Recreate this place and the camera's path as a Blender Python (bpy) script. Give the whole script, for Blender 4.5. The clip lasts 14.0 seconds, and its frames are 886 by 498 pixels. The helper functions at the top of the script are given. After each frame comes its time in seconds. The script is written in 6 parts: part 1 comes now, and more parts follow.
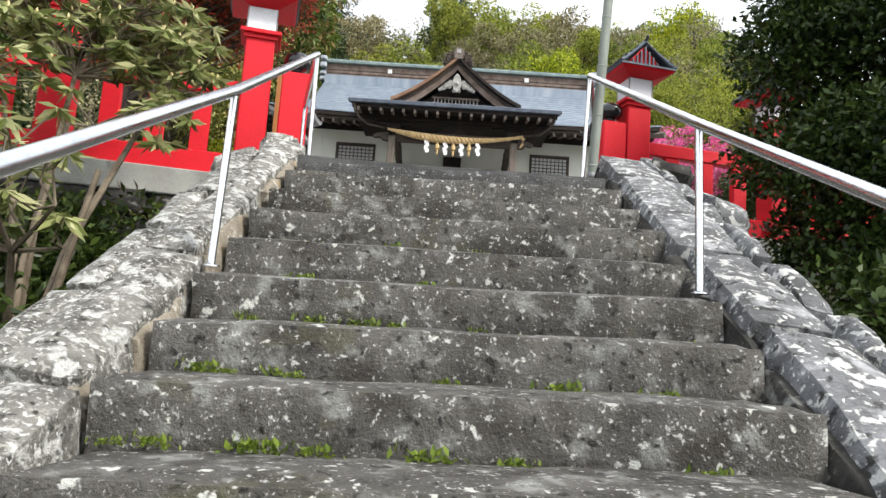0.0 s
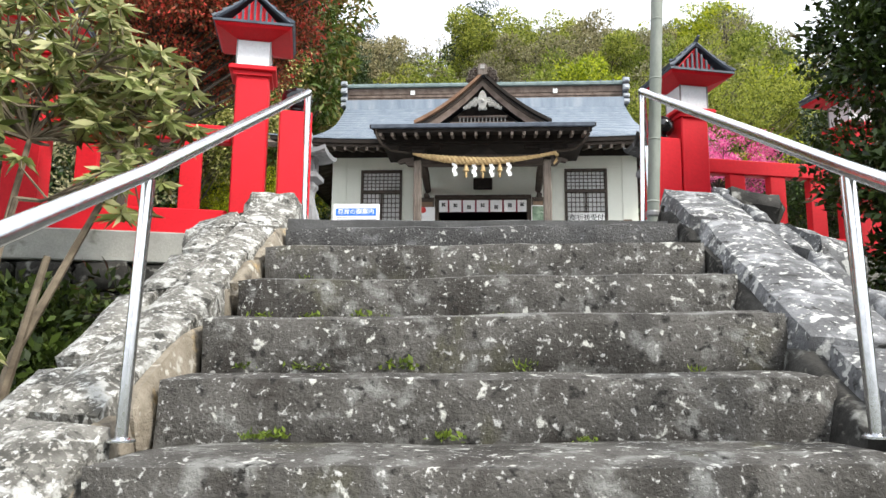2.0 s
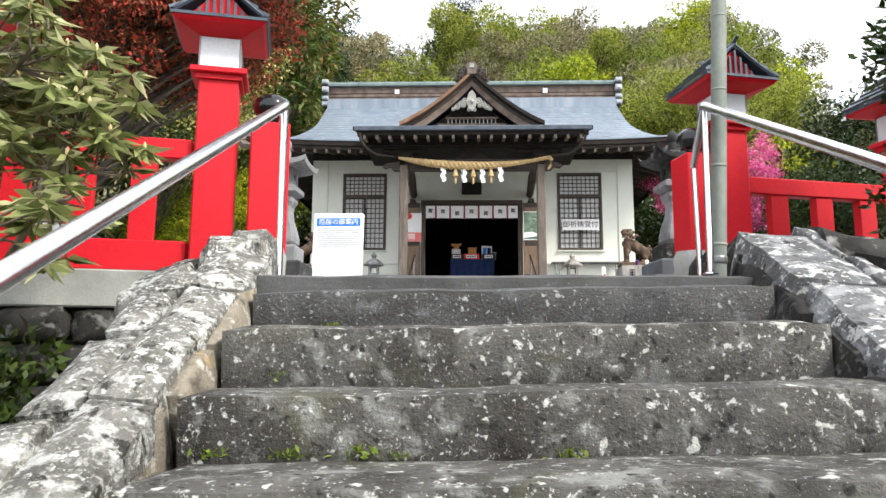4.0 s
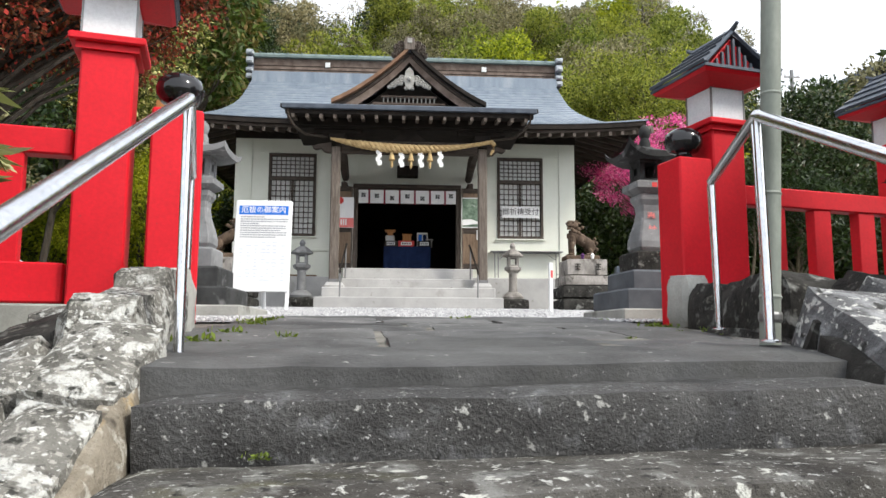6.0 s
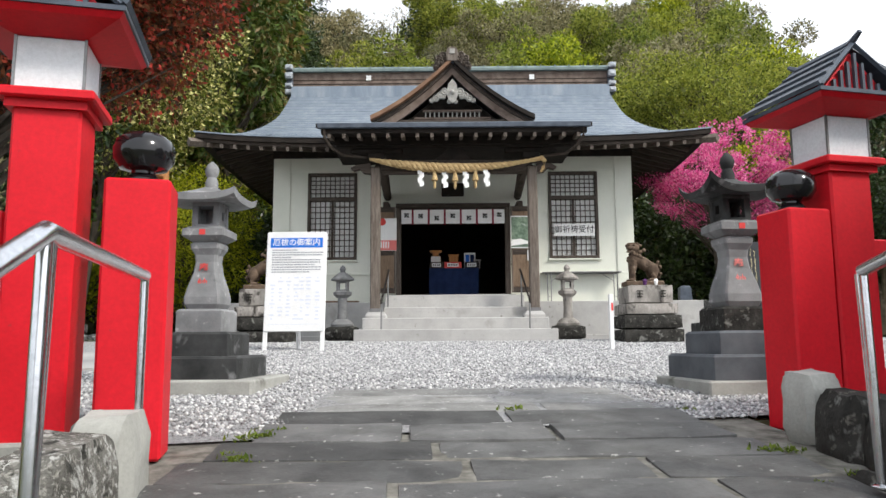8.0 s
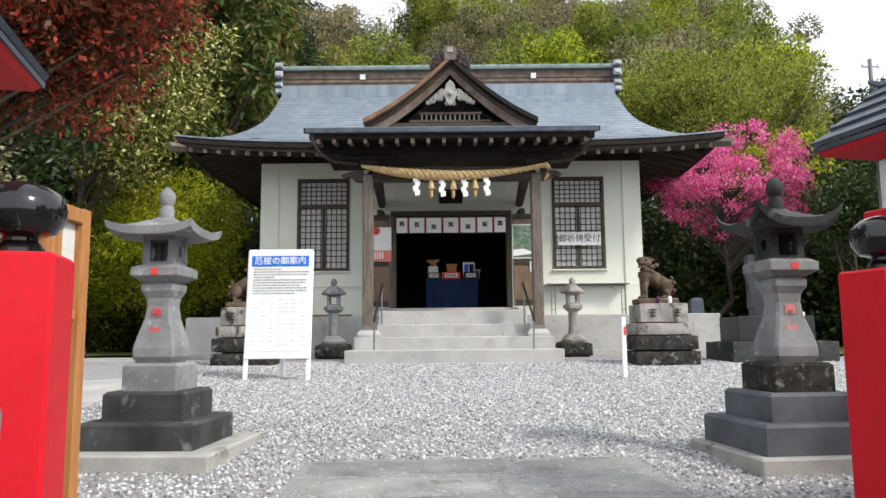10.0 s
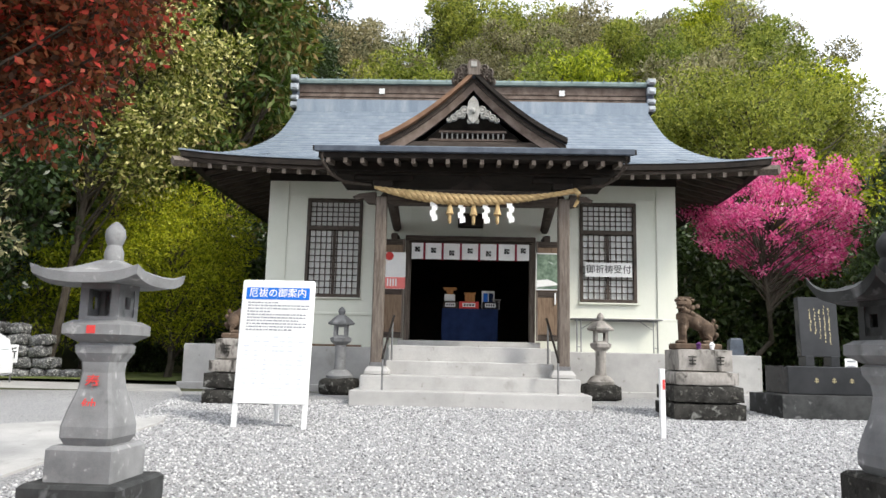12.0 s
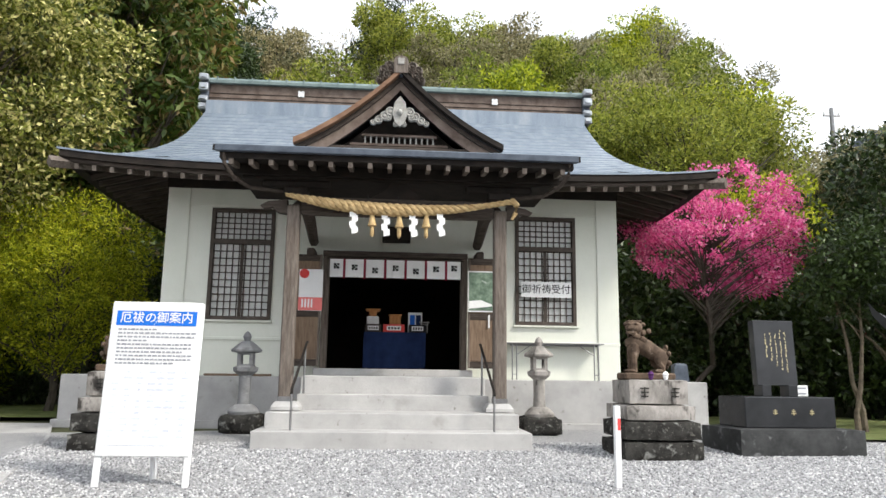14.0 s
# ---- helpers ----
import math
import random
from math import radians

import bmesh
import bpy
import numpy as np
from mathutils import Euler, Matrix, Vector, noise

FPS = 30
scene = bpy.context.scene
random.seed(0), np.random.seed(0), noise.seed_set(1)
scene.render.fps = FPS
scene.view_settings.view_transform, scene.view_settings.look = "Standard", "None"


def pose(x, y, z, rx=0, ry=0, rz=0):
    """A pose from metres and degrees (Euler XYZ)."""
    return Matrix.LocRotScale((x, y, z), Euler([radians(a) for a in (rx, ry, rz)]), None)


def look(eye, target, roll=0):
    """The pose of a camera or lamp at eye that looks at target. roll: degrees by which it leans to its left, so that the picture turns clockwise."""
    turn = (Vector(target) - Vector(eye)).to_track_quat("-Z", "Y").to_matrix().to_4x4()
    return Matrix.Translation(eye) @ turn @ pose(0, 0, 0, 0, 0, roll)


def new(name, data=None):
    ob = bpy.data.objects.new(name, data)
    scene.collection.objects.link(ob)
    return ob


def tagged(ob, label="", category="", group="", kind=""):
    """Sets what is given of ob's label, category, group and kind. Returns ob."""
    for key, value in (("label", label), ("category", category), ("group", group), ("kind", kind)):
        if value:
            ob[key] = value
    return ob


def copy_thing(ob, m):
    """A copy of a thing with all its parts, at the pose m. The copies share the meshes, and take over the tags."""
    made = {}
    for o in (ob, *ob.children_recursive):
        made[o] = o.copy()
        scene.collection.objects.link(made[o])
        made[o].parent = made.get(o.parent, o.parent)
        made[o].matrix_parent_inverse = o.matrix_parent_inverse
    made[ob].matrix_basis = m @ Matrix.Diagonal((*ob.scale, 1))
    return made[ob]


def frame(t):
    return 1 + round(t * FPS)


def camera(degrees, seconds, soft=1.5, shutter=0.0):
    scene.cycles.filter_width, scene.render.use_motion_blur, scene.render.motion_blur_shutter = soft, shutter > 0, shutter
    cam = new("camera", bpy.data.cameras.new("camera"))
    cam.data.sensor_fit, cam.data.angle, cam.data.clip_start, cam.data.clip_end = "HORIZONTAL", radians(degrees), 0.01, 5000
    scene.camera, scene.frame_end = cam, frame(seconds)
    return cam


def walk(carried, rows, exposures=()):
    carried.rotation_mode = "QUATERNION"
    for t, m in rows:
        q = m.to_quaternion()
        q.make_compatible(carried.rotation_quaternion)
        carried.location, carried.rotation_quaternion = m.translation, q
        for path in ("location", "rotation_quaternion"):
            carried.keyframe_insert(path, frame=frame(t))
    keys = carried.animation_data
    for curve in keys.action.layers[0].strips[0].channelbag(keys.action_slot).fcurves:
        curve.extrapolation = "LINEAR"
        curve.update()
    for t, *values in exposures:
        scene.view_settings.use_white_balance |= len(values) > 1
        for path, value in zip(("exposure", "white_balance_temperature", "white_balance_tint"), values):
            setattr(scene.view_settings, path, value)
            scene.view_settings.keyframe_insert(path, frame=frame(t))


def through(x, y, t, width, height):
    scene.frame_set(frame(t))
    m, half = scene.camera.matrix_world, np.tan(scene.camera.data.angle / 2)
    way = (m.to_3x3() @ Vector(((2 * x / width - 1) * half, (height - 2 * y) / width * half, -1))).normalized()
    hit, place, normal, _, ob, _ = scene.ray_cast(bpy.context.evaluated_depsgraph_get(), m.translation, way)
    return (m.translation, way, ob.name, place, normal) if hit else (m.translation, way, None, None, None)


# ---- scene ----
cam = camera(62.7, 14.0)
PATH = [
    (0, (-0.23, -0.151, 1.509), (-0.162, 1.827, 1.797), 3.9),
    (0.5, (-0.21, 0.107, 1.644), (-0.264, 2.085, 1.937), 0.2),
    (1, (-0.242, 0.373, 1.766), (-0.256, 2.347, 2.087), -0.1),
    (1.5, (-0.167, 0.606, 1.847), (-0.142, 2.586, 2.127), 0.1),
    (2, (-0.166, 0.821, 2.004), (-0.202, 2.795, 2.327), 0.5),
    (2.5, (-0.219, 1.056, 2.126), (-0.168, 3.027, 2.456), -0.6),
    (3, (-0.24, 1.245, 2.195), (-0.171, 3.219, 2.51), 1.5),
    (3.2, (-0.254, 1.339, 2.267), (-0.241, 3.314, 2.583), 0.4),
    (5.3, (-0.538, 2.396, 2.735), (-0.441, 4.374, 3.015), -1.7),
    (5.5, (-0.553, 2.488, 2.812), (-0.314, 4.46, 3.045), -2.1),
    (6, (-0.509, 2.71, 2.905), (-0.29, 4.683, 3.153), 0.2),
    (6.5, (-0.453, 2.965, 3.071), (-0.272, 4.942, 3.317), -1.9),
    (7, (-0.444, 3.203, 3.194), (-0.241, 5.183, 3.394), -2.0),
    (7.5, (-0.379, 3.428, 3.28), (-0.115, 5.399, 3.494), 1.8),
    (8, (-0.349, 3.671, 3.48), (-0.269, 5.653, 3.736), -0.4),
    (8.2, (-0.356, 3.774, 3.5), (-0.265, 5.756, 3.754), -0.4),
    (10.3, (-0.287, 4.676, 3.992), (-0.203, 6.66, 4.229), -0.5),
    (10.5, (-0.284, 4.766, 4.025), (-0.186, 6.752, 4.244), -0.3),
    (11, (-0.234, 5.064, 4.139), (-0.249, 7.05, 4.372), -1.5),
    (11.5, (-0.183, 5.257, 4.24), (-0.218, 7.243, 4.472), -0.2),
    (12, (-0.214, 5.622, 4.326), (-0.185, 7.601, 4.609), 1.3),
    (12.5, (-0.22, 5.987, 4.366), (-0.224, 7.974, 4.594), 1.3),
    (13, (-0.161, 6.342, 4.413), (-0.225, 8.311, 4.759), -0.6),
    (13.5, (-0.174, 6.723, 4.387), (-0.078, 8.696, 4.702), -1.7),
    (14, (-0.101, 7.051, 4.501), (0.125, 9.009, 4.839), 0.8),
]
walk(cam, [(t, look(eye, target, roll)) for t, eye, target, roll in PATH], [(0, 1.20), (1, 1.26), (3, 1.43), (5.5, 1.12), (6, 1.0), (7, 0.84), (8, 0.88), (11, 0.98), (13, 1.18), (14, 1.10)])

# ---------------------------------------------------------------- world, sun, exposure
world = bpy.data.worlds.new("world")
scene.world = world
world.use_nodes = True
wn, wl = world.node_tree.nodes, world.node_tree.links
wn.clear()
SUN_EL, SUN_AZ = radians(42), radians(128)
sky = wn.new("ShaderNodeTexSky")
sky.sky_type = 'NISHITA'
sky.sun_disc = False
sky.sun_elevation, sky.sun_rotation = SUN_EL, SUN_AZ
sky.air_density, sky.dust_density, sky.ozone_density = 1.0, 4.0, 1.0
grey = wn.new("ShaderNodeRGBToBW")
soft_sky = wn.new("ShaderNodeMixRGB")
soft_sky.inputs[0].default_value = 0.85
cloud = wn.new("ShaderNodeMixRGB")
cloud.inputs[0].default_value = 0.75
cloud.inputs[2].default_value = (6.0, 6.3, 6.8, 1)
back = wn.new("ShaderNodeBackground")
back.inputs[1].default_value = 0.15
wout = wn.new("ShaderNodeOutputWorld")
wl.new(sky.outputs[0], grey.inputs[0])
wl.new(sky.outputs[0], soft_sky.inputs[1])
wl.new(grey.outputs[0], soft_sky.inputs[2])
wl.new(soft_sky.outputs[0], cloud.inputs[1])
wl.new(cloud.outputs[0], back.inputs[0])
wl.new(back.outputs[0], wout.inputs[0])
sun = new("sun", bpy.data.lights.new("sun", 'SUN'))
sun.data.energy, sun.data.angle, sun.data.color = 1.7, radians(9), (1.0, 0.95, 0.86)
sun_way = Vector((math.sin(SUN_AZ) * math.cos(SUN_EL), math.cos(SUN_AZ) * math.cos(SUN_EL), math.sin(SUN_EL)))
sun.matrix_world = look(sun_way * 60, (0, 0, 0))


# ---------------------------------------------------------------- materials
def nodes_of(name):
    m = bpy.data.materials.new(name)
    m.use_nodes = True
    n, l = m.node_tree.nodes, m.node_tree.links
    return m, n, l, n["Principled BSDF"]


def coords(n, l, stretch=(1, 1, 1), shift=True):
    """Object coordinates, moved by the object's random number."""
    tc = n.new("ShaderNodeTexCoord")
    mp = n.new("ShaderNodeMapping")
    mp.inputs["Scale"].default_value = stretch
    l.new(tc.outputs["Object"], mp.inputs["Vector"])
    if shift:
        info = n.new("ShaderNodeObjectInfo")
        mul = n.new("ShaderNodeMath")
        mul.operation = 'MULTIPLY'
        mul.inputs[1].default_value = 37.0
        l.new(info.outputs["Random"], mul.inputs[0])
        l.new(mul.outputs[0], mp.inputs["Location"])
    return mp.outputs[0]


def noise_of(n, l, vec, scale, detail=4.0, rough=0.6, dist=0.0):
    t = n.new("ShaderNodeTexNoise")
    t.inputs["Scale"].default_value, t.inputs["Detail"].default_value = scale, detail
    t.inputs["Roughness"].default_value, t.inputs["Distortion"].default_value = rough, dist
    l.new(vec, t.inputs["Vector"])
    return t.outputs["Fac"]


def ramp(n, l, fac, stops):
    r = n.new("ShaderNodeValToRGB")
    e = r.color_ramp.elements
    while len(e) < len(stops):
        e.new(0.5)
    for el, (p, c) in zip(e, stops):
        el.position, el.color = p, (*c, 1) if len(c) == 3 else c
    l.new(fac, r.inputs[0])
    return r.outputs[0]


def mixed(n, l, fac, a, b, how='MIX'):
    m = n.new("ShaderNodeMixRGB")
    m.blend_type = how
    for i, v in ((0, fac), (1, a), (2, b)):
        if isinstance(v, (int, float)):
            m.inputs[i].default_value = v
        elif isinstance(v, tuple):
            m.inputs[i].default_value = (*v, 1)
        else:
            l.new(v, m.inputs[i])
    return m.outputs[0]


def bumped(n, l, b, height, strength, distance=0.02):
    bp = n.new("ShaderNodeBump")
    bp.inputs["Strength"].default_value, bp.inputs["Distance"].default_value = strength, distance
    l.new(height, bp.inputs["Height"])
    l.new(bp.outputs[0], b.inputs["Normal"])


def surf(name, c1, c2, scale=6.0, rough=0.7, metal=0.0, bump=0.25, fine=60.0, stretch=(1, 1, 1), spots=(), coat=0.0, dist=0.01, vary=0.0, spec=0.25):
    """A surface of two colours at a broad and a fine scale; spots: (colour, scale, from, to) patches on top."""
    m, n, l, b = nodes_of(name)
    v = coords(n, l, stretch)
    broad = noise_of(n, l, v, scale, 5.0, 0.62)
    grain = noise_of(n, l, v, fine, 3.0, 0.7)
    col = ramp(n, l, broad, [(0.32, c1), (0.68, c2)])
    col = mixed(n, l, 0.35, col, ramp(n, l, grain, [(0.3, (0.55, 0.55, 0.55)), (0.7, (1, 1, 1))]), 'MULTIPLY')
    for c, s, lo, hi in spots:
        mask = ramp(n, l, noise_of(n, l, v, s, 4.0, 0.55, 0.3), [(lo, (0, 0, 0)), (hi, (1, 1, 1))])
        col = mixed(n, l, mask, col, c)
    if vary:
        info = n.new("ShaderNodeObjectInfo")
        k = ramp(n, l, info.outputs["Random"], [(0, (1 - vary,) * 3), (1, (1 + vary,) * 3)])
        col = mixed(n, l, 1.0, col, k, 'MULTIPLY')
    l.new(col, b.inputs["Base Color"])
    b.inputs["Roughness"].default_value, b.inputs["Metallic"].default_value = rough, metal
    b.inputs["Coat Weight"].default_value = coat
    b.inputs["Specular IOR Level"].default_value = spec
    if bump:
        bumped(n, l, b, mixed(n, l, 0.4, grain, broad), bump, dist)
    return m


def leafy(name, dark, light, rough=0.5, through=0.3, third=None):
    m, n, l, b = nodes_of(name)
    geo = n.new("ShaderNodeNewGeometry")
    info = n.new("ShaderNodeObjectInfo")
    stops = [(0.0, dark), (0.75, light)] if third is None else [(0.0, dark), (0.6, light), (0.95, third)]
    col = ramp(n, l, geo.outputs["Random Per Island"], stops)
    tint = ramp(n, l, info.outputs["Random"], [(0.0, (0.72, 0.78, 0.75)), (1.0, (1.12, 1.05, 0.95))])
    col = mixed(n, l, 1.0, col, tint, 'MULTIPLY')
    l.new(col, b.inputs["Base Color"])
    b.inputs["Roughness"].default_value = rough
    b.inputs["Specular IOR Level"].default_value = 0.25
    tr = n.new("ShaderNodeBsdfTranslucent")
    l.new(col, tr.inputs[0])
    mx = n.new("ShaderNodeMixShader")
    mx.inputs[0].default_value = through
    l.new(b.outputs[0], mx.inputs[1])
    l.new(tr.outputs[0], mx.inputs[2])
    l.new(mx.outputs[0], n["Material Output"].inputs[0])
    return m


LICHEN = (0.46, 0.46, 0.42)
M = {}
M["step"] = surf("step_stone", (0.040, 0.037, 0.032), (0.118, 0.112, 0.102), 4.5, 0.85, bump=0.9, fine=70, spots=[((0.075, 0.072, 0.035), 2.6, 0.60, 0.80), ((0.030, 0.026, 0.022), 3.7, 0.55, 0.70), ((0.19, 0.19, 0.178), 9.0, 0.55, 0.68), (LICHEN, 17.0, 0.635, 0.68), ((0.40, 0.40, 0.38), 36.0, 0.62, 0.68), ((0.34, 0.34, 0.32), 90.0, 0.62, 0.72), ((0.018, 0.017, 0.015), 26.0, 0.58, 0.68)], dist=0.02)
M["coping_l"] = surf("lichened_stone", (0.07, 0.067, 0.058), (0.23, 0.222, 0.20), 7.0, 0.92, bump=1.0, fine=70, spots=[((0.42, 0.42, 0.395), 12.0, 0.54, 0.60), ((0.50, 0.50, 0.47), 34.0, 0.57, 0.63), ((0.30, 0.29, 0.26), 55.0, 0.55, 0.62), ((0.035, 0.035, 0.03), 21.0, 0.58, 0.66)], vary=0.15, dist=0.025)
M["coping_r"] = surf("grey_coping_stone", (0.06, 0.06, 0.06), (0.17, 0.172, 0.178), 6.0, 0.85, bump=0.8, fine=60, spots=[((0.27, 0.275, 0.28), 7.0, 0.54, 0.66), ((0.44, 0.44, 0.42), 13.0, 0.57, 0.62), ((0.48, 0.48, 0.45), 34.0, 0.59, 0.65), ((0.03, 0.03, 0.028), 17.0, 0.59, 0.67)], vary=0.12, dist=0.025)
M["cheek"] = surf("tan_side_stone", (0.16, 0.135, 0.10), (0.30, 0.265, 0.21), 7.0, 0.92, bump=0.9, fine=60, spots=[((0.40, 0.38, 0.33), 15.0, 0.57, 0.64), ((0.06, 0.05, 0.04), 6.0, 0.55, 0.68), ((0.34, 0.25, 0.13), 9.0, 0.62, 0.72)], dist=0.02)
M["paving"] = surf("paving_stone", (0.055, 0.055, 0.054), (0.130, 0.130, 0.128), 3.5, 0.7, bump=0.8, fine=60, spots=[((0.07, 0.07, 0.065), 3.0, 0.62, 0.72), ((0.34, 0.34, 0.32), 22.0, 0.66, 0.72)], vary=0.32)
M["path_stone"] = surf("path_stone", (0.17, 0.17, 0.165), (0.30, 0.30, 0.29), 3.5, 0.88, bump=0.8, fine=60, spots=[((0.12, 0.12, 0.11), 5.0, 0.60, 0.72), ((0.42, 0.42, 0.40), 20.0, 0.62, 0.70)], vary=0.15)
M["step_top"] = surf("dark_step_stone", (0.026, 0.025, 0.024), (0.075, 0.074, 0.072), 5.0, 0.6, bump=0.9, fine=70, spots=[((0.14, 0.142, 0.145), 9.0, 0.58, 0.76), ((0.30, 0.30, 0.28), 26.0, 0.65, 0.71), ((0.30, 0.30, 0.29), 80.0, 0.62, 0.70), ((0.02, 0.02, 0.018), 30.0, 0.62, 0.72)], dist=0.02)
M["joint"] = surf("joint_soil", (0.07, 0.066, 0.055), (0.26, 0.25, 0.22), 8.0, 0.95, bump=0.6)
M["gravel"] = surf("gravel_bed", (0.24, 0.24, 0.245), (0.52, 0.52, 0.52), 42.0, 0.9, bump=1.0, fine=110, spots=[((0.13, 0.13, 0.13), 60.0, 0.58, 0.66)], dist=0.03)
M["soil"] = surf("hill_soil", (0.035, 0.04, 0.02), (0.08, 0.085, 0.04), 0.6, 0.95, bump=0.6, fine=9)
M["lawn"] = surf("mown_grass", (0.08, 0.11, 0.03), (0.17, 0.19, 0.07), 3.0, 0.95, bump=0.8, fine=70)
M["concrete"] = surf("concrete", (0.35, 0.345, 0.335), (0.49, 0.48, 0.465), 1.6, 0.85, bump=0.2, fine=90, spots=[((0.27, 0.265, 0.245), 2.2, 0.62, 0.78), ((0.22, 0.21, 0.19), 9.0, 0.66, 0.76)])
M["old_concrete"] = surf("old_concrete", (0.26, 0.26, 0.24), (0.40, 0.40, 0.37), 2.5, 0.9, bump=0.35, fine=60, spots=[((0.12, 0.12, 0.10), 4.0, 0.6, 0.74)])
M["red"] = surf("red_paint", (0.56, 0.007, 0.016), (0.66, 0.010, 0.022), 3.0, 0.55, bump=0.12, fine=40, spots=[((0.36, 0.03, 0.03), 26.0, 0.70, 0.76)], dist=0.004, spec=0.25)
M["black"] = surf("black_lacquer", (0.008, 0.008, 0.009), (0.014, 0.014, 0.016), 5.0, 0.12, bump=0.02, coat=0.5)
M["steel"] = surf("polished_steel", (0.60, 0.61, 0.63), (0.72, 0.73, 0.75), 8.0, 0.22, metal=1.0, bump=0.03)
M["acryl"] = surf("milky_acrylic", (0.62, 0.66, 0.70), (0.75, 0.78, 0.80), 3.0, 0.25, bump=0.02)
M["slate"] = surf("lantern_roof_sheet", (0.045, 0.055, 0.075), (0.10, 0.12, 0.15), 5.0, 0.45, bump=0.15)
M["plaster"] = surf("pale_plaster", (0.68, 0.70, 0.61), (0.76, 0.77, 0.69), 0.9, 0.85, bump=0.08, fine=120, spots=[((0.56, 0.57, 0.49), 1.4, 0.66, 0.85)])
M["wood"] = surf("weathered_wood", (0.085, 0.065, 0.052), (0.20, 0.17, 0.145), 5.0, 0.8, bump=0.4, fine=30, stretch=(6, 6, 0.7))
# weathered wood, made darker than the columns for the shade under the porch
M["wood_x"] = surf("weathered_beam_with_shade", (0.030, 0.022, 0.017), (0.085, 0.068, 0.056), 5.0, 0.8, bump=0.4, fine=30, stretch=(0.7, 6, 6))
# albedo lowered so that the shade under the eaves is in the colour
M["dark_wood"] = surf("eave_wood_with_shade", (0.009, 0.007, 0.006), (0.026, 0.020, 0.016), 5.0, 0.85, bump=0.3, fine=40)
M["brown"] = surf("bargeboard_wood", (0.10, 0.07, 0.055), (0.22, 0.17, 0.14), 4.0, 0.75, bump=0.3, fine=50)
M["tan_edge"] = surf("copper_brown_edge", (0.16, 0.085, 0.05), (0.26, 0.15, 0.09), 4.0, 0.6, bump=0.2)
M["carving"] = surf("grey_carved_wood", (0.24, 0.23, 0.21), (0.42, 0.41, 0.38), 10.0, 0.8, bump=0.4)
M["lattice"] = surf("lattice_wood", (0.045, 0.036, 0.030), (0.10, 0.08, 0.065), 6.0, 0.7, bump=0.2)
M["frosted"] = surf("frosted_pane", (0.70, 0.71, 0.68), (0.80, 0.81, 0.79), 2.0, 0.2, bump=0.02)
M["pane"] = surf("dark_pane", (0.10, 0.11, 0.11), (0.16, 0.17, 0.17), 2.0, 0.1, bump=0.02)
M["door_wood"] = surf("door_wood", (0.13, 0.085, 0.055), (0.24, 0.17, 0.115), 5.0, 0.7, bump=0.3, fine=30, stretch=(6, 6, 0.6))
M["rope"] = surf("rice_straw", (0.36, 0.24, 0.11), (0.58, 0.43, 0.22), 14.0, 0.85, bump=0.7, fine=90)
M["paper"] = surf("white_paper", (0.80, 0.80, 0.79), (0.86, 0.86, 0.85), 4.0, 0.7, bump=0.02)
M["white"] = surf("white_paint", (0.76, 0.77, 0.77), (0.82, 0.82, 0.82), 2.0, 0.5, bump=0.03)
M["blue"] = surf("blue_print", (0.010, 0.14, 0.62), (0.014, 0.17, 0.68), 3.0, 0.5, bump=0.0)
M["ink"] = surf("black_ink", (0.012, 0.012, 0.012), (0.02, 0.02, 0.02), 5.0, 0.6, bump=0.0)
M["faint"] = surf("grey_print", (0.24, 0.25, 0.28), (0.36, 0.38, 0.41), 5.0, 0.6, bump=0.0)
M["pale_print"] = surf("pale_blue_print", (0.62, 0.66, 0.76), (0.68, 0.72, 0.80), 5.0, 0.6, bump=0.0)
M["red_print"] = surf("red_print", (0.62, 0.05, 0.05), (0.70, 0.08, 0.07), 5.0, 0.6, bump=0.0)
M["pink_print"] = surf("coral_print", (0.75, 0.18, 0.17), (0.80, 0.22, 0.20), 5.0, 0.6, bump=0.0)
M["maroon"] = surf("maroon_ribbon", (0.20, 0.012, 0.03), (0.28, 0.02, 0.045), 8.0, 0.8, bump=0.1)
M["purple"] = surf("purple_petals", (0.045, 0.012, 0.065), (0.11, 0.035, 0.14), 30.0, 0.8, bump=0.3)
M["navy"] = surf("navy_cloth", (0.008, 0.018, 0.060), (0.014, 0.030, 0.090), 6.0, 0.9, bump=0.3, fine=150)
M["granite"] = surf("grey_granite", (0.155, 0.158, 0.162), (0.27, 0.273, 0.277), 3.5, 0.8, bump=0.2, fine=160, spots=[((0.08, 0.08, 0.078), 4.5, 0.60, 0.78), ((0.36, 0.36, 0.355), 14.0, 0.62, 0.72)])
M["granite_dark"] = surf("stained_granite", (0.020, 0.021, 0.021), (0.062, 0.064, 0.064), 3.5, 0.75, bump=0.25, fine=120, spots=[((0.17, 0.172, 0.175), 6.0, 0.6, 0.74)])
M["granite_blue"] = surf("cut_granite_base", (0.07, 0.077, 0.087), (0.125, 0.135, 0.15), 3.0, 0.7, bump=0.15, fine=160)
M["old_stone"] = surf("streaked_old_stone", (0.16, 0.15, 0.135), (0.42, 0.39, 0.36), 4.5, 0.9, bump=0.5, fine=50, stretch=(1, 1, 0.5), spots=[((0.05, 0.045, 0.04), 5.0, 0.55, 0.64)])
# dark lichened stone; base lowered further for bush shade on the stair wall
M["mossy"] = surf("mossy_stone_with_shade", (0.014, 0.013, 0.012), (0.055, 0.053, 0.048), 6.0, 0.92, bump=1.0, fine=40, spots=[((0.20, 0.20, 0.185), 9.0, 0.58, 0.70), ((0.12, 0.115, 0.10), 22.0, 0.60, 0.70)], spec=0.12)
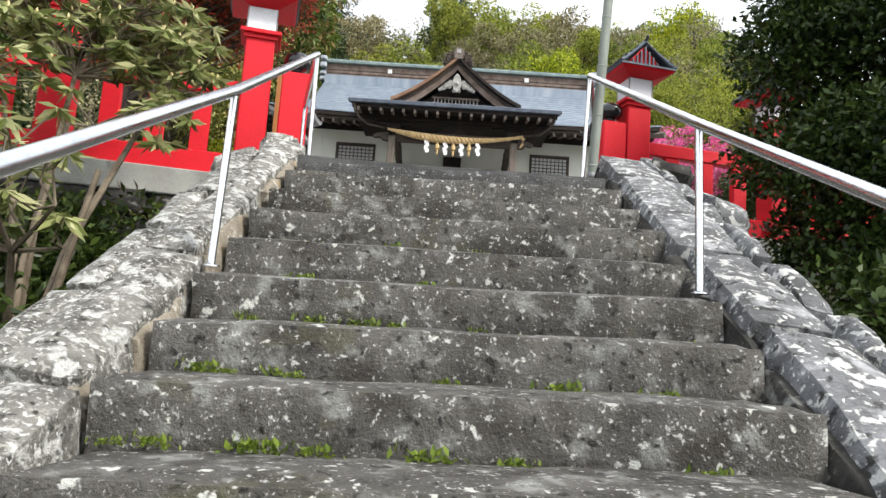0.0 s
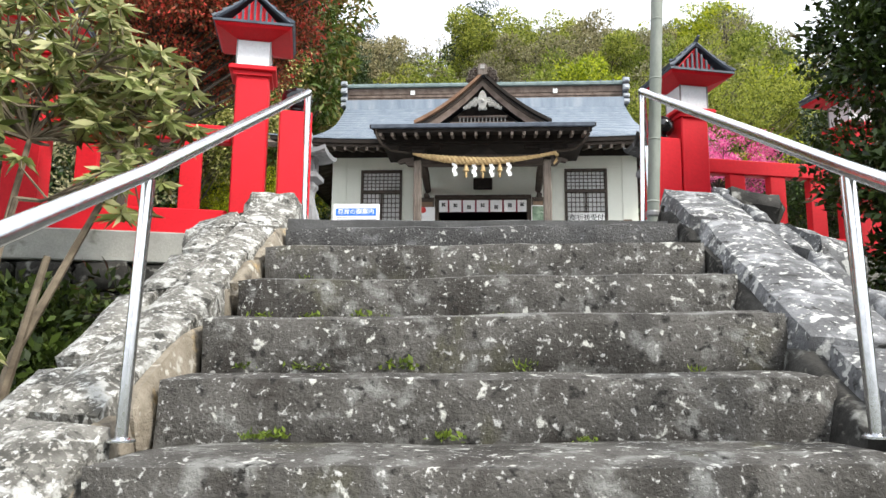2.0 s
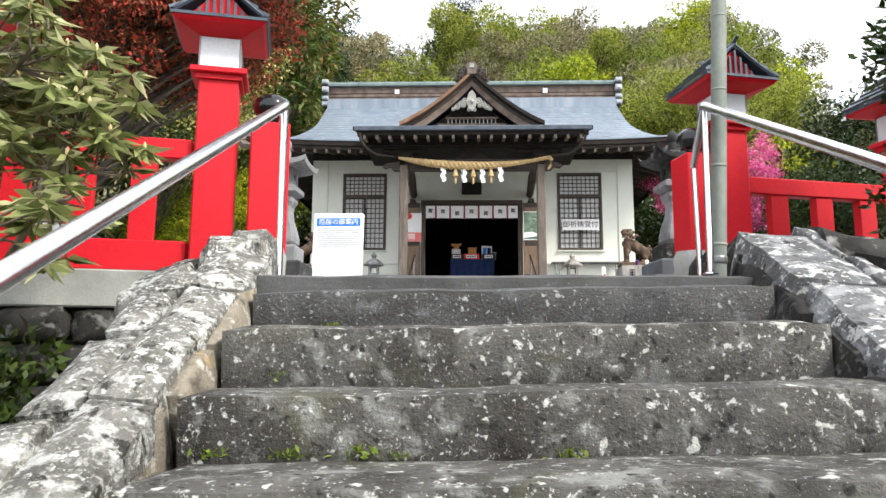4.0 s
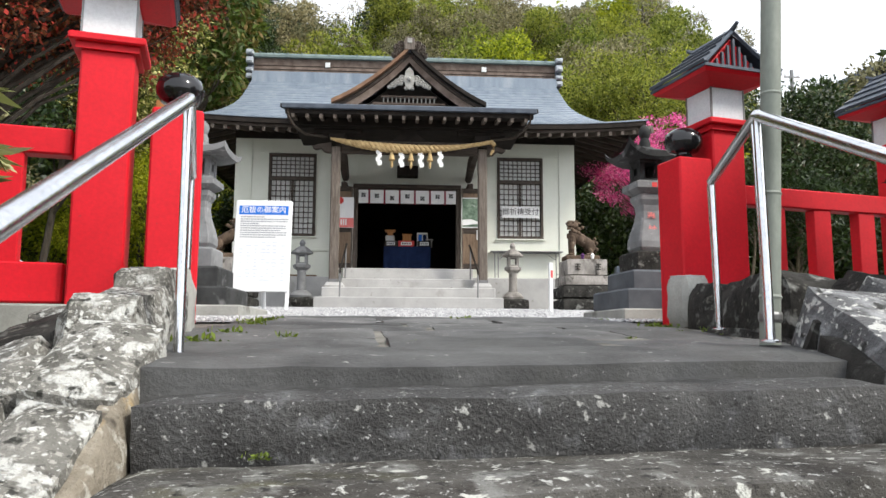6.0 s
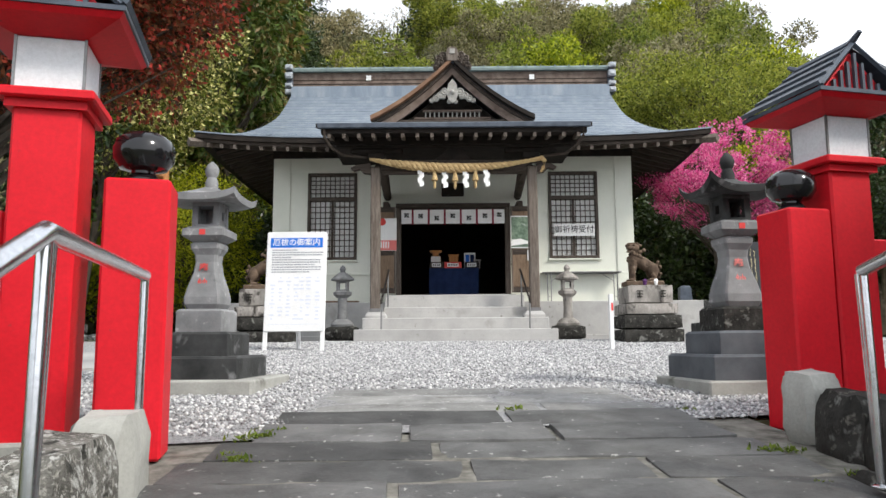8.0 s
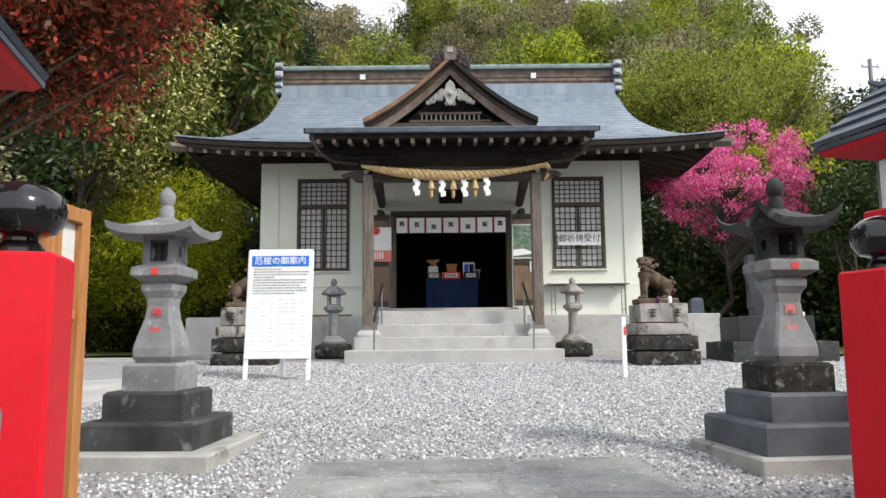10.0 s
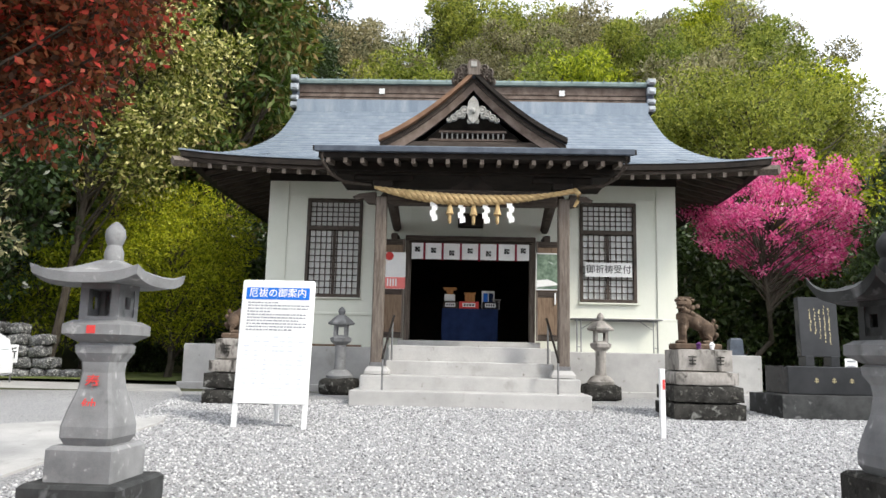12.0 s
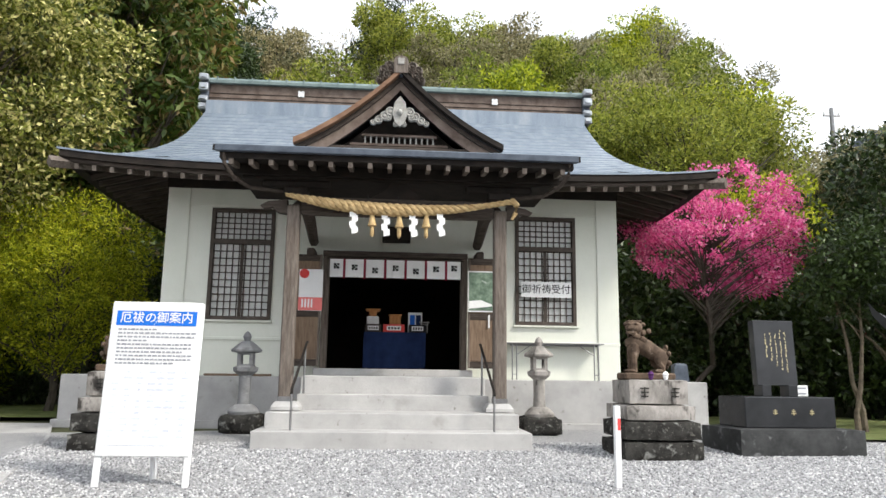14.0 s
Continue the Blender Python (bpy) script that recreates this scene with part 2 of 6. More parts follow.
M["lion"] = surf("brown_statue_stone", (0.05, 0.033, 0.022), (0.15, 0.105, 0.073), 8.0, 0.85, bump=0.5, fine=50, spots=[((0.28, 0.22, 0.17), 9.0, 0.62, 0.74)])
M["black_granite"] = surf("black_granite", (0.020, 0.021, 0.023), (0.034, 0.035, 0.038), 3.0, 0.18, bump=0.03, fine=200)
M["gold"] = surf("gilt_letters", (0.42, 0.36, 0.20), (0.52, 0.45, 0.27), 6.0, 0.45, metal=0.6, bump=0.0)
M["bark"] = surf("grey_bark", (0.035, 0.028, 0.021), (0.09, 0.076, 0.06), 5.0, 0.9, bump=0.7, fine=30, stretch=(3, 3, 0.8))
M["pale_bark"] = surf("pale_branch_bark", (0.075, 0.058, 0.04), (0.19, 0.155, 0.11), 8.0, 0.85, bump=0.5, fine=40)
M["pole"] = surf("grey_bamboo", (0.17, 0.19, 0.165), (0.28, 0.30, 0.265), 4.0, 0.6, bump=0.15, stretch=(1, 1, 0.4))
M["new_wood"] = surf("orange_stained_wood", (0.36, 0.15, 0.045), (0.52, 0.25, 0.09), 5.0, 0.6, bump=0.25, fine=30, stretch=(5, 5, 0.5))
M["metal_grey"] = surf("grey_metal", (0.20, 0.20, 0.20), (0.30, 0.30, 0.30), 6.0, 0.45, metal=0.8, bump=0.05)
M["car_white"] = surf("white_car_paint", (0.70, 0.71, 0.72), (0.76, 0.77, 0.78), 2.0, 0.25, bump=0.0, coat=0.6)
M["rubber"] = surf("black_rubber", (0.012, 0.012, 0.012), (0.02, 0.02, 0.02), 10.0, 0.8, bump=0.1)
M["glass_dark"] = surf("dark_glass", (0.02, 0.025, 0.03), (0.03, 0.035, 0.04), 2.0, 0.05, bump=0.0)
M["beige"] = surf("beige_house_wall", (0.52, 0.43, 0.30), (0.62, 0.52, 0.38), 1.0, 0.85, bump=0.1)
M["ridge_green"] = surf("verdigris_cap", (0.11, 0.15, 0.15), (0.19, 0.24, 0.23), 3.0, 0.55, bump=0.15)
# near-black: the dimness of the unlit room is put into this colour
M["interior"] = surf("interior_wood_with_shade", (0.018, 0.014, 0.010), (0.035, 0.027, 0.02), 2.0, 0.7, bump=0.1)
M["photo"] = surf("forest_photo", (0.05, 0.09, 0.06), (0.22, 0.30, 0.22), 9.0, 0.3, bump=0.0, fine=25, spots=[((0.45, 0.5, 0.45), 7.0, 0.62, 0.7)])
# copper roof: sheet joints in each course, worn streaks
m, n, l, b = nodes_of("copper_roof_sheet")
v = coords(n, l)
st = noise_of(n, l, coords(n, l, (1.6, 0.25, 0.25)), 2.5, 5.0, 0.6)
col = ramp(n, l, st, [(0.3, (0.150, 0.185, 0.230)), (0.55, (0.215, 0.255, 0.300)), (0.75, (0.300, 0.330, 0.360))])
gr = noise_of(n, l, v, 30.0, 3.0)
col = mixed(n, l, 0.3, col, ramp(n, l, gr, [(0.3, (0.6, 0.6, 0.6)), (0.7, (1, 1, 1))]), 'MULTIPLY')
l.new(col, b.inputs["Base Color"])
b.inputs["Roughness"].default_value, b.inputs["Metallic"].default_value = 0.42, 0.35
bumped(n, l, b, gr, 0.1, 0.01)
M["roof"] = m
M["leaf_hill"] = leafy("spring_leaves", (0.06, 0.085, 0.012), (0.27, 0.32, 0.05), through=0.42, third=(0.42, 0.44, 0.09))
M["leaf_olive"] = leafy("olive_leaves", (0.075, 0.075, 0.036), (0.27, 0.25, 0.13), third=(0.40, 0.37, 0.24))
M["leaf_dark"] = leafy("dark_evergreen_leaves", (0.008, 0.018, 0.006), (0.042, 0.070, 0.018), 0.35, 0.15)
M["leaf_cedar"] = leafy("cedar_leaves", (0.022, 0.045, 0.007), (0.11, 0.16, 0.025), third=(0.24, 0.16, 0.065))
M["leaf_camellia"] = leafy("yellowed_evergreen_leaves", (0.020, 0.033, 0.005), (0.20, 0.225, 0.035), 0.35, 0.28, (0.72, 0.66, 0.30))
M["leaf_yellow"] = leafy("yellow_green_leaves", (0.07, 0.10, 0.006), (0.34, 0.41, 0.02), through=0.5, third=(0.60, 0.62, 0.05))
M["sheet"] = surf("weathered_sheet_metal", (0.30, 0.32, 0.34), (0.48, 0.50, 0.52), 6.0, 0.4, metal=0.7, bump=0.1)
M["leaf_red"] = leafy("russet_leaves", (0.035, 0.014, 0.007), (0.24, 0.085, 0.034), third=(0.62, 0.07, 0.055))
M["leaf_rhodo"] = leafy("rhododendron_leaves", (0.08, 0.105, 0.024), (0.34, 0.36, 0.13), 0.35, 0.28, (0.62, 0.58, 0.32))
M["leaf_bush"] = leafy("glossy_dark_leaves", (0.008, 0.018, 0.005), (0.055, 0.088, 0.018), 0.35, 0.15)
M["bud"] = leafy("pale_buds", (0.42, 0.38, 0.20), (0.60, 0.52, 0.30), 0.6, 0.1)
M["blossom"] = leafy("magenta_blossom", (0.58, 0.05, 0.25), (0.90, 0.17, 0.47), 0.6, 0.45, (0.94, 0.42, 0.64))
M["weed"] = leafy("weed_leaves", (0.07, 0.11, 0.015), (0.20, 0.27, 0.04))
m, n, l, b = nodes_of("gravel_stones")
geo = n.new("ShaderNodeNewGeometry")
l.new(ramp(n, l, geo.outputs["Random Per Island"], [(0.0, (0.13, 0.13, 0.135)), (0.35, (0.30, 0.30, 0.305)), (0.8, (0.50, 0.50, 0.50)), (1.0, (0.66, 0.66, 0.65))]), b.inputs["Base Color"])
b.inputs["Roughness"].default_value = 0.85
M["pebble"] = m


# ---------------------------------------------------------------- mesh helpers
class Shape:
    """Gathers faces of one part."""

    def __init__(self):
        self.v, self.f = [], []

    def add(self, verts, faces, m=None):
        k = len(self.v)
        self.v += [tuple(m @ Vector(p)) if m is not None else tuple(p) for p in verts]
        self.f += [tuple(i + k for i in q) for q in faces]
        return self

    def box(self, c, s, m=None, chamfer=0.0, taper=1.0):
        """A block about c of size s with chamfered edges; taper: width at the top against the foot."""
        x, y, z = s[0] / 2, s[1] / 2, s[2] / 2
        e = min(chamfer, x * 0.49, y * 0.49, z * 0.49)
        ring = []
        if e <= 0:
            for zz, k in ((-z, 1), (z, taper)):
                ring.append([(c[0] + a * x * k, c[1] + q * y * k, c[2] + zz) for a, q in ((-1, -1), (1, -1), (1, 1), (-1, 1))])
        else:
            for zz, d, k in ((-z, e, 1), (-z + e, 0, 1), (z - e, 0, taper), (z, e, taper)):
                w, h = x * k - d, y * k - d
                g = e if d == 0 else e * 0.4
                ring.append([(c[0] + px, c[1] + py, c[2] + zz) for px, py in ((-w + g, -h), (w - g, -h), (w, -h + g), (w, h - g), (w - g, h), (-w + g, h), (-w, h - g), (-w, -h + g))])
        return self.rings(ring, m)

    def rings(self, ring, m=None, caps=True, closed=True):
        n, verts, faces = len(ring[0]), [p for r in ring for p in r], []
        for i in range(len(ring) - 1):
            for j in range(n if closed else n - 1):
                a, b = i * n + j, i * n + (j + 1) % n
                faces.append((a, b, b + n, a + n))
        if caps:
            faces.append(tuple(range(n - 1, -1, -1)))
            faces.append(tuple((len(ring) - 1) * n + j for j in range(n)))
        return self.add(verts, faces, m)

    def lathe(self, profile, sides=16, m=None, c=(0, 0, 0), turn=0.0):
        ring = [[(c[0] + r * math.cos(turn + 2 * math.pi * j / sides), c[1] + r * math.sin(turn + 2 * math.pi * j / sides), c[2] + z) for j in range(sides)] for r, z in profile]
        return self.rings(ring, m)

    def tube(self, pts, radii, sides=8, caps=True):
        pts = [Vector(p) for p in pts]
        radii = [radii] * len(pts) if isinstance(radii, (int, float)) else radii
        ring = []
        for i, p in enumerate(pts):
            d = (pts[min(i + 1, len(pts) - 1)] - pts[max(i - 1, 0)]).normalized()
            a = d.cross(Vector((0, 0, 1)) if abs(d.z) < 0.95 else Vector((1, 0, 0))).normalized()
            b = d.cross(a)
            ring.append([tuple(p + (a * math.cos(2 * math.pi * j / sides) + b * math.sin(2 * math.pi * j / sides)) * radii[i]) for j in range(sides)])
        return self.rings(ring, None, caps)

    def prism(self, outline, y0, y1, m=None):
        """An outline in x and z, drawn out along y."""
        return self.rings([[(x, y0, z) for x, z in outline], [(x, y1, z) for x, z in outline]], m)

    def grid(self, fn, us, vs):
        nv = len(vs)
        return self.add([fn(u, w) for u in us for w in vs], [(i * nv + j, (i + 1) * nv + j, (i + 1) * nv + j + 1, i * nv + j + 1) for i in range(len(us) - 1) for j in range(nv - 1)])

    def mesh(self, name, mat, smooth=False):
        me = bpy.data.meshes.new(name)
        me.from_pydata(self.v, [], self.f)
        bm = bmesh.new()
        bm.from_mesh(me)
        bmesh.ops.recalc_face_normals(bm, faces=bm.faces)
        bm.to_mesh(me)
        bm.free()
        me.materials.append(M[mat])
        if smooth:
            me.polygons.foreach_set("use_smooth", [True] * len(me.polygons))
            me.set_sharp_from_angle(angle=radians(38))
        return me


def part(name, shape, mat, parent, label="", smooth=False, at=None):
    me = shape.mesh(name, mat, smooth) if isinstance(shape, Shape) else shape
    ob = new(name, me)
    ob.parent = parent
    if at is not None:
        ob.matrix_basis = at
    return tagged(ob, label)


def thing(name, at, label, category, group="", kind=""):
    ob = new(name)
    ob.empty_display_size = 0.2
    ob.matrix_basis = at
    return tagged(ob, label, category, group, kind)


def solid(name, shape, mat, at, label, category, group="", kind="", smooth=False):
    ob = new(name, shape.mesh(name, mat, smooth) if isinstance(shape, Shape) else shape)
    ob.matrix_basis = at
    return tagged(ob, label, category, group, kind)


def quick_mesh(name, verts, quads, mat, smooth=False):
    """A mesh of many quads from number arrays."""
    me = bpy.data.meshes.new(name)
    nv, nf, k = len(verts), len(quads), quads.shape[1]
    me.vertices.add(nv)
    me.vertices.foreach_set("co", np.ascontiguousarray(verts, dtype=np.float32).ravel())
    me.loops.add(nf * k)
    me.loops.foreach_set("vertex_index", np.ascontiguousarray(quads, dtype=np.int32).ravel())
    me.polygons.add(nf)
    me.polygons.foreach_set("loop_start", np.arange(0, nf * k, k, dtype=np.int32))
    me.update(calc_edges=True)
    me.materials.append(M[mat])
    return me


def rough_block(size, seg, amp, seed, mat, name="stone", round_off=0.02, warp=None):
    """A worn stone block: subdivided box with rounded edges and an uneven skin."""
    bm = bmesh.new()
    sx, sy, sz = size
    nx, ny, nz = seg
    seen = {}

    def vert(i, j, k):
        key = (i, j, k)
        if key not in seen:
            p = Vector(((i / nx - 0.5) * sx, (j / ny - 0.5) * sy, (k / nz - 0.5) * sz))
            edge = (i in (0, nx)) + (j in (0, ny)) + (k in (0, nz))
            if edge > 1:
                p -= Vector((math.copysign(round_off, p.x) if i in (0, nx) else 0, math.copysign(round_off, p.y) if j in (0, ny) else 0, math.copysign(round_off, p.z) if k in (0, nz) else 0)) * 0.7
            q = p * 3.0 + Vector((seed * 3.7, seed * 1.3, -seed * 2.1))
            p += Vector((noise.noise(q), noise.noise(q + Vector((9, 0, 0))), noise.noise(q + Vector((0, 9, 0))))) * amp
            p += Vector((noise.noise(q * 4), noise.noise(q * 4 + Vector((9, 0, 0))), noise.noise(q * 4 + Vector((0, 9, 0))))) * amp * 0.35
            seen[key] = bm.verts.new(warp(p) if warp else p)
        return seen[key]

    for a, b in ((nx, ny),):
        for i in range(a):
            for j in range(b):
                for k in (0, nz):
                    bm.faces.new([vert(i, j, k), vert(i + 1, j, k), vert(i + 1, j + 1, k), vert(i, j + 1, k)])
    for i in range(nx):
        for k in range(nz):
            for j in (0, ny):
                bm.faces.new([vert(i, j, k), vert(i + 1, j, k), vert(i + 1, j, k + 1), vert(i, j, k + 1)])
    for j in range(ny):
        for k in range(nz):
            for i in (0, nx):
                bm.faces.new([vert(i, j, k), vert(i, j + 1, k), vert(i, j + 1, k + 1), vert(i, j, k + 1)])
    bmesh.ops.recalc_face_normals(bm, faces=bm.faces)
    me = bpy.data.meshes.new(name)
    bm.to_mesh(me)
    bm.free()
    me.materials.append(M[mat])
    me.polygons.foreach_set("use_smooth", [True] * len(me.polygons))
    me.set_sharp_from_angle(angle=radians(50))
    return me


def lettering(text, size, mat, name="lettering", depth=0.001, align='CENTER', spacing=1.0):
    """Written characters as a thin mesh, standing in x and z and facing -y."""
    cu = bpy.data.curves.new(name, 'FONT')
    cu.body, cu.size, cu.extrude, cu.resolution_u = text, size, depth, 2
    cu.align_x, cu.align_y, cu.space_character, cu.offset = align, 'CENTER', spacing, size * 0.006
    tmp = bpy.data.objects.new(name, cu)
    scene.collection.objects.link(tmp)
    bpy.context.view_layer.update()
    me = bpy.data.meshes.new_from_object(tmp.evaluated_get(bpy.context.evaluated_depsgraph_get()))
    bpy.data.objects.remove(tmp)
    bpy.data.curves.remove(cu)
    me.transform(pose(0, 0, 0, 90, 0, 0))
    me.name = name
    me.materials.clear()
    me.materials.append(M[mat])
    return me


# ---------------------------------------------------------------- the lie of the land
GATE = pose(0.126, 7.24, 3.065, 0, 0, 11.6)
SHRINE = pose(0.57, 20.58, 3.55, 0, 0, -2.5)
SLANT = math.tan(radians(11.6))
YARD = ((5.1, 2.85), (6.2, 2.93), (7.0, 2.985), (8.0, 3.04), (10.0, 3.12), (12.0, 3.21), (14.7, 3.37), (16.6, 3.49), (18.6, 3.53), (30.0, 3.55))


def yard_z(y):
    """Height of the shrine yard, which rises a little towards the shrine."""
    if y <= YARD[0][0]:
        return YARD[0][1]
    for (a, p), (b, q) in zip(YARD, YARD[1:]):
        if y <= b:
            return p + (q - p) * (y - a) / (b - a)
    return YARD[-1][1]


def step01(a, b, x):
    t = min(max((x - a) / (b - a), 0.0), 1.0)
    return t * t * (3 - 2 * t)


def land_z(x, y):
    line = y - SLANT * min(max(x, -14), 14)
    low = max(1.9 + 0.5 * (y - 6.3), -1.6) - 0.25 * step01(2.0, 6.0, abs(x))
    z = low + (yard_z(y) - low) * step01(7.38, 7.62, line)
    hill = 0.92 * max(0.0, y - 31.0) * (1 - 0.80 * step01(0.47, 0.66, x / max(y - 7, 1))) + 0.55 * max(0.0, -x - 10.5) * step01(12, 20, y)
    hill *= 1 - 0.22 * math.exp(-((x + 4.0) / 3.2) ** 2)
    hill += 0.30 * max(0.0, x - 13) * step01(14, 24, y)
    hill = 42 * (1 - math.exp(-hill / 42))
    z += hill
    if hill > 0.3:
        z += 0.6 * noise.noise(Vector((x * 0.2, y * 0.2, 3.0))) * min(hill, 2.0)
    return z - 0.02


def spread(near, far, n, m):
    a = [near[0] + (near[1] - near[0]) * i / n for i in range(n + 1)]
    k = [(i / m) ** 2.2 for i in range(1, m + 1)]
    return [near[0] - (near[0] - far[0]) * t for t in reversed(k)] + a + [near[1] + (far[1] - near[1]) * t for t in k]


xs = spread((-16, 22), (-900, 900), 76, 12)
us = spread((-6, 60), (-500, 1500), 130, 12) + [7.36, 7.40, 7.5, 7.6, 7.64]
us.sort()
sh = Shape()
sh.grid(lambda x, u: (x, u + SLANT * min(max(x, -14), 14), land_z(x, u + SLANT * min(max(x, -14), 14))), xs, us)
solid("ground", sh, "soil", pose(0, 0, 0), "dark leafy earth of the wooded hillside", "ground", kind="structure", smooth=True)

# gravel yard: a bed, and loose stones on it
sh = Shape()
GX = [-9 + i * 0.5 for i in range(48)]
GU = [7.62 + i * 0.4 for i in range(32)]
sh.grid(lambda x, u: (x, min(u + SLANT * x, 23), yard_z(min(u + SLANT * x, 23)) + 0.006), GX, GU)
yard = solid("gravel_yard", sh, "gravel", pose(0, 0, 0), "pale grey crushed gravel of the shrine yard", "gravel", kind="structure")

PAVE = (-1.0, 1.22, 4.95, 9.6)


def bare(x, y):
    if PAVE[0] - 0.02 < x < PAVE[1] + 0.02 and y < PAVE[3] + 0.02:
        return True
    return x < -3.6 - 0.13 * (y - 12) and y > 11.6


rs = np.random.default_rng(4)
pts = []
while len(pts) < 85000:
    x, y = rs.uniform(-5.0, 8.0), 7.5 + 10.3 * rs.random() ** 1.0
    if y - SLANT * x < 7.6 or bare(x, y):
        continue
    pts.append((x, y, yard_z(y) + 0.008))
pts = np.array(pts)
octa = np.array([(1, 0, 0), (0, 1, 0), (-1, 0, 0), (0, -1, 0), (0, 0, 1), (0, 0, -1)], float)
of = np.array([(0, 1, 4), (1, 2, 4), (2, 3, 4), (3, 0, 4), (1, 0, 5), (2, 1, 5), (3, 2, 5), (0, 3, 5)])
N = len(pts)
size = rs.uniform(0.010, 0.021, (N, 1, 1)) * rs.uniform(0.6, 1.3, (N, 6, 1))
ang = rs.uniform(0, 6.283, N)
co = octa[None] * size * np.array([1, 1, 0.75])
ca, sa = np.cos(ang)[:, None], np.sin(ang)[:, None]
tilt = rs.uniform(-0.5, 0.5, (N, 1))
cx = co[..., 0] * ca - co[..., 1] * sa
cy = co[..., 0] * sa + co[..., 1] * ca
co = np.stack([cx, cy, co[..., 2] + cx * tilt], -1) + pts[:, None, :]
me = quick_mesh("loose_gravel", co.reshape(-1, 3), (of[None] + 6 * np.arange(N)[:, None, None]).reshape(-1, 3), "pebble")
solid("loose_gravel", me, "pebble", pose(0, 0, 0), "loose grey and white gravel stones on the yard", "gravel", kind="stuff")

# concrete drive and grass verge beside the yard
sh = Shape()
outline = [(-3.75, 11.9), (-3.5, 14.9), (-4.3, 18.0), (-5.3, 20.7), (-12.0, 21.2), (-24.0, 21.6), (-24.0, 12.5), (-9.0, 10.6)]
top = [(x, y, yard_z(y) + 0.03) for x, y in outline]
sh.rings([[(x, y, z - 0.1) for x, y, z in top], top])
solid("road", sh, "concrete", pose(0, 0, 0), "pale worn concrete drive beside the gravel", "road", kind="structure")
sh = Shape()
sh.grid(lambda x, y: (x, y, 3.585 + 0.06 * noise.noise(Vector((x, y, 0)))), [-24 + i * 0.8 for i in range(24)], [21.7 + j * 0.6 for j in range(10)])
solid("lawn", sh, "lawn", pose(0, 0, 0), "strip of rough short grass along the drive", "lawn", kind="structure")
sh = Shape()
sh.grid(lambda x, y: (x, y, 3.575 + 0.06 * noise.noise(Vector((x, y, 0)))), [6.7 + i * 0.8 for i in range(14)], [18.0 + j * 0.6 for j in range(11)])
solid("verge", sh, "lawn", pose(0, 0, 0), "strip of rough grass under the trees", "lawn", kind="structure")

# ---------------------------------------------------------------- stone stairs
stairs = thing("stairs", pose(0, 0, 0), "worn dark stone stairs spotted with pale lichen", "stairs", kind="structure")
rnd = random.Random(11)


def nose(y):
    return 2.195 + 0.507 * (y - 3.45)


for i in range(-9, 8):
    y0, z1 = 3.45 + 0.40 * (i - 4) + rnd.uniform(-0.02, 0.02), 2.195 + 0.203 * (i - 4) + max(0, 2 - i) * 0.018 + rnd.uniform(-0.008, 0.008)
    if i == 7:
        z1 -= 0.03
    side = 1.04 - 0.02 * max(0, 4 - i)
    cuts = [-1.10, side]
    if i == -2:
        cuts = [-1.10, -0.56, side]
    if i < -4:
        cuts = [-1.10, rnd.uniform(-0.4, 0.4), side]
    for a, b in zip(cuts, cuts[1:]):
        w = b - a - 0.012
        me = rough_block((w, 0.50, 0.24), (max(8, int(w * 14)), 5, 4), 0.011, i + a + 20, "step" if i < 7 else "step_top", "step_stone", 0.022)
        part("step_stone", me, None, stairs, at=pose((a + b) / 2, y0 + 0.25, z1 - 0.12, rnd.uniform(-0.5, 0.5), -1.0 + rnd.uniform(-0.3, 0.3), rnd.uniform(-0.4, 0.8)))
sh = Shape()
sh.prism([(-1.5, -0.95), (5.6, 2.55), (5.6, -2.0), (-1.5, -2.0)], -1.15, 1.10, pose(0, 0, 0, 0, 0, 90))
core = part("stair_core", sh, "joint", stairs, "earth fill under the treads")
core.matrix_basis = pose(0, -0.25, -0.06)


def course(parent, name, mat, x0, x1, lift, y_from, y_to, thick, lengths, amp, seed, tip=0.0, slope=0.5):
    """Sloping stones laid end to end beside the steps."""
    rr = random.Random(seed)
    y = y_from
    a = math.atan(slope)
    while y < y_to:
        ln = min(rr.uniform(*lengths), (y_to - y) / math.cos(a) + 0.02)
        c = y + ln * math.cos(a) / 2
        w = x1 - x0 + rr.uniform(-0.03, 0.03)
        me = rough_block((w, ln - 0.012, thick), (max(3, int(w * 12)), max(3, int(ln * 11)), 3), amp, seed + y * 3.1, mat, name, 0.03)
        part(name, me, None, parent, at=pose((x0 + x1) / 2, c, nose(c) + lift - thick / 2, math.degrees(a) + rr.uniform(-1, 1), tip, rr.uniform(-1, 1)))
        y += ln * math.cos(a)


left_side = thing("balustrade", pose(0, 0, 0), "low stair wall of pale lichened stones", "stair wall", "stair walls", "structure")
course(left_side, "coping_stone", "coping_l", -1.38, -1.12, -0.03, -1.6, 5.1, 0.34, (0.7, 1.3), 0.016, 3, tip=5)
course(left_side, "rubble_stone", "coping_l", -1.53, -1.35, -0.07, -1.6, 5.0, 0.42, (0.4, 0.8), 0.020, 8, tip=-6)
course(left_side, "cheek_stone", "cheek", -1.19, -1.09, -0.09, -1.6, 4.9, 0.34, (0.35, 0.7), 0.026, 5)
right_side = thing("balustrade", pose(1.1, 5.0, 0, 0.3, 0, -1.7) @ pose(-1.1, -5.0, 0), "low stair wall of dark grey coping slabs", "stair wall", "stair walls", "structure")
course(right_side, "coping_stone", "coping_r", 1.08, 1.43, 0.0, -1.6, 5.3, 0.32, (0.9, 1.6), 0.02, 13, tip=4)
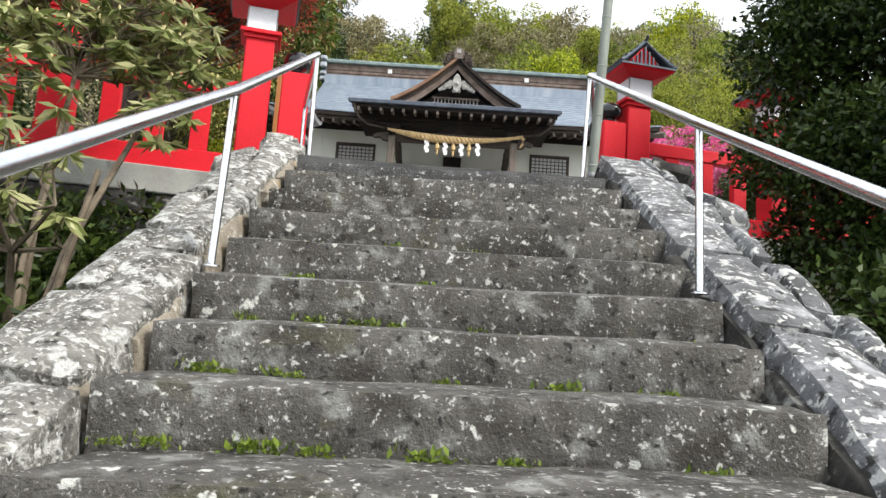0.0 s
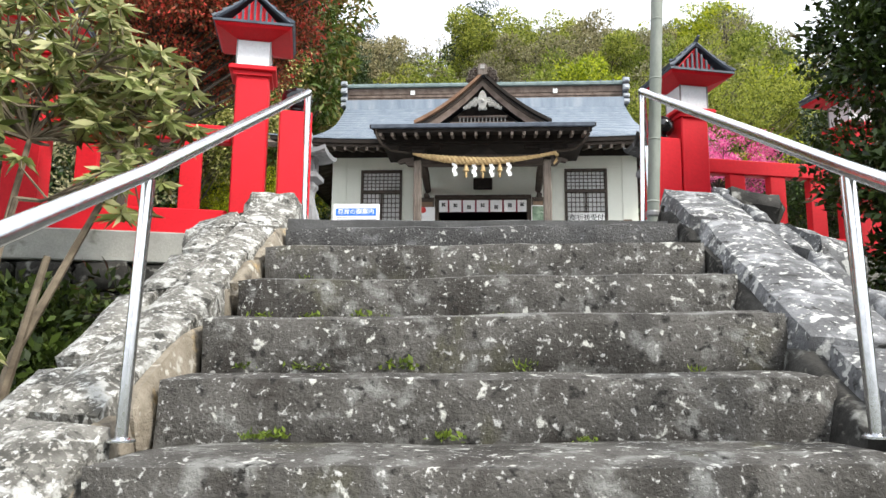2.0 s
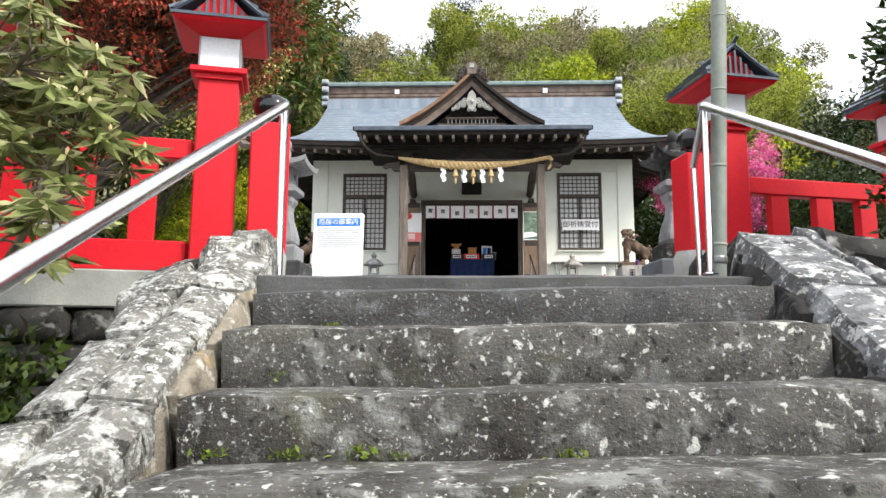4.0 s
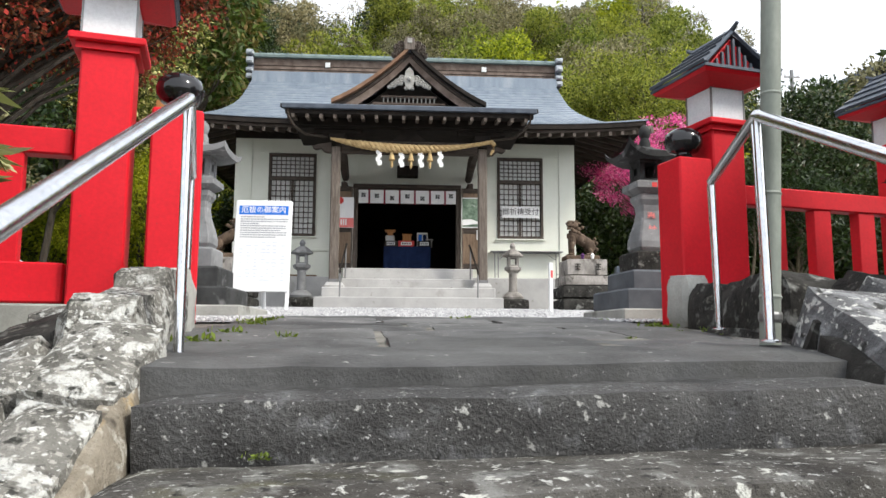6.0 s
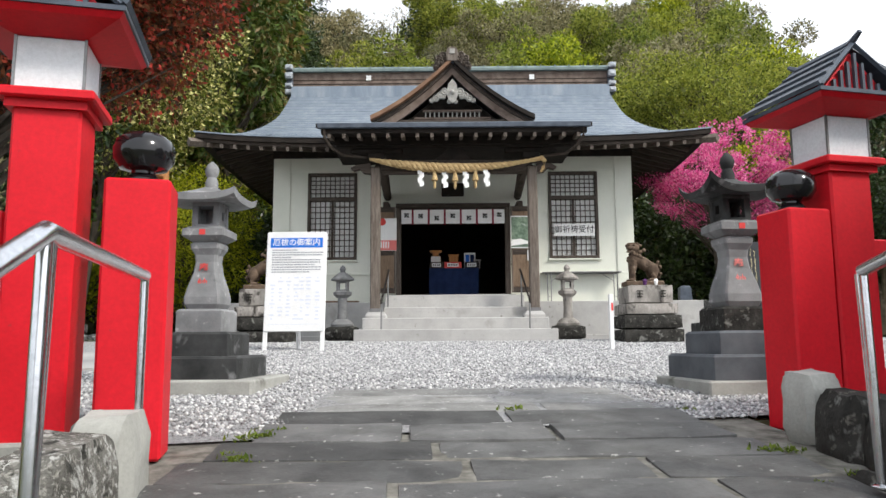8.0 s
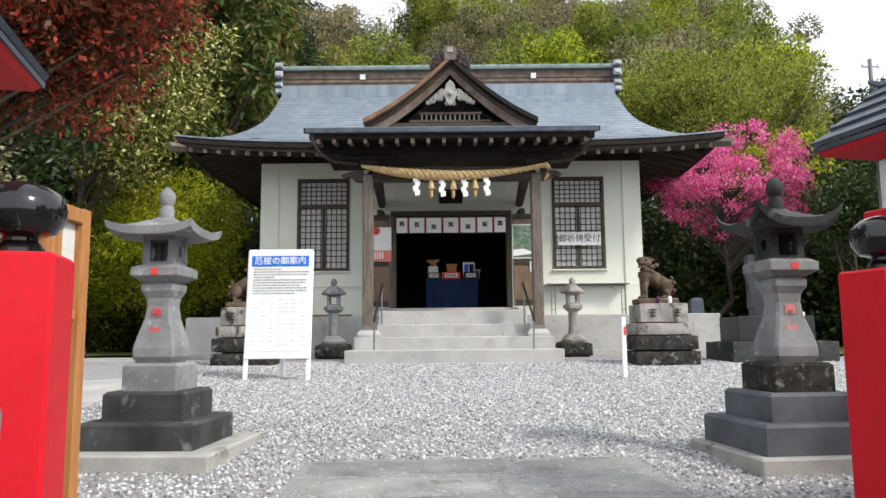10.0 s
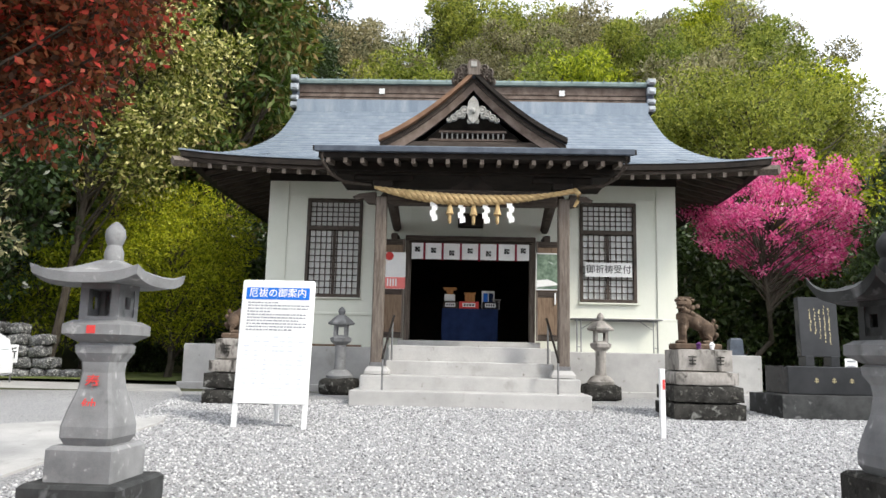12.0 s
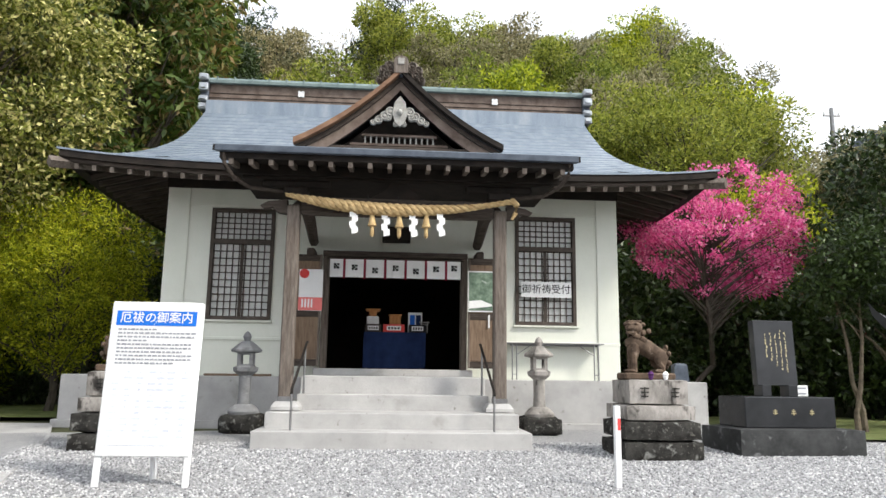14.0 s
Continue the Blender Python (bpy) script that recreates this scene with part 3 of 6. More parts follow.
course(right_side, "rubble_stone", "coping_r", 1.42, 1.56, -0.03, -1.6, 5.5, 0.42, (0.4, 0.7), 0.04, 18, tip=8)
course(right_side, "cheek_stone", "mossy", 1.03, 1.13, -0.08, -1.6, 5.2, 0.34, (0.4, 0.8), 0.014, 15)


def boulder(parent, at, size, seed, mat):
    part("end_stone", rough_block(size, (7, 7, 5), min(size) * 0.13, seed, mat, "end_stone", min(size) * 0.16), None, parent, at=at)


# level stones at the head of each wall
boulder(left_side, pose(-1.33, 5.32, 2.84, 6, 3, 4), (0.26, 0.62, 0.46), 31, "coping_l")
boulder(left_side, pose(-1.39, 5.89, 2.94, 4, 0, 6), (0.24, 0.56, 0.50), 32, "coping_l")
boulder(left_side, pose(-1.44, 6.39, 3.00, 0, 0, 8), (0.22, 0.44, 0.48), 36, "old_concrete")
boulder(left_side, pose(-1.55, 4.99, 2.64, 22, -8, 0), (0.26, 0.42, 0.40), 33, "coping_l")
boulder(left_side, pose(-1.59, 5.42, 2.76, 12, -14, 9), (0.28, 0.46, 0.40), 34, "mossy")
boulder(left_side, pose(-1.67, 5.89, 2.86, 8, -12, 4), (0.28, 0.50, 0.36), 35, "coping_l")
boulder(right_side, pose(1.66, 5.50, 2.93, 10, 8, -8), (0.36, 0.78, 0.42), 41, "mossy")
boulder(right_side, pose(1.60, 6.36, 3.04, 3, 4, -5), (0.32, 0.90, 0.40), 42, "mossy")
boulder(right_side, pose(1.58, 6.93, 3.04, 0, 2, -2), (0.28, 0.40, 0.40), 46, "mossy")
boulder(right_side, pose(1.42, 5.38, 2.76, 5, 3, -3), (0.32, 0.85, 0.26), 43, "mossy")
boulder(right_side, pose(1.44, 6.23, 2.82, 4, 3, 2), (0.26, 0.80, 0.24), 47, "mossy")
boulder(right_side, pose(1.52, 7.23, 3.14, 0, 0, 13), (0.20, 0.24, 0.34), 44, "old_concrete")
boulder(right_side, pose(1.92, 5.28, 2.62, 18, 16, 0), (0.34, 1.1, 0.44), 45, "coping_r")

# flagstone landing and path
landing = thing("landing", pose(0, 0, 0), "landing and path of large grey flagstones", "paving", kind="structure")
sh = Shape()
sh.grid(lambda x, y: (x, y, yard_z(y) - 0.007), [-1.6 + i * 0.4 for i in range(9)], [5.2 + j * 0.35 for j in range(14)])
part("bed", sh, "joint", landing, "dark sandy joints between the flagstones")
rows_y = [4.92, 5.40, 5.95, 6.55, 6.92, 7.30, 7.75, 8.20, 8.65, 9.12, 9.6]
for k, (ya, yb) in enumerate(zip(rows_y, rows_y[1:])):
    wide = 0.46 if yb < 7.0 else (0.36 if yb < 7.5 else (0.20 if yb < 8.3 else 0.0))
    x = PAVE[0] - wide * 0.8
    end = PAVE[1] + wide * 0.3
    stone = "paving" if yb < 8.3 else "path_stone"
    while x < end - 0.05:
        w = rnd.uniform(0.75, 1.55) if k else end - x
        if end - x - w < 0.35:
            w = end - x
        yc, d = (ya + yb) / 2, yb - ya
        thick = 0.24 if k == 0 else 0.12
        me = rough_block((w - 0.022, d - 0.020 + 0.08 * (k == 0), thick), (max(4, int(w * 8)), 4, 2), 0.010, k * 7 + x, stone, "flagstone", 0.016)
        part("flagstone", me, None, landing, at=pose(x + w / 2, yc + (0.05 * (x + w / 2) - 0.02 if k == 0 else 0), yard_z(yc) + (0.016 if yc > 8.3 else (0.022 if yc > 7.4 else 0.010)) - thick / 2 + rnd.uniform(-0.004, 0.004), math.degrees(math.atan(0.09 if yc < 8 else 0.06)), rnd.uniform(-0.4, 0.4) - (0.8 if k == 0 else 0), rnd.uniform(-1.5, 1.5) if k else 2.2))
        x += w


# ---------------------------------------------------------------- handrails
def handrail(label, side, run):
    """A polished tube on two-tube posts. run: (rail point, foot of its post or None)."""
    rail = thing("handrail", pose(0, 0, 0), label, "handrail", "stair handrails")
    pts = []
    for i, (p, foot) in enumerate(run):
        p = Vector(p)
        if 0 < i < len(run) - 1:
            a, b = Vector(run[i - 1][0]), Vector(run[i + 1][0])
            pts += [p + (a - p).normalized() * 0.05, p, p + (b - p).normalized() * 0.05]
        else:
            pts.append(p)
    part("rail", Shape().tube(pts, 0.024, 14), "steel", rail, smooth=True)
    for p, foot in run:
        if foot is None:
            continue
        foot, p = Vector(foot), Vector(p)
        part("post", Shape().tube([foot, p - Vector((0, 0, 0.02))], 0.017, 12), "steel", rail, smooth=True)
        part("second_tube", Shape().tube([foot + Vector((0.012 * side, 0.03, 0)), p + Vector((0.012 * side, 0.05, -0.01))], 0.013, 10), "steel", rail, smooth=True)
        part("collar", Shape().lathe([(0.038, 0), (0.038, 0.006), (0.026, 0.012)], 14, c=tuple(foot)), "steel", rail, smooth=True)


handrail("polished steel handrail on the stair's rubble wall side", -1, [
    ((-1.02, -1.70, 0.41), None), ((-1.03, 0.55, 1.49), (-1.05, 0.55, 0.72)), ((-1.045, 2.82, 2.55), (-1.065, 2.82, 1.80)), ((-1.105, 5.18, 3.712), (-1.09, 5.14, 2.84)), ((-1.404, 6.555, 3.75), (-1.404, 6.555, 2.94))])
handrail("polished steel handrail on the stair's coping slab side", 1, [
    ((0.93, -1.70, 0.37), None), ((0.93, 0.55, 1.47), (0.945, 0.55, 0.74)), ((0.935, 2.82, 2.565), (0.95, 2.82, 1.83)), ((1.04, 5.36, 3.795), (0.99, 5.26, 2.90)), ((1.303, 6.275, 3.735), (1.31, 6.27, 2.96))])

# bamboo pole tied to the rail post
pole = thing("bamboo_pole", pose(1.10, 5.46, 2.80, 0.4, 3.0, 0), "tall grey bamboo pole tied to the handrail post", "pole")
part("stem", Shape().lathe([(0.040, 0), (0.040, 5.0), (0.034, 9.0)], 14), "pole", pole, smooth=True)
for k in range(20):
    z = 0.28 + 0.42 * k
    part("node_ring", Shape().lathe([(0.039 - 0.0005 * k, z - 0.012), (0.0445 - 0.0005 * k, z), (0.039 - 0.0005 * k, z + 0.012)], 14), "pole", pole, smooth=True)
part("tie", Shape().lathe([(0.043, 0.18), (0.046, 0.19), (0.046, 0.21), (0.043, 0.22)], 14), "metal_grey", pole, "grey wire tie")


# ---------------------------------------------------------------- red fence with lantern posts
def lantern_post(x, label, h=1.5, y=0.0):
    """A square red post that carries a little lamp house with a gabled roof."""
    t = thing("lantern_post", GATE @ pose(x, y + 0.14, -0.02), label, "lantern post", "red lantern posts")
    part("post", Shape().box((0, 0, h / 2), (0.28, 0.28, h), chamfer=0.012), "red", t)
    part("cap", Shape().box((0, 0, h + 0.02), (0.40, 0.40, 0.045), chamfer=0.008).box((0, 0, h - 0.02), (0.33, 0.33, 0.04)), "red", t)
    box = part("lamp_box", Shape().box((0, 0, h + 0.165), (0.285, 0.285, 0.245), chamfer=0.006), "acryl", t, "milky acrylic lamp box")
    for a in (-1, 1):
        for b in (-1, 1):
            part("corner_bar", Shape().box((a * 0.142, b * 0.142, h + 0.165), (0.012, 0.012, 0.245)), "metal_grey", box)
    z = h + 0.29
    W = 0.335
    part("eave_board", Shape().rings([[(-0.15, -0.15, z), (0.15, -0.15, z), (0.15, 0.15, z), (-0.15, 0.15, z)], [(-W + 0.03, -W + 0.03, z + 0.045), (W - 0.03, -W + 0.03, z + 0.045), (W - 0.03, W - 0.03, z + 0.045), (-W + 0.03, W - 0.03, z + 0.045)], [(-W + 0.01, -W + 0.01, z + 0.07), (W - 0.01, -W + 0.01, z + 0.07), (W - 0.01, W - 0.01, z + 0.07), (-W + 0.01, W - 0.01, z + 0.07)]]), "red", t)
    roof = part("roof", Shape().box((0, 0, z + 0.082), (2 * W, 2 * W, 0.022)), "slate", t, "dark blue-grey sheet roof")
    for s in (-1, 1):
        for k in range(4):
            a, b = k / 4, (k + 1) / 4
            xa, xb, za, zb = W * (1 - a) + 0.01 * a, W * (1 - b) + 0.01 * b, z + 0.10 + 0.29 * a, z + 0.10 + 0.29 * b
            ya, yb = W - 0.13 * a, W - 0.13 * b
            sh = Shape()
            sh.rings([[(s * xa, -ya, za), (s * xa, ya, za), (s * xb, yb, zb), (s * xb, -yb, zb)], [(s * (xa + 0.014), -ya, za + 0.020), (s * (xa + 0.014), ya, za + 0.020), (s * xb, yb, zb + 0.010), (s * xb, -yb, zb + 0.010)]])
            part("roof_strip", sh, "slate", roof)
    for s in (-1, 1):
        sh = Shape()
        sh.add([(-0.235, s * 0.22, z + 0.10), (0.235, s * 0.22, z + 0.10), (0, s * 0.20, z + 0.36), (-0.235, s * 0.14, z + 0.10), (0.235, s * 0.14, z + 0.10), (0, s * 0.13, z + 0.36)], [(0, 1, 2), (5, 4, 3), (0, 3, 4, 1), (1, 4, 5, 2), (2, 5, 3, 0)])
        part("gable_panel", sh, "red", roof, "red gable panel")
        for k in range(-3, 4):
            hh = 0.24 * (1 - abs(k) / 4.3)
            part("gable_slat", Shape().box((k * 0.05 + 0.0, s * 0.228, z + 0.105 + hh / 2), (0.018, 0.02, hh)), "slate", roof)
        for q in (-1, 1):
            sh = Shape()
            sh.tube([(q * (W - 0.02), s * (W - 0.02), z + 0.105), (q * 0.16, s * 0.262, z + 0.25), (0, s * 0.23, z + 0.405)], 0.016, 4)
            part("verge", sh, "slate", roof)
    part("ridge", Shape().tube([(0, -0.29, z + 0.455), (0, -0.21, z + 0.405), (0, 0.21, z + 0.405), (0, 0.29, z + 0.455)], [0.014, 0.024, 0.024, 0.014], 6), "slate", roof)
    return t


def short_post(x, label):
    t = thing("gate_post", GATE @ pose(x, 0.13, -0.08), label, "gate post", "red gate posts")
    part("post", Shape().box((0, 0, 0.615), (0.28, 0.28, 1.23), chamfer=0.012), "red", t)
    part("collar", Shape().lathe([(0.075, 1.23), (0.075, 1.25), (0.055, 1.275), (0.055, 1.30)], 20), "black", t, "black collar", True)
    part("ball_cap", Shape().lathe([(0.05, 1.285), (0.105, 1.30), (0.133, 1.34), (0.138, 1.385), (0.125, 1.43), (0.085, 1.462), (0.04, 1.474), (0.005, 1.476)], 28), "black", t, "glossy black onion cap", True)
    return t


def fence_bay(xa, xb, label):
    t = thing("fence", GATE @ pose(0, 0.14, -0.02), label, "fence", "red fence bays")
    w, c = xb - xa - 0.008, (xa + xb) / 2
    part("top_rail", Shape().box((c, 0, 0.945), (w, 0.12, 0.15), chamfer=0.01), "red", t)
    part("bottom_rail", Shape().box((c, 0, 0.16), (w, 0.12, 0.22), chamfer=0.01), "red", t)
    for k in range(3):
        part("baluster", Shape().box((xa + (xb - xa) * (k + 0.78) / 3.56, 0, 0.57), (0.17, 0.09, 0.61), chamfer=0.006), "red", t)


for x in (-7.4, -5.66, -3.90, -2.12):
    lantern_post(x, "red lantern post with white lamp box beside the rhododendron" if x < -3 else "tall red lantern post at the head of the stairs")
for x in (2.07, 3.93, 5.73):
    lantern_post(x, h=1.43, label="red lantern post half behind the dark bush" if x > 3 else "tall red lantern post with slate gabled lamp house")
short_post(-1.735, "red gate post with glossy black onion cap by the rubble")
short_post(1.769, "red gate post with glossy black onion cap by the boulders")
for a, b in ((-7.26, -5.80), (-5.52, -4.04), (-3.76, -2.28)):
    fence_bay(a, b, "red fence with square balusters behind the rhododendron")
for a, b in ((2.21, 3.79), (4.07, 5.59), (5.87, 7.4)):
    fence_bay(a, b, "red fence with square balusters beside the dark bush")
plate = solid("notice_plate", Shape().box((0, 0, 0), (0.012, 0.10, 0.22), chamfer=0.003), "metal_grey", GATE @ pose(1.924, 0.12, 0.72), "small grey plate fixed to the red lantern post", "plate")

# plinth and retaining wall under the fence
for xa, xb in ((-12.0, -1.95), (1.98, 12.0)):
    w = xb - xa
    wall = thing("retaining_wall", GATE @ pose((xa + xb) / 2, 0.12, 0), "old concrete kerb on a dark rubble retaining wall", "retaining wall", "fence footings", "structure")
    part("kerb", Shape().box((0, 0, -0.11), (w, 0.34, 0.26), chamfer=0.012), "old_concrete", wall)
    part("backing", Shape().box((0, 0.06, -0.95), (w, 0.22, 1.4)), "mossy", wall)
    rr = random.Random(5 + int(xa))
    for row in range(4):
        x = -w / 2
        while x < w / 2 - 0.1:
            ln = rr.uniform(0.25, 0.5)
            near = abs((xa + xb) / 2 + x) < 6.0
            if near:
                part("wall_stone", rough_block((ln - 0.02, 0.24, 0.25), (4, 3, 3), 0.028, row * 31 + x, "mossy", "wall_stone", 0.04), None, wall, at=pose(x + ln / 2, -0.06 + rr.uniform(-0.03, 0.03), -0.36 - row * 0.26, rr.uniform(-4, 4), rr.uniform(-4, 4), rr.uniform(-4, 4)))
            x += ln


# ---------------------------------------------------------------- the shrine hall
HW = 4.25          # half width of the walls
shrine = thing("shrine_hall", SHRINE, "pale plastered shrine hall with a copper roof", "shrine")


def hall(name, shape, mat, label="", smooth=False, parent=None, at=None):
    return part(name, shape, mat, parent or shrine, label, smooth, at)


def bx(x0, x1, y0, y1, z0, z1, chamfer=0.0):
    return Shape().box(((x0 + x1) / 2, (y0 + y1) / 2, (z0 + z1) / 2), (x1 - x0, y1 - y0, z1 - z0), None, chamfer)


hall("platform", bx(-5.74, 5.78, -0.32, 8.3, -0.3, 0.86, 0.015), "concrete", "pale concrete platform")
hall("platform_foot", bx(-5.80, 5.84, -0.42, 8.3, -0.3, 0.10, 0.01), "concrete")
# front wall, pieced round its openings
front = hall("wall", bx(-HW, -3.41, -0.02, 0.2, 0.862, 4.55), "plaster", "pale grey-green plaster wall")
for x0, x1, z0, z1 in ((-3.41, -2.28, 0.862, 1.88), (-3.41, -2.28, 3.94, 4.55), (-2.28, -1.24, 0.862, 4.55), (-1.24, 1.24, 3.06, 4.55), (1.24, 2.28, 0.862, 4.55), (2.28, 3.41, 0.862, 1.88), (2.28, 3.41, 3.94, 4.55), (3.41, HW, 0.862, 4.55)):
    hall("wall", bx(x0, x1, -0.02, 0.2, z0, z1), "plaster")
for s in (-1, 1):
    hall("wall", bx(s * HW - 0.1 * s - 0.1, s * HW - 0.1 * s + 0.1, 0.2, 8.0, 0.862, 4.6), "plaster")
    hall("panel_strip", bx(s * 3.85 - 0.012, s * 3.85 + 0.012, -0.034, -0.018, 1.62, 4.0), "plaster")
    hall("corner_post", bx(s * 4.04 - 0.2, s * 4.04 + 0.2, -0.05, -0.018, 0.862, 4.5), "plaster")
    hall("ledge", bx(s * 3.06 - 1.19, s * 3.06 + 1.19, -0.055, -0.018, 1.50, 1.56, 0.008), "plaster")
    hall("head_strip", bx(s * 3.06 - 0.99, s * 3.06 + 0.99, -0.034, -0.018, 3.98, 4.02), "plaster")
hall("wall", bx(-HW, HW, 7.9, 8.1, 0.862, 4.6), "plaster")
# room lining, its colour darkened to stand for the shade indoors
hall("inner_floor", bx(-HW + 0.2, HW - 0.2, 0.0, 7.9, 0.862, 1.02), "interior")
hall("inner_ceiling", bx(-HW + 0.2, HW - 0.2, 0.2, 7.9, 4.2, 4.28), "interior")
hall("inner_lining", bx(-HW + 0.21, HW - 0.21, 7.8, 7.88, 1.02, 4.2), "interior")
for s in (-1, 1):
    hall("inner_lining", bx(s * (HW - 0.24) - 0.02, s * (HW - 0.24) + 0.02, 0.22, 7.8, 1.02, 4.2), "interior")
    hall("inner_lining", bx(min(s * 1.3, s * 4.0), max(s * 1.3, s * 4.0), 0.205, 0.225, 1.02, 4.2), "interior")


# lattice windows
bar_v = bx(-0.009, 0.009, -0.012, 0.012, -0.5, 0.5).mesh("lattice_bar", "lattice")
bar_h = bx(-0.5, 0.5, -0.010, 0.014, -0.009, 0.009).mesh("lattice_bar", "lattice")
for k, cx in ((1, -2.845), (2, 2.845)):
    win = hall("window_%d" % k, bx(-0.565, 0.565, 0.05, 0.07, 1.90, 3.93), "frosted", "wooden lattice window with frosted panes", at=pose(cx, 0, 0))
    for a, b, c, d in ((-0.58, 0.58, 3.87, 3.94), (-0.58, 0.58, 1.865, 1.935), (-0.58, -0.515, 1.935, 3.87), (0.515, 0.58, 1.935, 3.87), (-0.515, 0.515, 3.27, 3.36)):
        part("window_frame", bx(a, b, -0.06, 0.06, c, d, 0.004), "lattice", win)
    part("window_sill", bx(-0.62, 0.62, -0.085, -0.02, 1.83, 1.864, 0.004), "plaster", win)
    for sx in (-0.26, 0.26):
        part("meeting_stile", bx(sx * 0.06 - 0.013, sx * 0.06 + 0.013, 0.005, 0.03, 1.94, 3.27), "lattice", win)
    for i in range(1, 9):
        x = -0.515 + 1.03 * i / 9
        part("lattice_bar", bar_v, None, win, at=pose(x, 0.02, 2.602) @ Matrix.Diagonal((1, 1, 1.335, 1)))
        part("lattice_bar", bar_v, None, win, at=pose(x, 0.02, 3.615) @ Matrix.Diagonal((1, 1, 0.51, 1)))
    for j in range(1, 10):
        part("lattice_bar", bar_h, None, win, at=pose(0, 0.018, 1.935 + 1.335 * j / 10) @ Matrix.Diagonal((1.03, 1, 1, 1)))
    for j in range(1, 5):
        part("lattice_bar", bar_h, None, win, at=pose(0, 0.018, 3.36 + 0.51 * j / 5) @ Matrix.Diagonal((1.03, 1, 1, 1)))

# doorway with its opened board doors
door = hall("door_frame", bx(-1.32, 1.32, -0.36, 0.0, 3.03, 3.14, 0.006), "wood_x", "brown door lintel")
for s in (-1, 1):
    part("jamb", bx(s * 1.265 - 0.05, s * 1.265 + 0.05, -0.36, 0.0, 1.02, 3.03, 0.005), "wood", door)
hall("sill", bx(-1.42, 1.42, -0.42, 0.0, 0.862, 1.02, 0.01), "concrete", "worn concrete sill")
for k, s in ((1, -1), (2, 1)):
    d = hall("door_%d" % k, bx(-0.24, 0.24, -0.02, 0.02, 0.0, 1.98), "door_wood", "opened board door, folded back", at=pose(s * 1.56, -0.48, 1.05))
    for i in range(3):
        part("board", bx(-0.235 + 0.157 * i, -0.083 + 0.157 * i, -0.032, -0.021, 0.14, 1.86), "door_wood", d)
    for z in (0.0, 0.86, 1.86):
        part("rail", bx(-0.24, 0.24, -0.04, -0.021, z, z + 0.12, 0.004), "wood_x", d)
    for e in (-1, 1):
        part("stile", bx(e * 0.225 - 0.018, e * 0.225 + 0.018, -0.045, -0.018, 0.0, 1.98, 0.004), "wood", d)
    if s > 0:
        part("latch", bx(0.12, 0.15, -0.06, -0.03, 0.72, 0.95, 0.004), "white", d, "white door latch")

# steps up to the door
for x, y0, z0, z1 in ((1.86, -3.66, -0.2, 0.18), (1.76, -3.20, 0.0, 0.40), (1.42, -2.56, 0.2, 0.63), (1.42, -2.12, 0.4, 0.895)):
    hall("entrance_step", bx(-x, x, y0, -0.43, z0, z1, 0.012), "concrete", "pale concrete step")

# porch columns, beams and brackets
for s in (-1, 1):
    col = hall("column", bx(s * 1.56 - 0.095, s * 1.56 + 0.095, -2.795, -2.605, 0.52, 3.42, 0.02), "wood", "weathered square porch column")
    part("base_stone", Shape().rings([[(s * 1.535 + a * w, -2.70 + b * w, z) for a, b in ((-1, -1), (1, -1), (1, 1), (-1, 1))] for w, z in ((0.20, 0.412), (0.20, 0.46), (0.15, 0.53))]), "concrete", col)
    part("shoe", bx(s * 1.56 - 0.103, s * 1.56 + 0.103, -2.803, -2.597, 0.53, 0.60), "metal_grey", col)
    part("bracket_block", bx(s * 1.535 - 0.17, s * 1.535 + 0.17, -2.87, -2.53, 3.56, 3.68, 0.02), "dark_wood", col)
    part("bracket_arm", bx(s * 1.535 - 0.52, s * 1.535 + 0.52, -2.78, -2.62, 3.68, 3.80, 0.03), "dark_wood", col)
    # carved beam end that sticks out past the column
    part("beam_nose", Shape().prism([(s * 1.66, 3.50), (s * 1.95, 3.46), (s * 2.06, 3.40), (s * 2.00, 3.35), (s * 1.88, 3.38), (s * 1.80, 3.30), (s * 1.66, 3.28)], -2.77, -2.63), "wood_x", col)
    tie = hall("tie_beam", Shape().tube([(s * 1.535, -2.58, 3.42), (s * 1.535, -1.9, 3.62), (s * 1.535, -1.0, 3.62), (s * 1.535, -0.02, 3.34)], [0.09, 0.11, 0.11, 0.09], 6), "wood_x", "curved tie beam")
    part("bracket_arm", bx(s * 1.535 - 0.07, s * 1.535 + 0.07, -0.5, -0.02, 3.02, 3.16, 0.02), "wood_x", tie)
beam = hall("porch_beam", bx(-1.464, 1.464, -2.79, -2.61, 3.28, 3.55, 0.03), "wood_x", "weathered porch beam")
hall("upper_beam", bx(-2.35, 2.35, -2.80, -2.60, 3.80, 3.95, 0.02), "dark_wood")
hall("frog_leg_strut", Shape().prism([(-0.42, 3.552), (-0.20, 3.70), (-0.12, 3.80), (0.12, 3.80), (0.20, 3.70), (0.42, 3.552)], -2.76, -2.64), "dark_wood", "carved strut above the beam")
hall("plaque", bx(-0.26, 0.26, -0.34, -0.03, 3.36, 3.62, 0.01), "dark_wood", "dark name board over the door")

# ---------------------------------------------------------------- copper roofs
Y0, Y1, ZE, ZR = -1.42, 4.0, 4.42, 7.40
EW, RW = 5.68, 4.66


def main_z(s, f=0.0):
    return ZE + (ZR - ZE) * (0.42 * s + 0.58 * s ** 1.9) + 0.17 * (f ** 4) * (1 - s) ** 4


def main_w(s):
    return RW + 0.03 + (EW - RW) * max(0.0, 1 - s / 0.68) ** 1.45


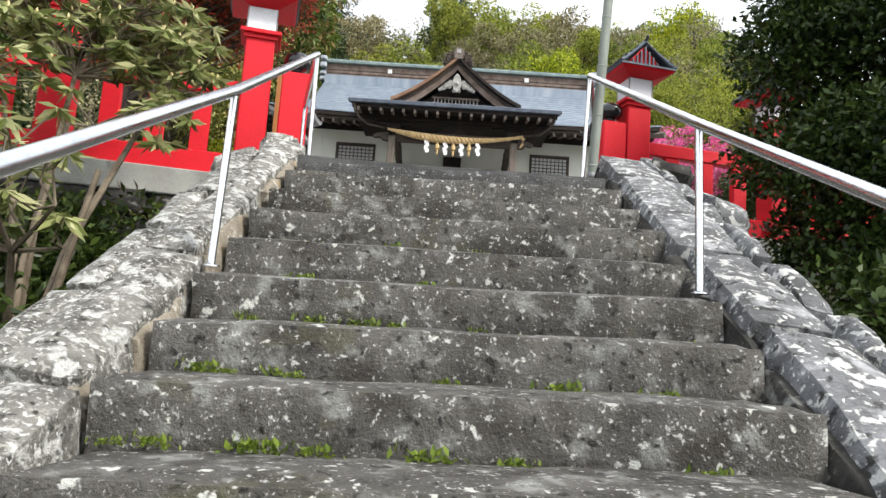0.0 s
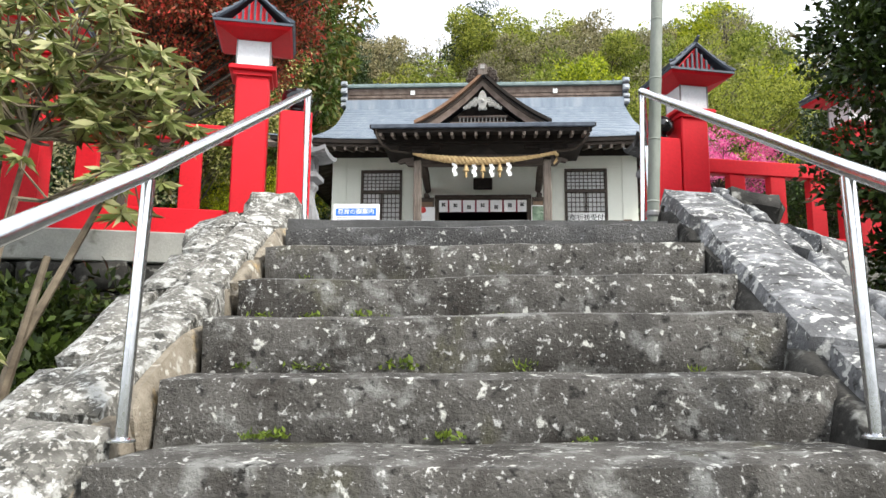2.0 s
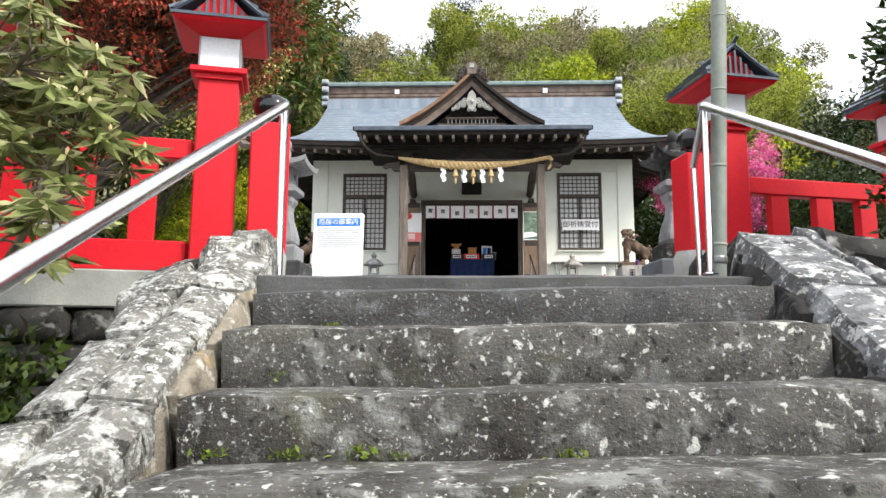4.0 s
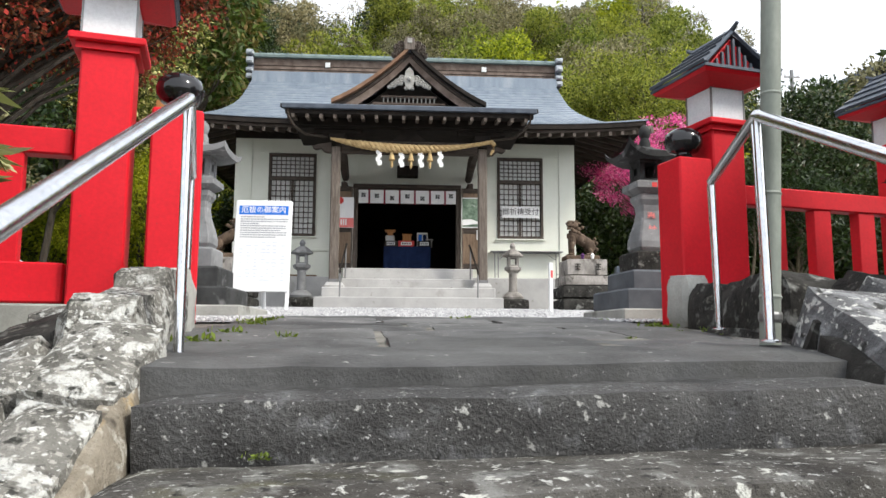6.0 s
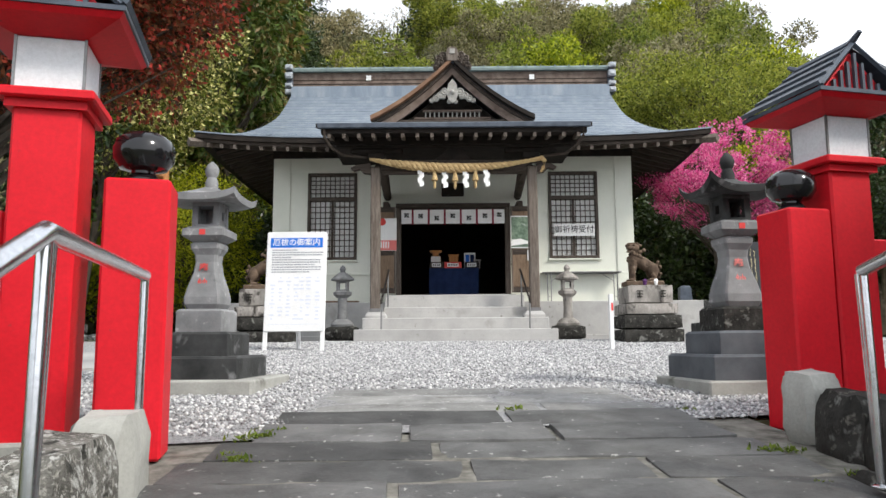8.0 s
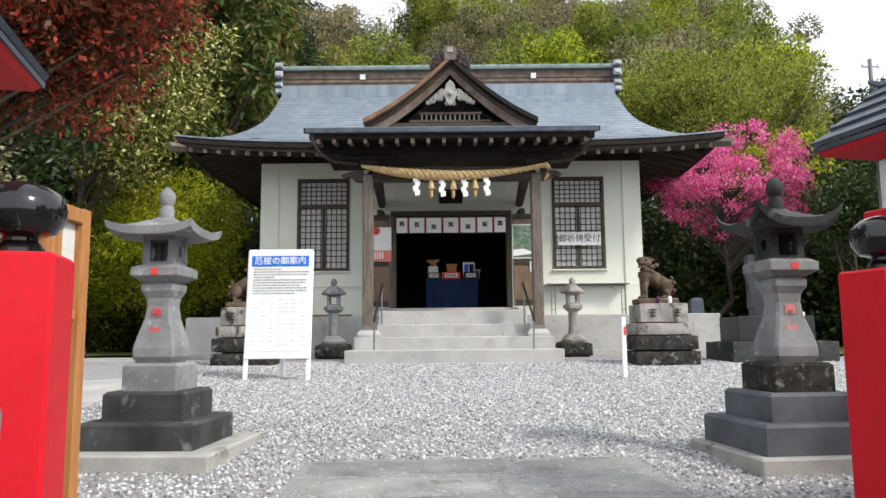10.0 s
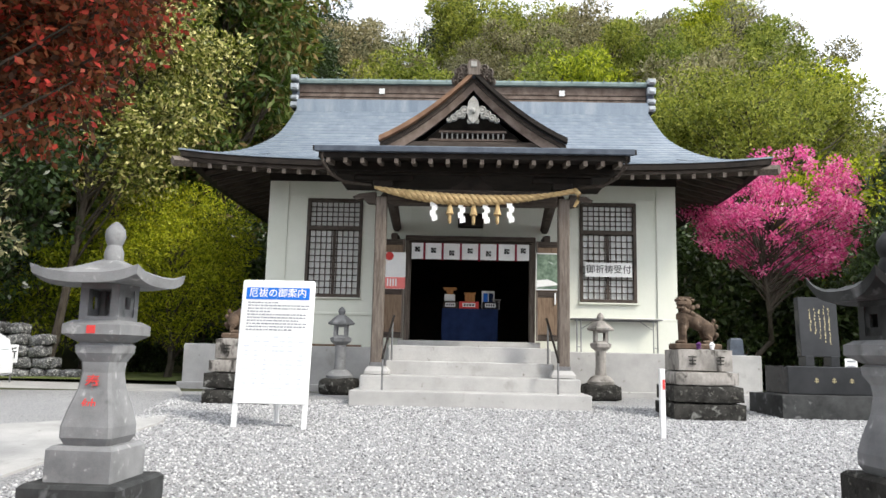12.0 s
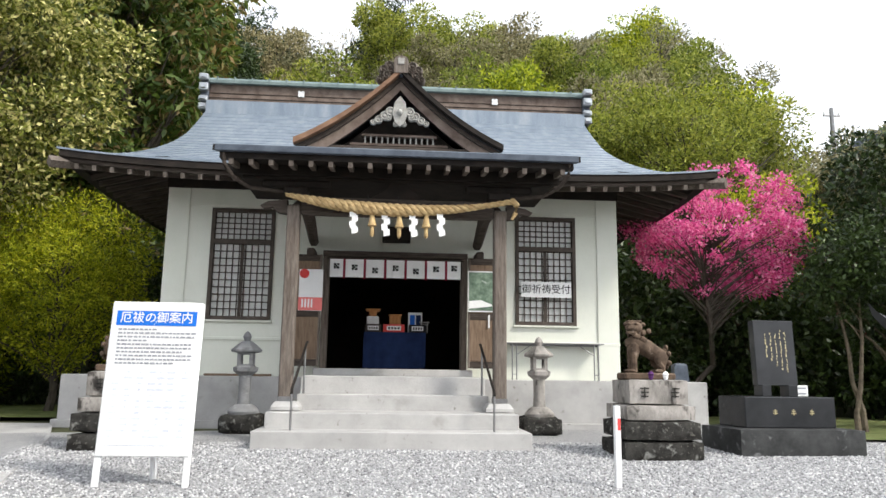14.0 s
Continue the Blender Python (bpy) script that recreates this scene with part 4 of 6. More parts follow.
roof = hall("roof", bx(-RW, RW, 3.6, 4.4, 6.9, 7.42), "roof", "blue-grey copper sheet roof with curved eaves")
COURSES = 26
side_n = [-1 + 2 * i / 28 for i in range(29)]
for side in (1, -1):
    for k in range(COURSES):
        a, b = k / COURSES, (k + 1.12) / COURSES
        b = min(b, 1.0)

        def at(s, f, up):
            y = Y0 + (Y1 - Y0) * s
            if side < 0:
                y = 2 * Y1 - y
            return (f * main_w(s), y, main_z(s, f) + up)

        rows = [[at(a, f, 0.018) for f in side_n], [at(b, f, 0.002) for f in side_n], [at(b, f, -0.02) for f in side_n], [at(a, f, -0.012) for f in side_n]]
        sh = Shape()
        nn = len(side_n)
        sh.add([p for r in rows for p in r], [(i * nn + j, i * nn + j + 1, ((i + 1) % 4) * nn + j + 1, ((i + 1) % 4) * nn + j) for i in range(4) for j in range(nn - 1)])
        part("roof_course", sh, "roof", roof, smooth=True)
# skirts at both ends and the gable walls above them
for s in (-1, 1):
    for k in range(9):
        a, b = k / 9 * 0.55, min((k + 1.15) / 9 * 0.55, 0.56)
        sh = Shape()
        ys = [-1 + 2 * i / 16 for i in range(17)]
        for up, q in ((0.012, 0),):
            sh.grid(lambda t, f: (s * main_w(t), Y1 + f * (Y1 - Y0) * (1 - t), main_z(t, f) - 0.004), [a, b], ys)
        part("roof_course", sh, "roof", roof)
    g = Shape().prism([(Y1 - 2.4, 5.2), (Y1 + 2.4, 5.2), (Y1, 6.95)], 0, 0.1)
    part("gable_wall", g, "dark_wood", roof, at=pose(s * 4.35, 0, 0, 0, 0, 90))


def eave_band(x_half, z_of, y, depth, mat, name, parent, drop):
    sh = Shape()
    fs = [-1 + 2 * i / 24 for i in range(25)]
    ring = []
    for f in fs:
        z = z_of(f)
        ring.append([(f * x_half, y, z - drop[0]), (f * x_half, y, z - drop[1]), (f * x_half, y + depth, z - drop[1]), (f * x_half, y + depth, z - drop[0])])
    part(name, sh.rings(ring), mat, parent)


# fascia and soffit take the wood colour that holds the eave shade
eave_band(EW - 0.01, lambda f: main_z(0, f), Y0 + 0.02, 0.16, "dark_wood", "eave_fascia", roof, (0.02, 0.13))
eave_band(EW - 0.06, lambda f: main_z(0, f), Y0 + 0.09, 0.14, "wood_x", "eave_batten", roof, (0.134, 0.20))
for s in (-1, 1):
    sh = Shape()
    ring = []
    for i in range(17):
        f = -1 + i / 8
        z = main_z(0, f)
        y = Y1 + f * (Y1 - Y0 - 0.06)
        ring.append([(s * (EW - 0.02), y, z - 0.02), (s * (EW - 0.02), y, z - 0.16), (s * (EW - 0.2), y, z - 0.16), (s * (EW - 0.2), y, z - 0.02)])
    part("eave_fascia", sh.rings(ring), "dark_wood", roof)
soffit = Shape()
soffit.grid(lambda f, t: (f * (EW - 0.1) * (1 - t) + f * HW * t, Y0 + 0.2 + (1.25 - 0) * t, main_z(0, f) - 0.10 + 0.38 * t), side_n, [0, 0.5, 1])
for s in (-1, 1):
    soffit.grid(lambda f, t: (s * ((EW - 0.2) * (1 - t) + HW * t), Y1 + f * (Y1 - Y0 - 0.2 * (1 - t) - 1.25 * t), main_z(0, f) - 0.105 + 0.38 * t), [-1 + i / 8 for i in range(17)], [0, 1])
part("soffit", soffit, "dark_wood", roof, "boarded soffit with the eave shade in its colour")
raft = bx(-0.035, 0.035, 0.0, 1.25, -0.045, 0.045).mesh("rafter", "wood")
for i in range(38):
    x = -5.4 + 10.8 * i / 37
    part("rafter", raft, None, roof, at=pose(x, Y0 + 0.10, main_z(0, x / EW) - 0.25, 14, 0, 0))
raft_s = bx(0.0, 1.3, -0.035, 0.035, -0.045, 0.045).mesh("rafter", "wood_x")
for s in (-1, 1):
    for i in range(20):
        y = Y0 + 0.9 + 0.36 * i
        part("rafter", raft_s, None, roof, at=pose(s * (EW - 0.22), y, main_z(0, (y - Y1) / (Y1 - Y0)) - 0.19, 0, -14, 0 if s < 0 else 180) if s < 0 else pose(EW - 0.22, y, main_z(0, (y - Y1) / (Y1 - Y0)) - 0.19, 0, -14, 180))
    part("hip_rafter", Shape().tube([(s * (EW + 0.10), Y0 - 0.06, 4.33), (s * HW, 0.0, 4.62)], 0.10, 4), "wood", roof)
    hall("wall_plate", bx(-HW, HW, -0.12, -0.06, 4.30, 4.50) if s > 0 else bx(-HW, HW, 8.12, 8.2, 4.30, 4.5), "dark_wood")

# ridge
ridge = hall("ridge", bx(-RW, RW, 3.84, 4.16, 7.36, 7.92), "brown", "tall brown roof ridge with a verdigris cap")
part("base_moulding", bx(-RW, RW, 3.76, 4.24, 7.38, 7.46, 0.01), "roof", ridge)
for z in (7.56, 7.68):
    part("ridge_line", bx(-RW, RW, 3.826, 4.174, z, z + 0.015), "dark_wood", ridge)
part("ridge_cap", Shape().prism([(3.72, 7.92), (3.72, 7.99), (3.80, 8.07), (4.20, 8.07), (4.28, 7.99), (4.28, 7.92)], -RW - 0.02, RW + 0.02, pose(0, 0, 0, 0, 0, 90) @ Matrix.Diagonal((1, -1, 1, 1))), "ridge_green", ridge)
for i in range(22):
    x = -RW + 0.2 + i * 0.42
    part("cap_seam", bx(x - 0.012, x + 0.012, 3.712, 4.288, 7.925, 8.078), "ridge_green", ridge)
for x in (-2.42, 2.42):
    part("crest", Shape().lathe([(0.10, 0.0), (0.10, 0.02), (0.03, 0.03)], 4, pose(x, 3.835, 7.74, 90, 0, 0), turn=radians(45)).lathe([(0.035, 0), (0.035, 0.04)], 10, pose(x - 0.045, 3.835, 7.785, 90, 0, 0)).lathe([(0.035, 0), (0.035, 0.04)], 10, pose(x + 0.045, 3.835, 7.785, 90, 0, 0)).lathe([(0.035, 0), (0.035, 0.04)], 10, pose(x - 0.045, 3.835, 7.695, 90, 0, 0)).lathe([(0.035, 0), (0.035, 0.04)], 10, pose(x + 0.045, 3.835, 7.695, 90, 0, 0)), "paper", ridge, "pale flower crest")
for s in (-1, 1):
    e = part("ridge_end", bx(s * (RW + 0.09) - 0.09, s * (RW + 0.09) + 0.09, 3.70, 4.30, 7.30, 8.02, 0.03), "slate", ridge, "dark ridge-end ornament")
    for k, (zz, hh) in enumerate(((7.20, 0.17), (7.40, 0.14), (7.66, 0.20), (7.92, 0.16))):
        part("stepped_cap", bx(s * (RW + 0.09) - 0.11, s * (RW + 0.09) + 0.11, 3.62 - 0.03 * k, 3.72, zz, zz + hh, 0.02).box((s * (RW + 0.09), 3.60 - 0.03 * k, zz + hh * 0.5), (0.13, 0.05, hh * 0.5)), "sheet", e, "pale sheet-metal step")
    for z, r in ((7.28, 0.10), (7.50, 0.085), (7.98, 0.11), (7.82, 0.08)):
        part("scroll", Shape().tube([(s * (RW + 0.10), 3.66, z), (s * (RW + 0.10), 4.34, z)], r, 12), "slate", e, smooth=True)

# dormer gable on the front slope
GY = -1.32


def rake(t):
    """Half outline of the gable, from its foot to the peak; hollow-curved."""
    return 1.80 * (1 - t), 4.76 + 1.34 * (0.62 * t + 0.38 * t * t)


gable = hall("dormer_gable", Shape().prism([(-1.15, 4.80), (1.15, 4.80), (0, 5.72)], GY + 0.28, GY + 0.34), "dark_wood", "dormer gable with brown bargeboards")
ts = [i / 10 for i in range(11)]
for s in (-1, 1):
    slope = Shape()
    ring = []
    for t in ts:
        x, z = rake(t)
        ring.append([(s * x, GY - 0.22, z + 0.04), (s * x, GY - 0.22, z + 0.10), (s * x, 2.6, z + 0.10), (s * x, 2.6, z + 0.04)])
    part("gable_roof", slope.rings(ring), "roof", gable, "copper slope of the gable")
    ring = [[(s * rake(t)[0], GY - 0.245, rake(t)[1] + 0.045 + d) for d in (-0.03, 0.065)] + [(s * rake(t)[0], GY - 0.10, rake(t)[1] + 0.045 + d) for d in (0.065, -0.03)] for t in ts]
    part("gable_edge", Shape().rings(ring), "tan_edge" if s < 0 else "dark_wood", gable, "moulded gable edge")
    ring = []
    for t in ts:
        x, z = rake(t)
        d = 0.30 - 0.06 * t
        ring.append([(s * x, GY - 0.06, z + 0.012), (s * x, GY, z + 0.012), (s * max(x - 0.02, 0), GY, z - d), (s * max(x - 0.02, 0), GY - 0.06, z - d)])
    part("bargeboard", Shape().rings(ring), "brown", gable)
    ring = [[(s * rake(t)[0] * 0.99, GY - 0.10 + q * 0.04, rake(t)[1] + 0.01 - e) for q, e in ((0, 0), (1, 0), (1, 0.09), (0, 0.09))] for t in ts]
    part("bargeboard_moulding", Shape().rings(ring), "wood_x", gable)
part("gable_beam", bx(-1.5, 1.5, GY - 0.03, GY + 0.2, 4.70, 4.83, 0.01), "wood_x", gable)
part("gable_rail", bx(-0.86, 0.86, GY + 0.12, GY + 0.2, 4.89, 4.93), "brown", gable)
part("gable_rail", bx(-0.66, 0.66, GY + 0.12, GY + 0.2, 5.06, 5.10), "brown", gable)
for i in range(-6, 7):
    part("gable_slat", bx(i * 0.1 - 0.014, i * 0.1 + 0.014, GY + 0.14, GY + 0.18, 4.93, 5.06), "carving", gable)
# hanging carved ornament
orn = part("gable_pendant", Shape().prism([(-0.09, 5.62), (0, 5.72), (0.09, 5.62), (0.13, 5.40), (0.08, 5.24), (0, 5.17), (-0.08, 5.24), (-0.13, 5.40)], GY - 0.13, GY - 0.07), "carving", gable, "grey carved gable pendant")
for s in (-1, 1):
    for x, z, r in ((0.17, 5.44, 0.09), (0.27, 5.36, 0.085), (0.37, 5.29, 0.075), (0.46, 5.24, 0.055), (0.20, 5.33, 0.06), (0.07, 5.22, 0.05)):
        part("leaf_scroll", Shape().lathe([(r, 0), (r, 0.03), (r * 0.75, 0.055), (r * 0.45, 0.03), (r * 0.2, 0.05)], 12, pose(s * x, GY - 0.07, z, 90, 0, 0)), "carving", orn, smooth=True)
part("boss", Shape().lathe([(0.06, 0), (0.06, 0.06), (0.02, 0.09)], 6, pose(0, GY - 0.10, 5.42, 90, 0, 0)), "carving", orn)
# demon-tile ornament on the peak
tile = part("peak_ornament", Shape().prism([(-0.12, 6.10), (-0.13, 6.31), (-0.10, 6.39), (0, 6.42), (0.10, 6.39), (0.13, 6.31), (0.12, 6.10)], GY - 0.26, GY - 0.05), "wood", gable, "dark peak ornament with a pale crest")
part("crest", Shape().box((0, GY - 0.27, 6.31), (0.11, 0.02, 0.11)), "carving", tile, "pale square crest")
for s in (-1, 1):
    for x, z, r in ((0.20, 6.25, 0.095), (0.30, 6.18, 0.085), (0.25, 6.08, 0.085), (0.36, 6.00, 0.07), (0.18, 6.15, 0.07), (0.33, 6.09, 0.05)):
        part("cloud_scroll", Shape().lathe([(r, 0), (r, 0.10), (r * 0.7, 0.15), (r * 0.4, 0.10), (r * 0.15, 0.14)], 12, pose(s * x, GY - 0.08, z, 90, 0, 0)), "wood", tile, smooth=True)
part("gable_ridge", Shape().tube([(0, GY - 0.2, 6.18), (0, 2.4, 6.18)], 0.11, 8), "slate", gable)

# porch roof
PW, PY0, PZ0, PY1, PZ1 = 2.62, -3.42, 4.10, -0.2, 4.94
# porch underside and fascia: shade painted in by the same dark wood
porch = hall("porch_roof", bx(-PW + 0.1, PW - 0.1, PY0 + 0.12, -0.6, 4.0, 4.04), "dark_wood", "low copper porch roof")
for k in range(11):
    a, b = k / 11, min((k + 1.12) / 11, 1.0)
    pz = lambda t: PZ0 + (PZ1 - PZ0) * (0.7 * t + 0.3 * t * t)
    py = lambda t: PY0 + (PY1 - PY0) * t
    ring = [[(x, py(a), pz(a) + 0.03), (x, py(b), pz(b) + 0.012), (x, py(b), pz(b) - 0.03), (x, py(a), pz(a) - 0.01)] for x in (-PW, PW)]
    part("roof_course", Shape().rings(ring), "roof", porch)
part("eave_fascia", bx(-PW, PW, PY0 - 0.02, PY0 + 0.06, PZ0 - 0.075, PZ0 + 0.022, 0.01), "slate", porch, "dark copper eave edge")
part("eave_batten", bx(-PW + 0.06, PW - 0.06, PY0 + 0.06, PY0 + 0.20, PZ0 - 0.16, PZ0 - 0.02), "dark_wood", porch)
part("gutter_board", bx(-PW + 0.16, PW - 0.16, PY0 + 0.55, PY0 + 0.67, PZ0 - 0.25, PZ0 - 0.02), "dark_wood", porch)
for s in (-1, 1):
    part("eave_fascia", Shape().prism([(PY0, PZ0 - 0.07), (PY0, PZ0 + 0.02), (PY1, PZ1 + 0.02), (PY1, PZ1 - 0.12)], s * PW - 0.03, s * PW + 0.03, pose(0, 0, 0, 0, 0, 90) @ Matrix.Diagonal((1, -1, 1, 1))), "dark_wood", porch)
    part("downpipe", Shape().tube([(s * 2.50, -3.36, 4.02), (s * 2.49, -3.34, 3.86), (s * 2.38, -3.2, 3.70), (s * 2.20, -2.9, 3.63), (s * 1.75, -2.72, 3.62)], 0.030, 8), "wood_x", porch, "bent gutter pipe", True)
raft_p = bx(-0.032, 0.032, 0.0, 2.4, -0.04, 0.04).mesh("rafter", "wood")
for i in range(18):
    part("rafter", raft_p, None, porch, at=pose(-PW + 0.22 + (2 * PW - 0.44) * i / 17, PY0 + 0.07, PZ0 - 0.205, 8, 0, 0))


# ---------------------------------------------------------------- things at the shrine's door
def at_hall(x, y, z, rz=0.0):
    return SHRINE @ pose(x, y, z, 0, 0, rz)


# straw rope, its tassels and paper streamers
rope = thing("sacred_rope", at_hall(0, -2.96, 0), "twisted rice-straw rope slung between the porch columns", "rope")


def rope_at(t):
    x = -1.66 + 3.40 * t
    return Vector((x, 0.0, 3.53 - 0.19 * (1 - (2 * t - 1) ** 2)))


for k in range(3):
    pts, rad = [], []
    for i in range(121):
        t = i / 120
        g = 0.022 + 0.056 * math.sin(math.pi * min(t * 1.15, 1.0) ** 0.8) + 0.016 * t
        a = 2 * math.pi * (11 * t + k / 3)
        pts.append(rope_at(t) + Vector((0.01 * math.cos(a), g * 0.62 * math.cos(a), g * 0.62 * math.sin(a))))
        rad.append(g * 0.66)
    part("strand", Shape().tube(pts, rad, 7), "rope", rope, smooth=True)
part("rope_end", Shape().tube([(1.72, 0, 3.53), (1.78, -0.02, 3.46), (1.76, -0.03, 3.34), (1.70, -0.02, 3.24)], [0.05, 0.05, 0.035, 0.02], 8), "rope", rope, smooth=True)
for x in (-0.95, -0.45, 0.0, 0.50, 0.98):
    part("hanger", Shape().tube([(x, 0.06, 3.56), (x, 0.0, 3.34)], 0.006, 5), "ink", rope)
for x in (-0.38, 0.02, 0.42):
    z = rope_at((x + 1.66) / 3.4).z - 0.07
    t = thing("straw_tassel", at_hall(x, -2.96, z), "straw tassel hanging from the rope", "tassel", "tassels on the rope")
    part("head", Shape().lathe([(0.02, 0.02), (0.03, -0.02), (0.045, -0.10), (0.068, -0.19), (0.055, -0.20)], 12), "rope", t, smooth=True)
    part("tail", Shape().lathe([(0.03, -0.18), (0.030, -0.30), (0.024, -0.34), (0.004, -0.36)], 10), "rope", t, smooth=True)
for x in (-0.66, -0.19, 0.22, 0.63):
    z = rope_at((x + 1.66) / 3.4).z - 0.06
    t = thing("paper_streamer", at_hall(x, -2.98, z, 8), "white folded zigzag paper streamer hanging from the rope", "streamer", "streamers on the rope")
    for k in range(4):
        sx = 0.022 if k % 2 else -0.012
        part("fold", Shape().prism([(sx - 0.045, -0.085 * k), (sx + 0.045, -0.085 * k + 0.02), (sx + 0.052, -0.085 * k - 0.075), (sx - 0.038, -0.085 * k - 0.098)], -0.004 * k, -0.004 * k + 0.002), "paper", t)

# door curtain
cur = thing("door_curtain", at_hall(0, -0.40, 0), "short white door curtain with dark crests and maroon ribbons", "curtain")
part("curtain_rod", Shape().tube([(-1.24, 0, 2.99), (1.24, 0, 2.99)], 0.014, 8), "wood_x", cur)
edges = [-1.21, -0.93, -0.56, -0.19, 0.18, 0.55, 0.92, 1.21]
for k, (a, b) in enumerate(zip(edges, edges[1:])):
    sh = Shape()
    sh.grid(lambda u, w: (a + 0.022 + (b - a - 0.044) * u, 0.012 * math.sin(u * 6.3 + k) * w - 0.004, 2.98 - 0.33 * w), [i / 8 for i in range(9)], [0, 0.5, 1])
    p = part("panel", sh, "paper", cur, smooth=True)
    zc = 2.83 if k % 2 else 2.78
    if b - a < 0.3:
        zc = 2.85
    cx = (a + b) / 2
    cr = Shape()
    for dx, dz, w, h in ((-0.028, 0.028, 0.045, 0.045), (0.03, 0.03, 0.05, 0.035), (-0.03, -0.028, 0.04, 0.05), (0.028, -0.03, 0.05, 0.045), (0, 0, 0.03, 0.03)):
        cr.box((cx + dx, -0.022, zc + dz), (w, 0.003, h))
    part("crest", cr, "ink", p, "dark square crest")
    if k:
        part("ribbon", Shape().prism([(a - 0.018, 2.985), (a + 0.018, 2.985), (a + 0.018, 2.61), (a, 2.63), (a - 0.018, 2.61)], -0.024, -0.020), "maroon", cur, "maroon ribbon")

# posters on the opened doors, note on the window
t = thing("notice_poster", at_hall(-1.50, -0.535, 2.02), "white and coral paper notice pinned to the open door", "poster")
part("sheet", Shape().box((0, 0, 0.37), (0.42, 0.004, 0.74)), "paper", t)
part("coral_band", Shape().box((0, -0.004, 0.12), (0.42, 0.003, 0.23)), "pink_print", t, "coral printed band")
part("red_disc", Shape().lathe([(0.085, 0), (0.085, 0.003)], 20, pose(-0.12, -0.003, 0.66, 90, 0, 0)), "red_print", t, "red disc")
for k in range(4):
    part("print_bar", Shape().box((-0.14 + 0.055 * k, -0.007, 0.13), (0.03, 0.002, 0.15)), "paper", t)
t = thing("photo_poster", at_hall(1.55, -0.535, 2.03), "framed photograph of a dark green forest on the door", "poster")
part("print", Shape().box((0, 0, 0.40), (0.45, 0.004, 0.70)), "photo", t)
part("white_building", Shape().prism([(-0.22, 0.08), (-0.22, 0.22), (0.0, 0.24), (0.2, 0.16), (0.2, 0.13)], -0.006, -0.003), "paper", t)
for x, z, w, h in ((0, 0.035, 0.47, 0.02), (0, 0.755, 0.47, 0.02), (-0.23, 0.395, 0.012, 0.72), (0.23, 0.395, 0.012, 0.72)):
    part("edge", Shape().box((x, -0.003, z), (w, 0.012, h)), "white", t)
t = thing("reception_sign", at_hall(2.84, -0.10, 2.535), "white paper sign lettered in black on the window", "sign")
part("sheet", Shape().box((0, 0, 0), (0.95, 0.006, 0.29)), "paper", t)
part("lettering", lettering("御祈祷受付", 0.185, "ink"), None, t, "black brush lettering", at=pose(0, -0.006, 0.0))

# entrance handrails
for s in (-1, 1):
    t = thing("step_handrail", at_hall(0, 0, 0), "dark metal handrail beside the entrance steps", "handrail", "entrance handrails")
    part("rail", Shape().tube([(s * 1.37, -3.50, 0.66), (s * 1.37, -3.47, 0.72), (s * 1.33, -2.25, 1.40), (s * 1.33, -2.20, 1.40)], 0.02, 8), "dark_wood", t, smooth=True)
    part("post", Shape().tube([(s * 1.37, -3.48, -0.05), (s * 1.37, -3.48, 0.70)], 0.016, 8), "metal_grey", t, smooth=True)
    part("post", Shape().tube([(s * 1.335, -2.40, 0.625), (s * 1.335, -2.40, 1.31)], 0.016, 8), "metal_grey", t, smooth=True)

# folding table and plank on the platform
t = thing("folding_table", at_hall(2.96, -0.18, 0.862), "grey folding table against the plaster wall", "table")
part("tabletop", Shape().box((0, 0, 0.66), (1.80, 0.27, 0.025), chamfer=0.006), "metal_grey", t)
part("apron", Shape().box((0, 0, 0.63), (1.66, 0.02, 0.03)), "metal_grey", t)
for x in (-0.80, -0.72, 0.72, 0.80):
    part("leg", Shape().tube([(x, -0.11, 0), (x, -0.10, 0.645)], 0.012, 8), "metal_grey", t, smooth=True)
for s in (-1, 1):
    part("brace", Shape().tube([(s * 0.72, -0.1, 0.45), (s * 0.45, -0.05, 0.63)], 0.008, 6), "metal_grey", t)
    part("stretcher", Shape().tube([(s * 0.72, -0.11, 0.1), (s * 0.80, -0.11, 0.1)], 0.008, 6), "metal_grey", t)
solid("plank", Shape().box((0, 0, 0.02), (1.15, 0.2, 0.04), chamfer=0.006), "door_wood", at_hall(-2.75, -0.2, 0.862, 1), "brown plank lying on the concrete platform", "plank")
sh = Shape().rings([[(-0.14, -0.1, 0), (0.14, -0.1, 0), (0.14, 0.1, 0), (-0.14, 0.1, 0)], [(-0.12, -0.09, 0.3), (0.12, -0.09, 0.3), (0.12, 0.09, 0.3), (-0.12, 0.09, 0.3)], [(-0.08, -0.06, 0.34), (0.08, -0.06, 0.34), (0.08, 0.06, 0.34), (-0.08, 0.06, 0.34)]])
solid("marker_stone", sh, "slate", at_hall(5.35, -0.1, 0.862), "small dark grey stone block on the platform", "stone")

# offering table inside
t = thing("offering_table", at_hall(0.02, 0.95, 1.022), "table under a navy blue cloth inside the doorway", "table")
cloth = Shape()
prof = [(x, -0.3) for x in np.linspace(-0.60, 0.60, 25)]
cloth.grid(lambda u, w: (-0.60 + 1.20 * u, -0.30 - 0.016 * w * (1 + math.sin(u * 40)), 0.70 - 0.68 * w), [i / 48 for i in range(49)], [0, 0.3, 1])
cloth.box((0, 0, 0.70), (1.20, 0.6, 0.02), chamfer=0.008)
part("cloth", cloth, "navy", t, smooth=True)
for a in (-0.55, 0.55):
    for b in (-0.25, 0.25):
        part("leg", Shape().box((a, b, 0.34), (0.05, 0.05, 0.68)), "wood", t)
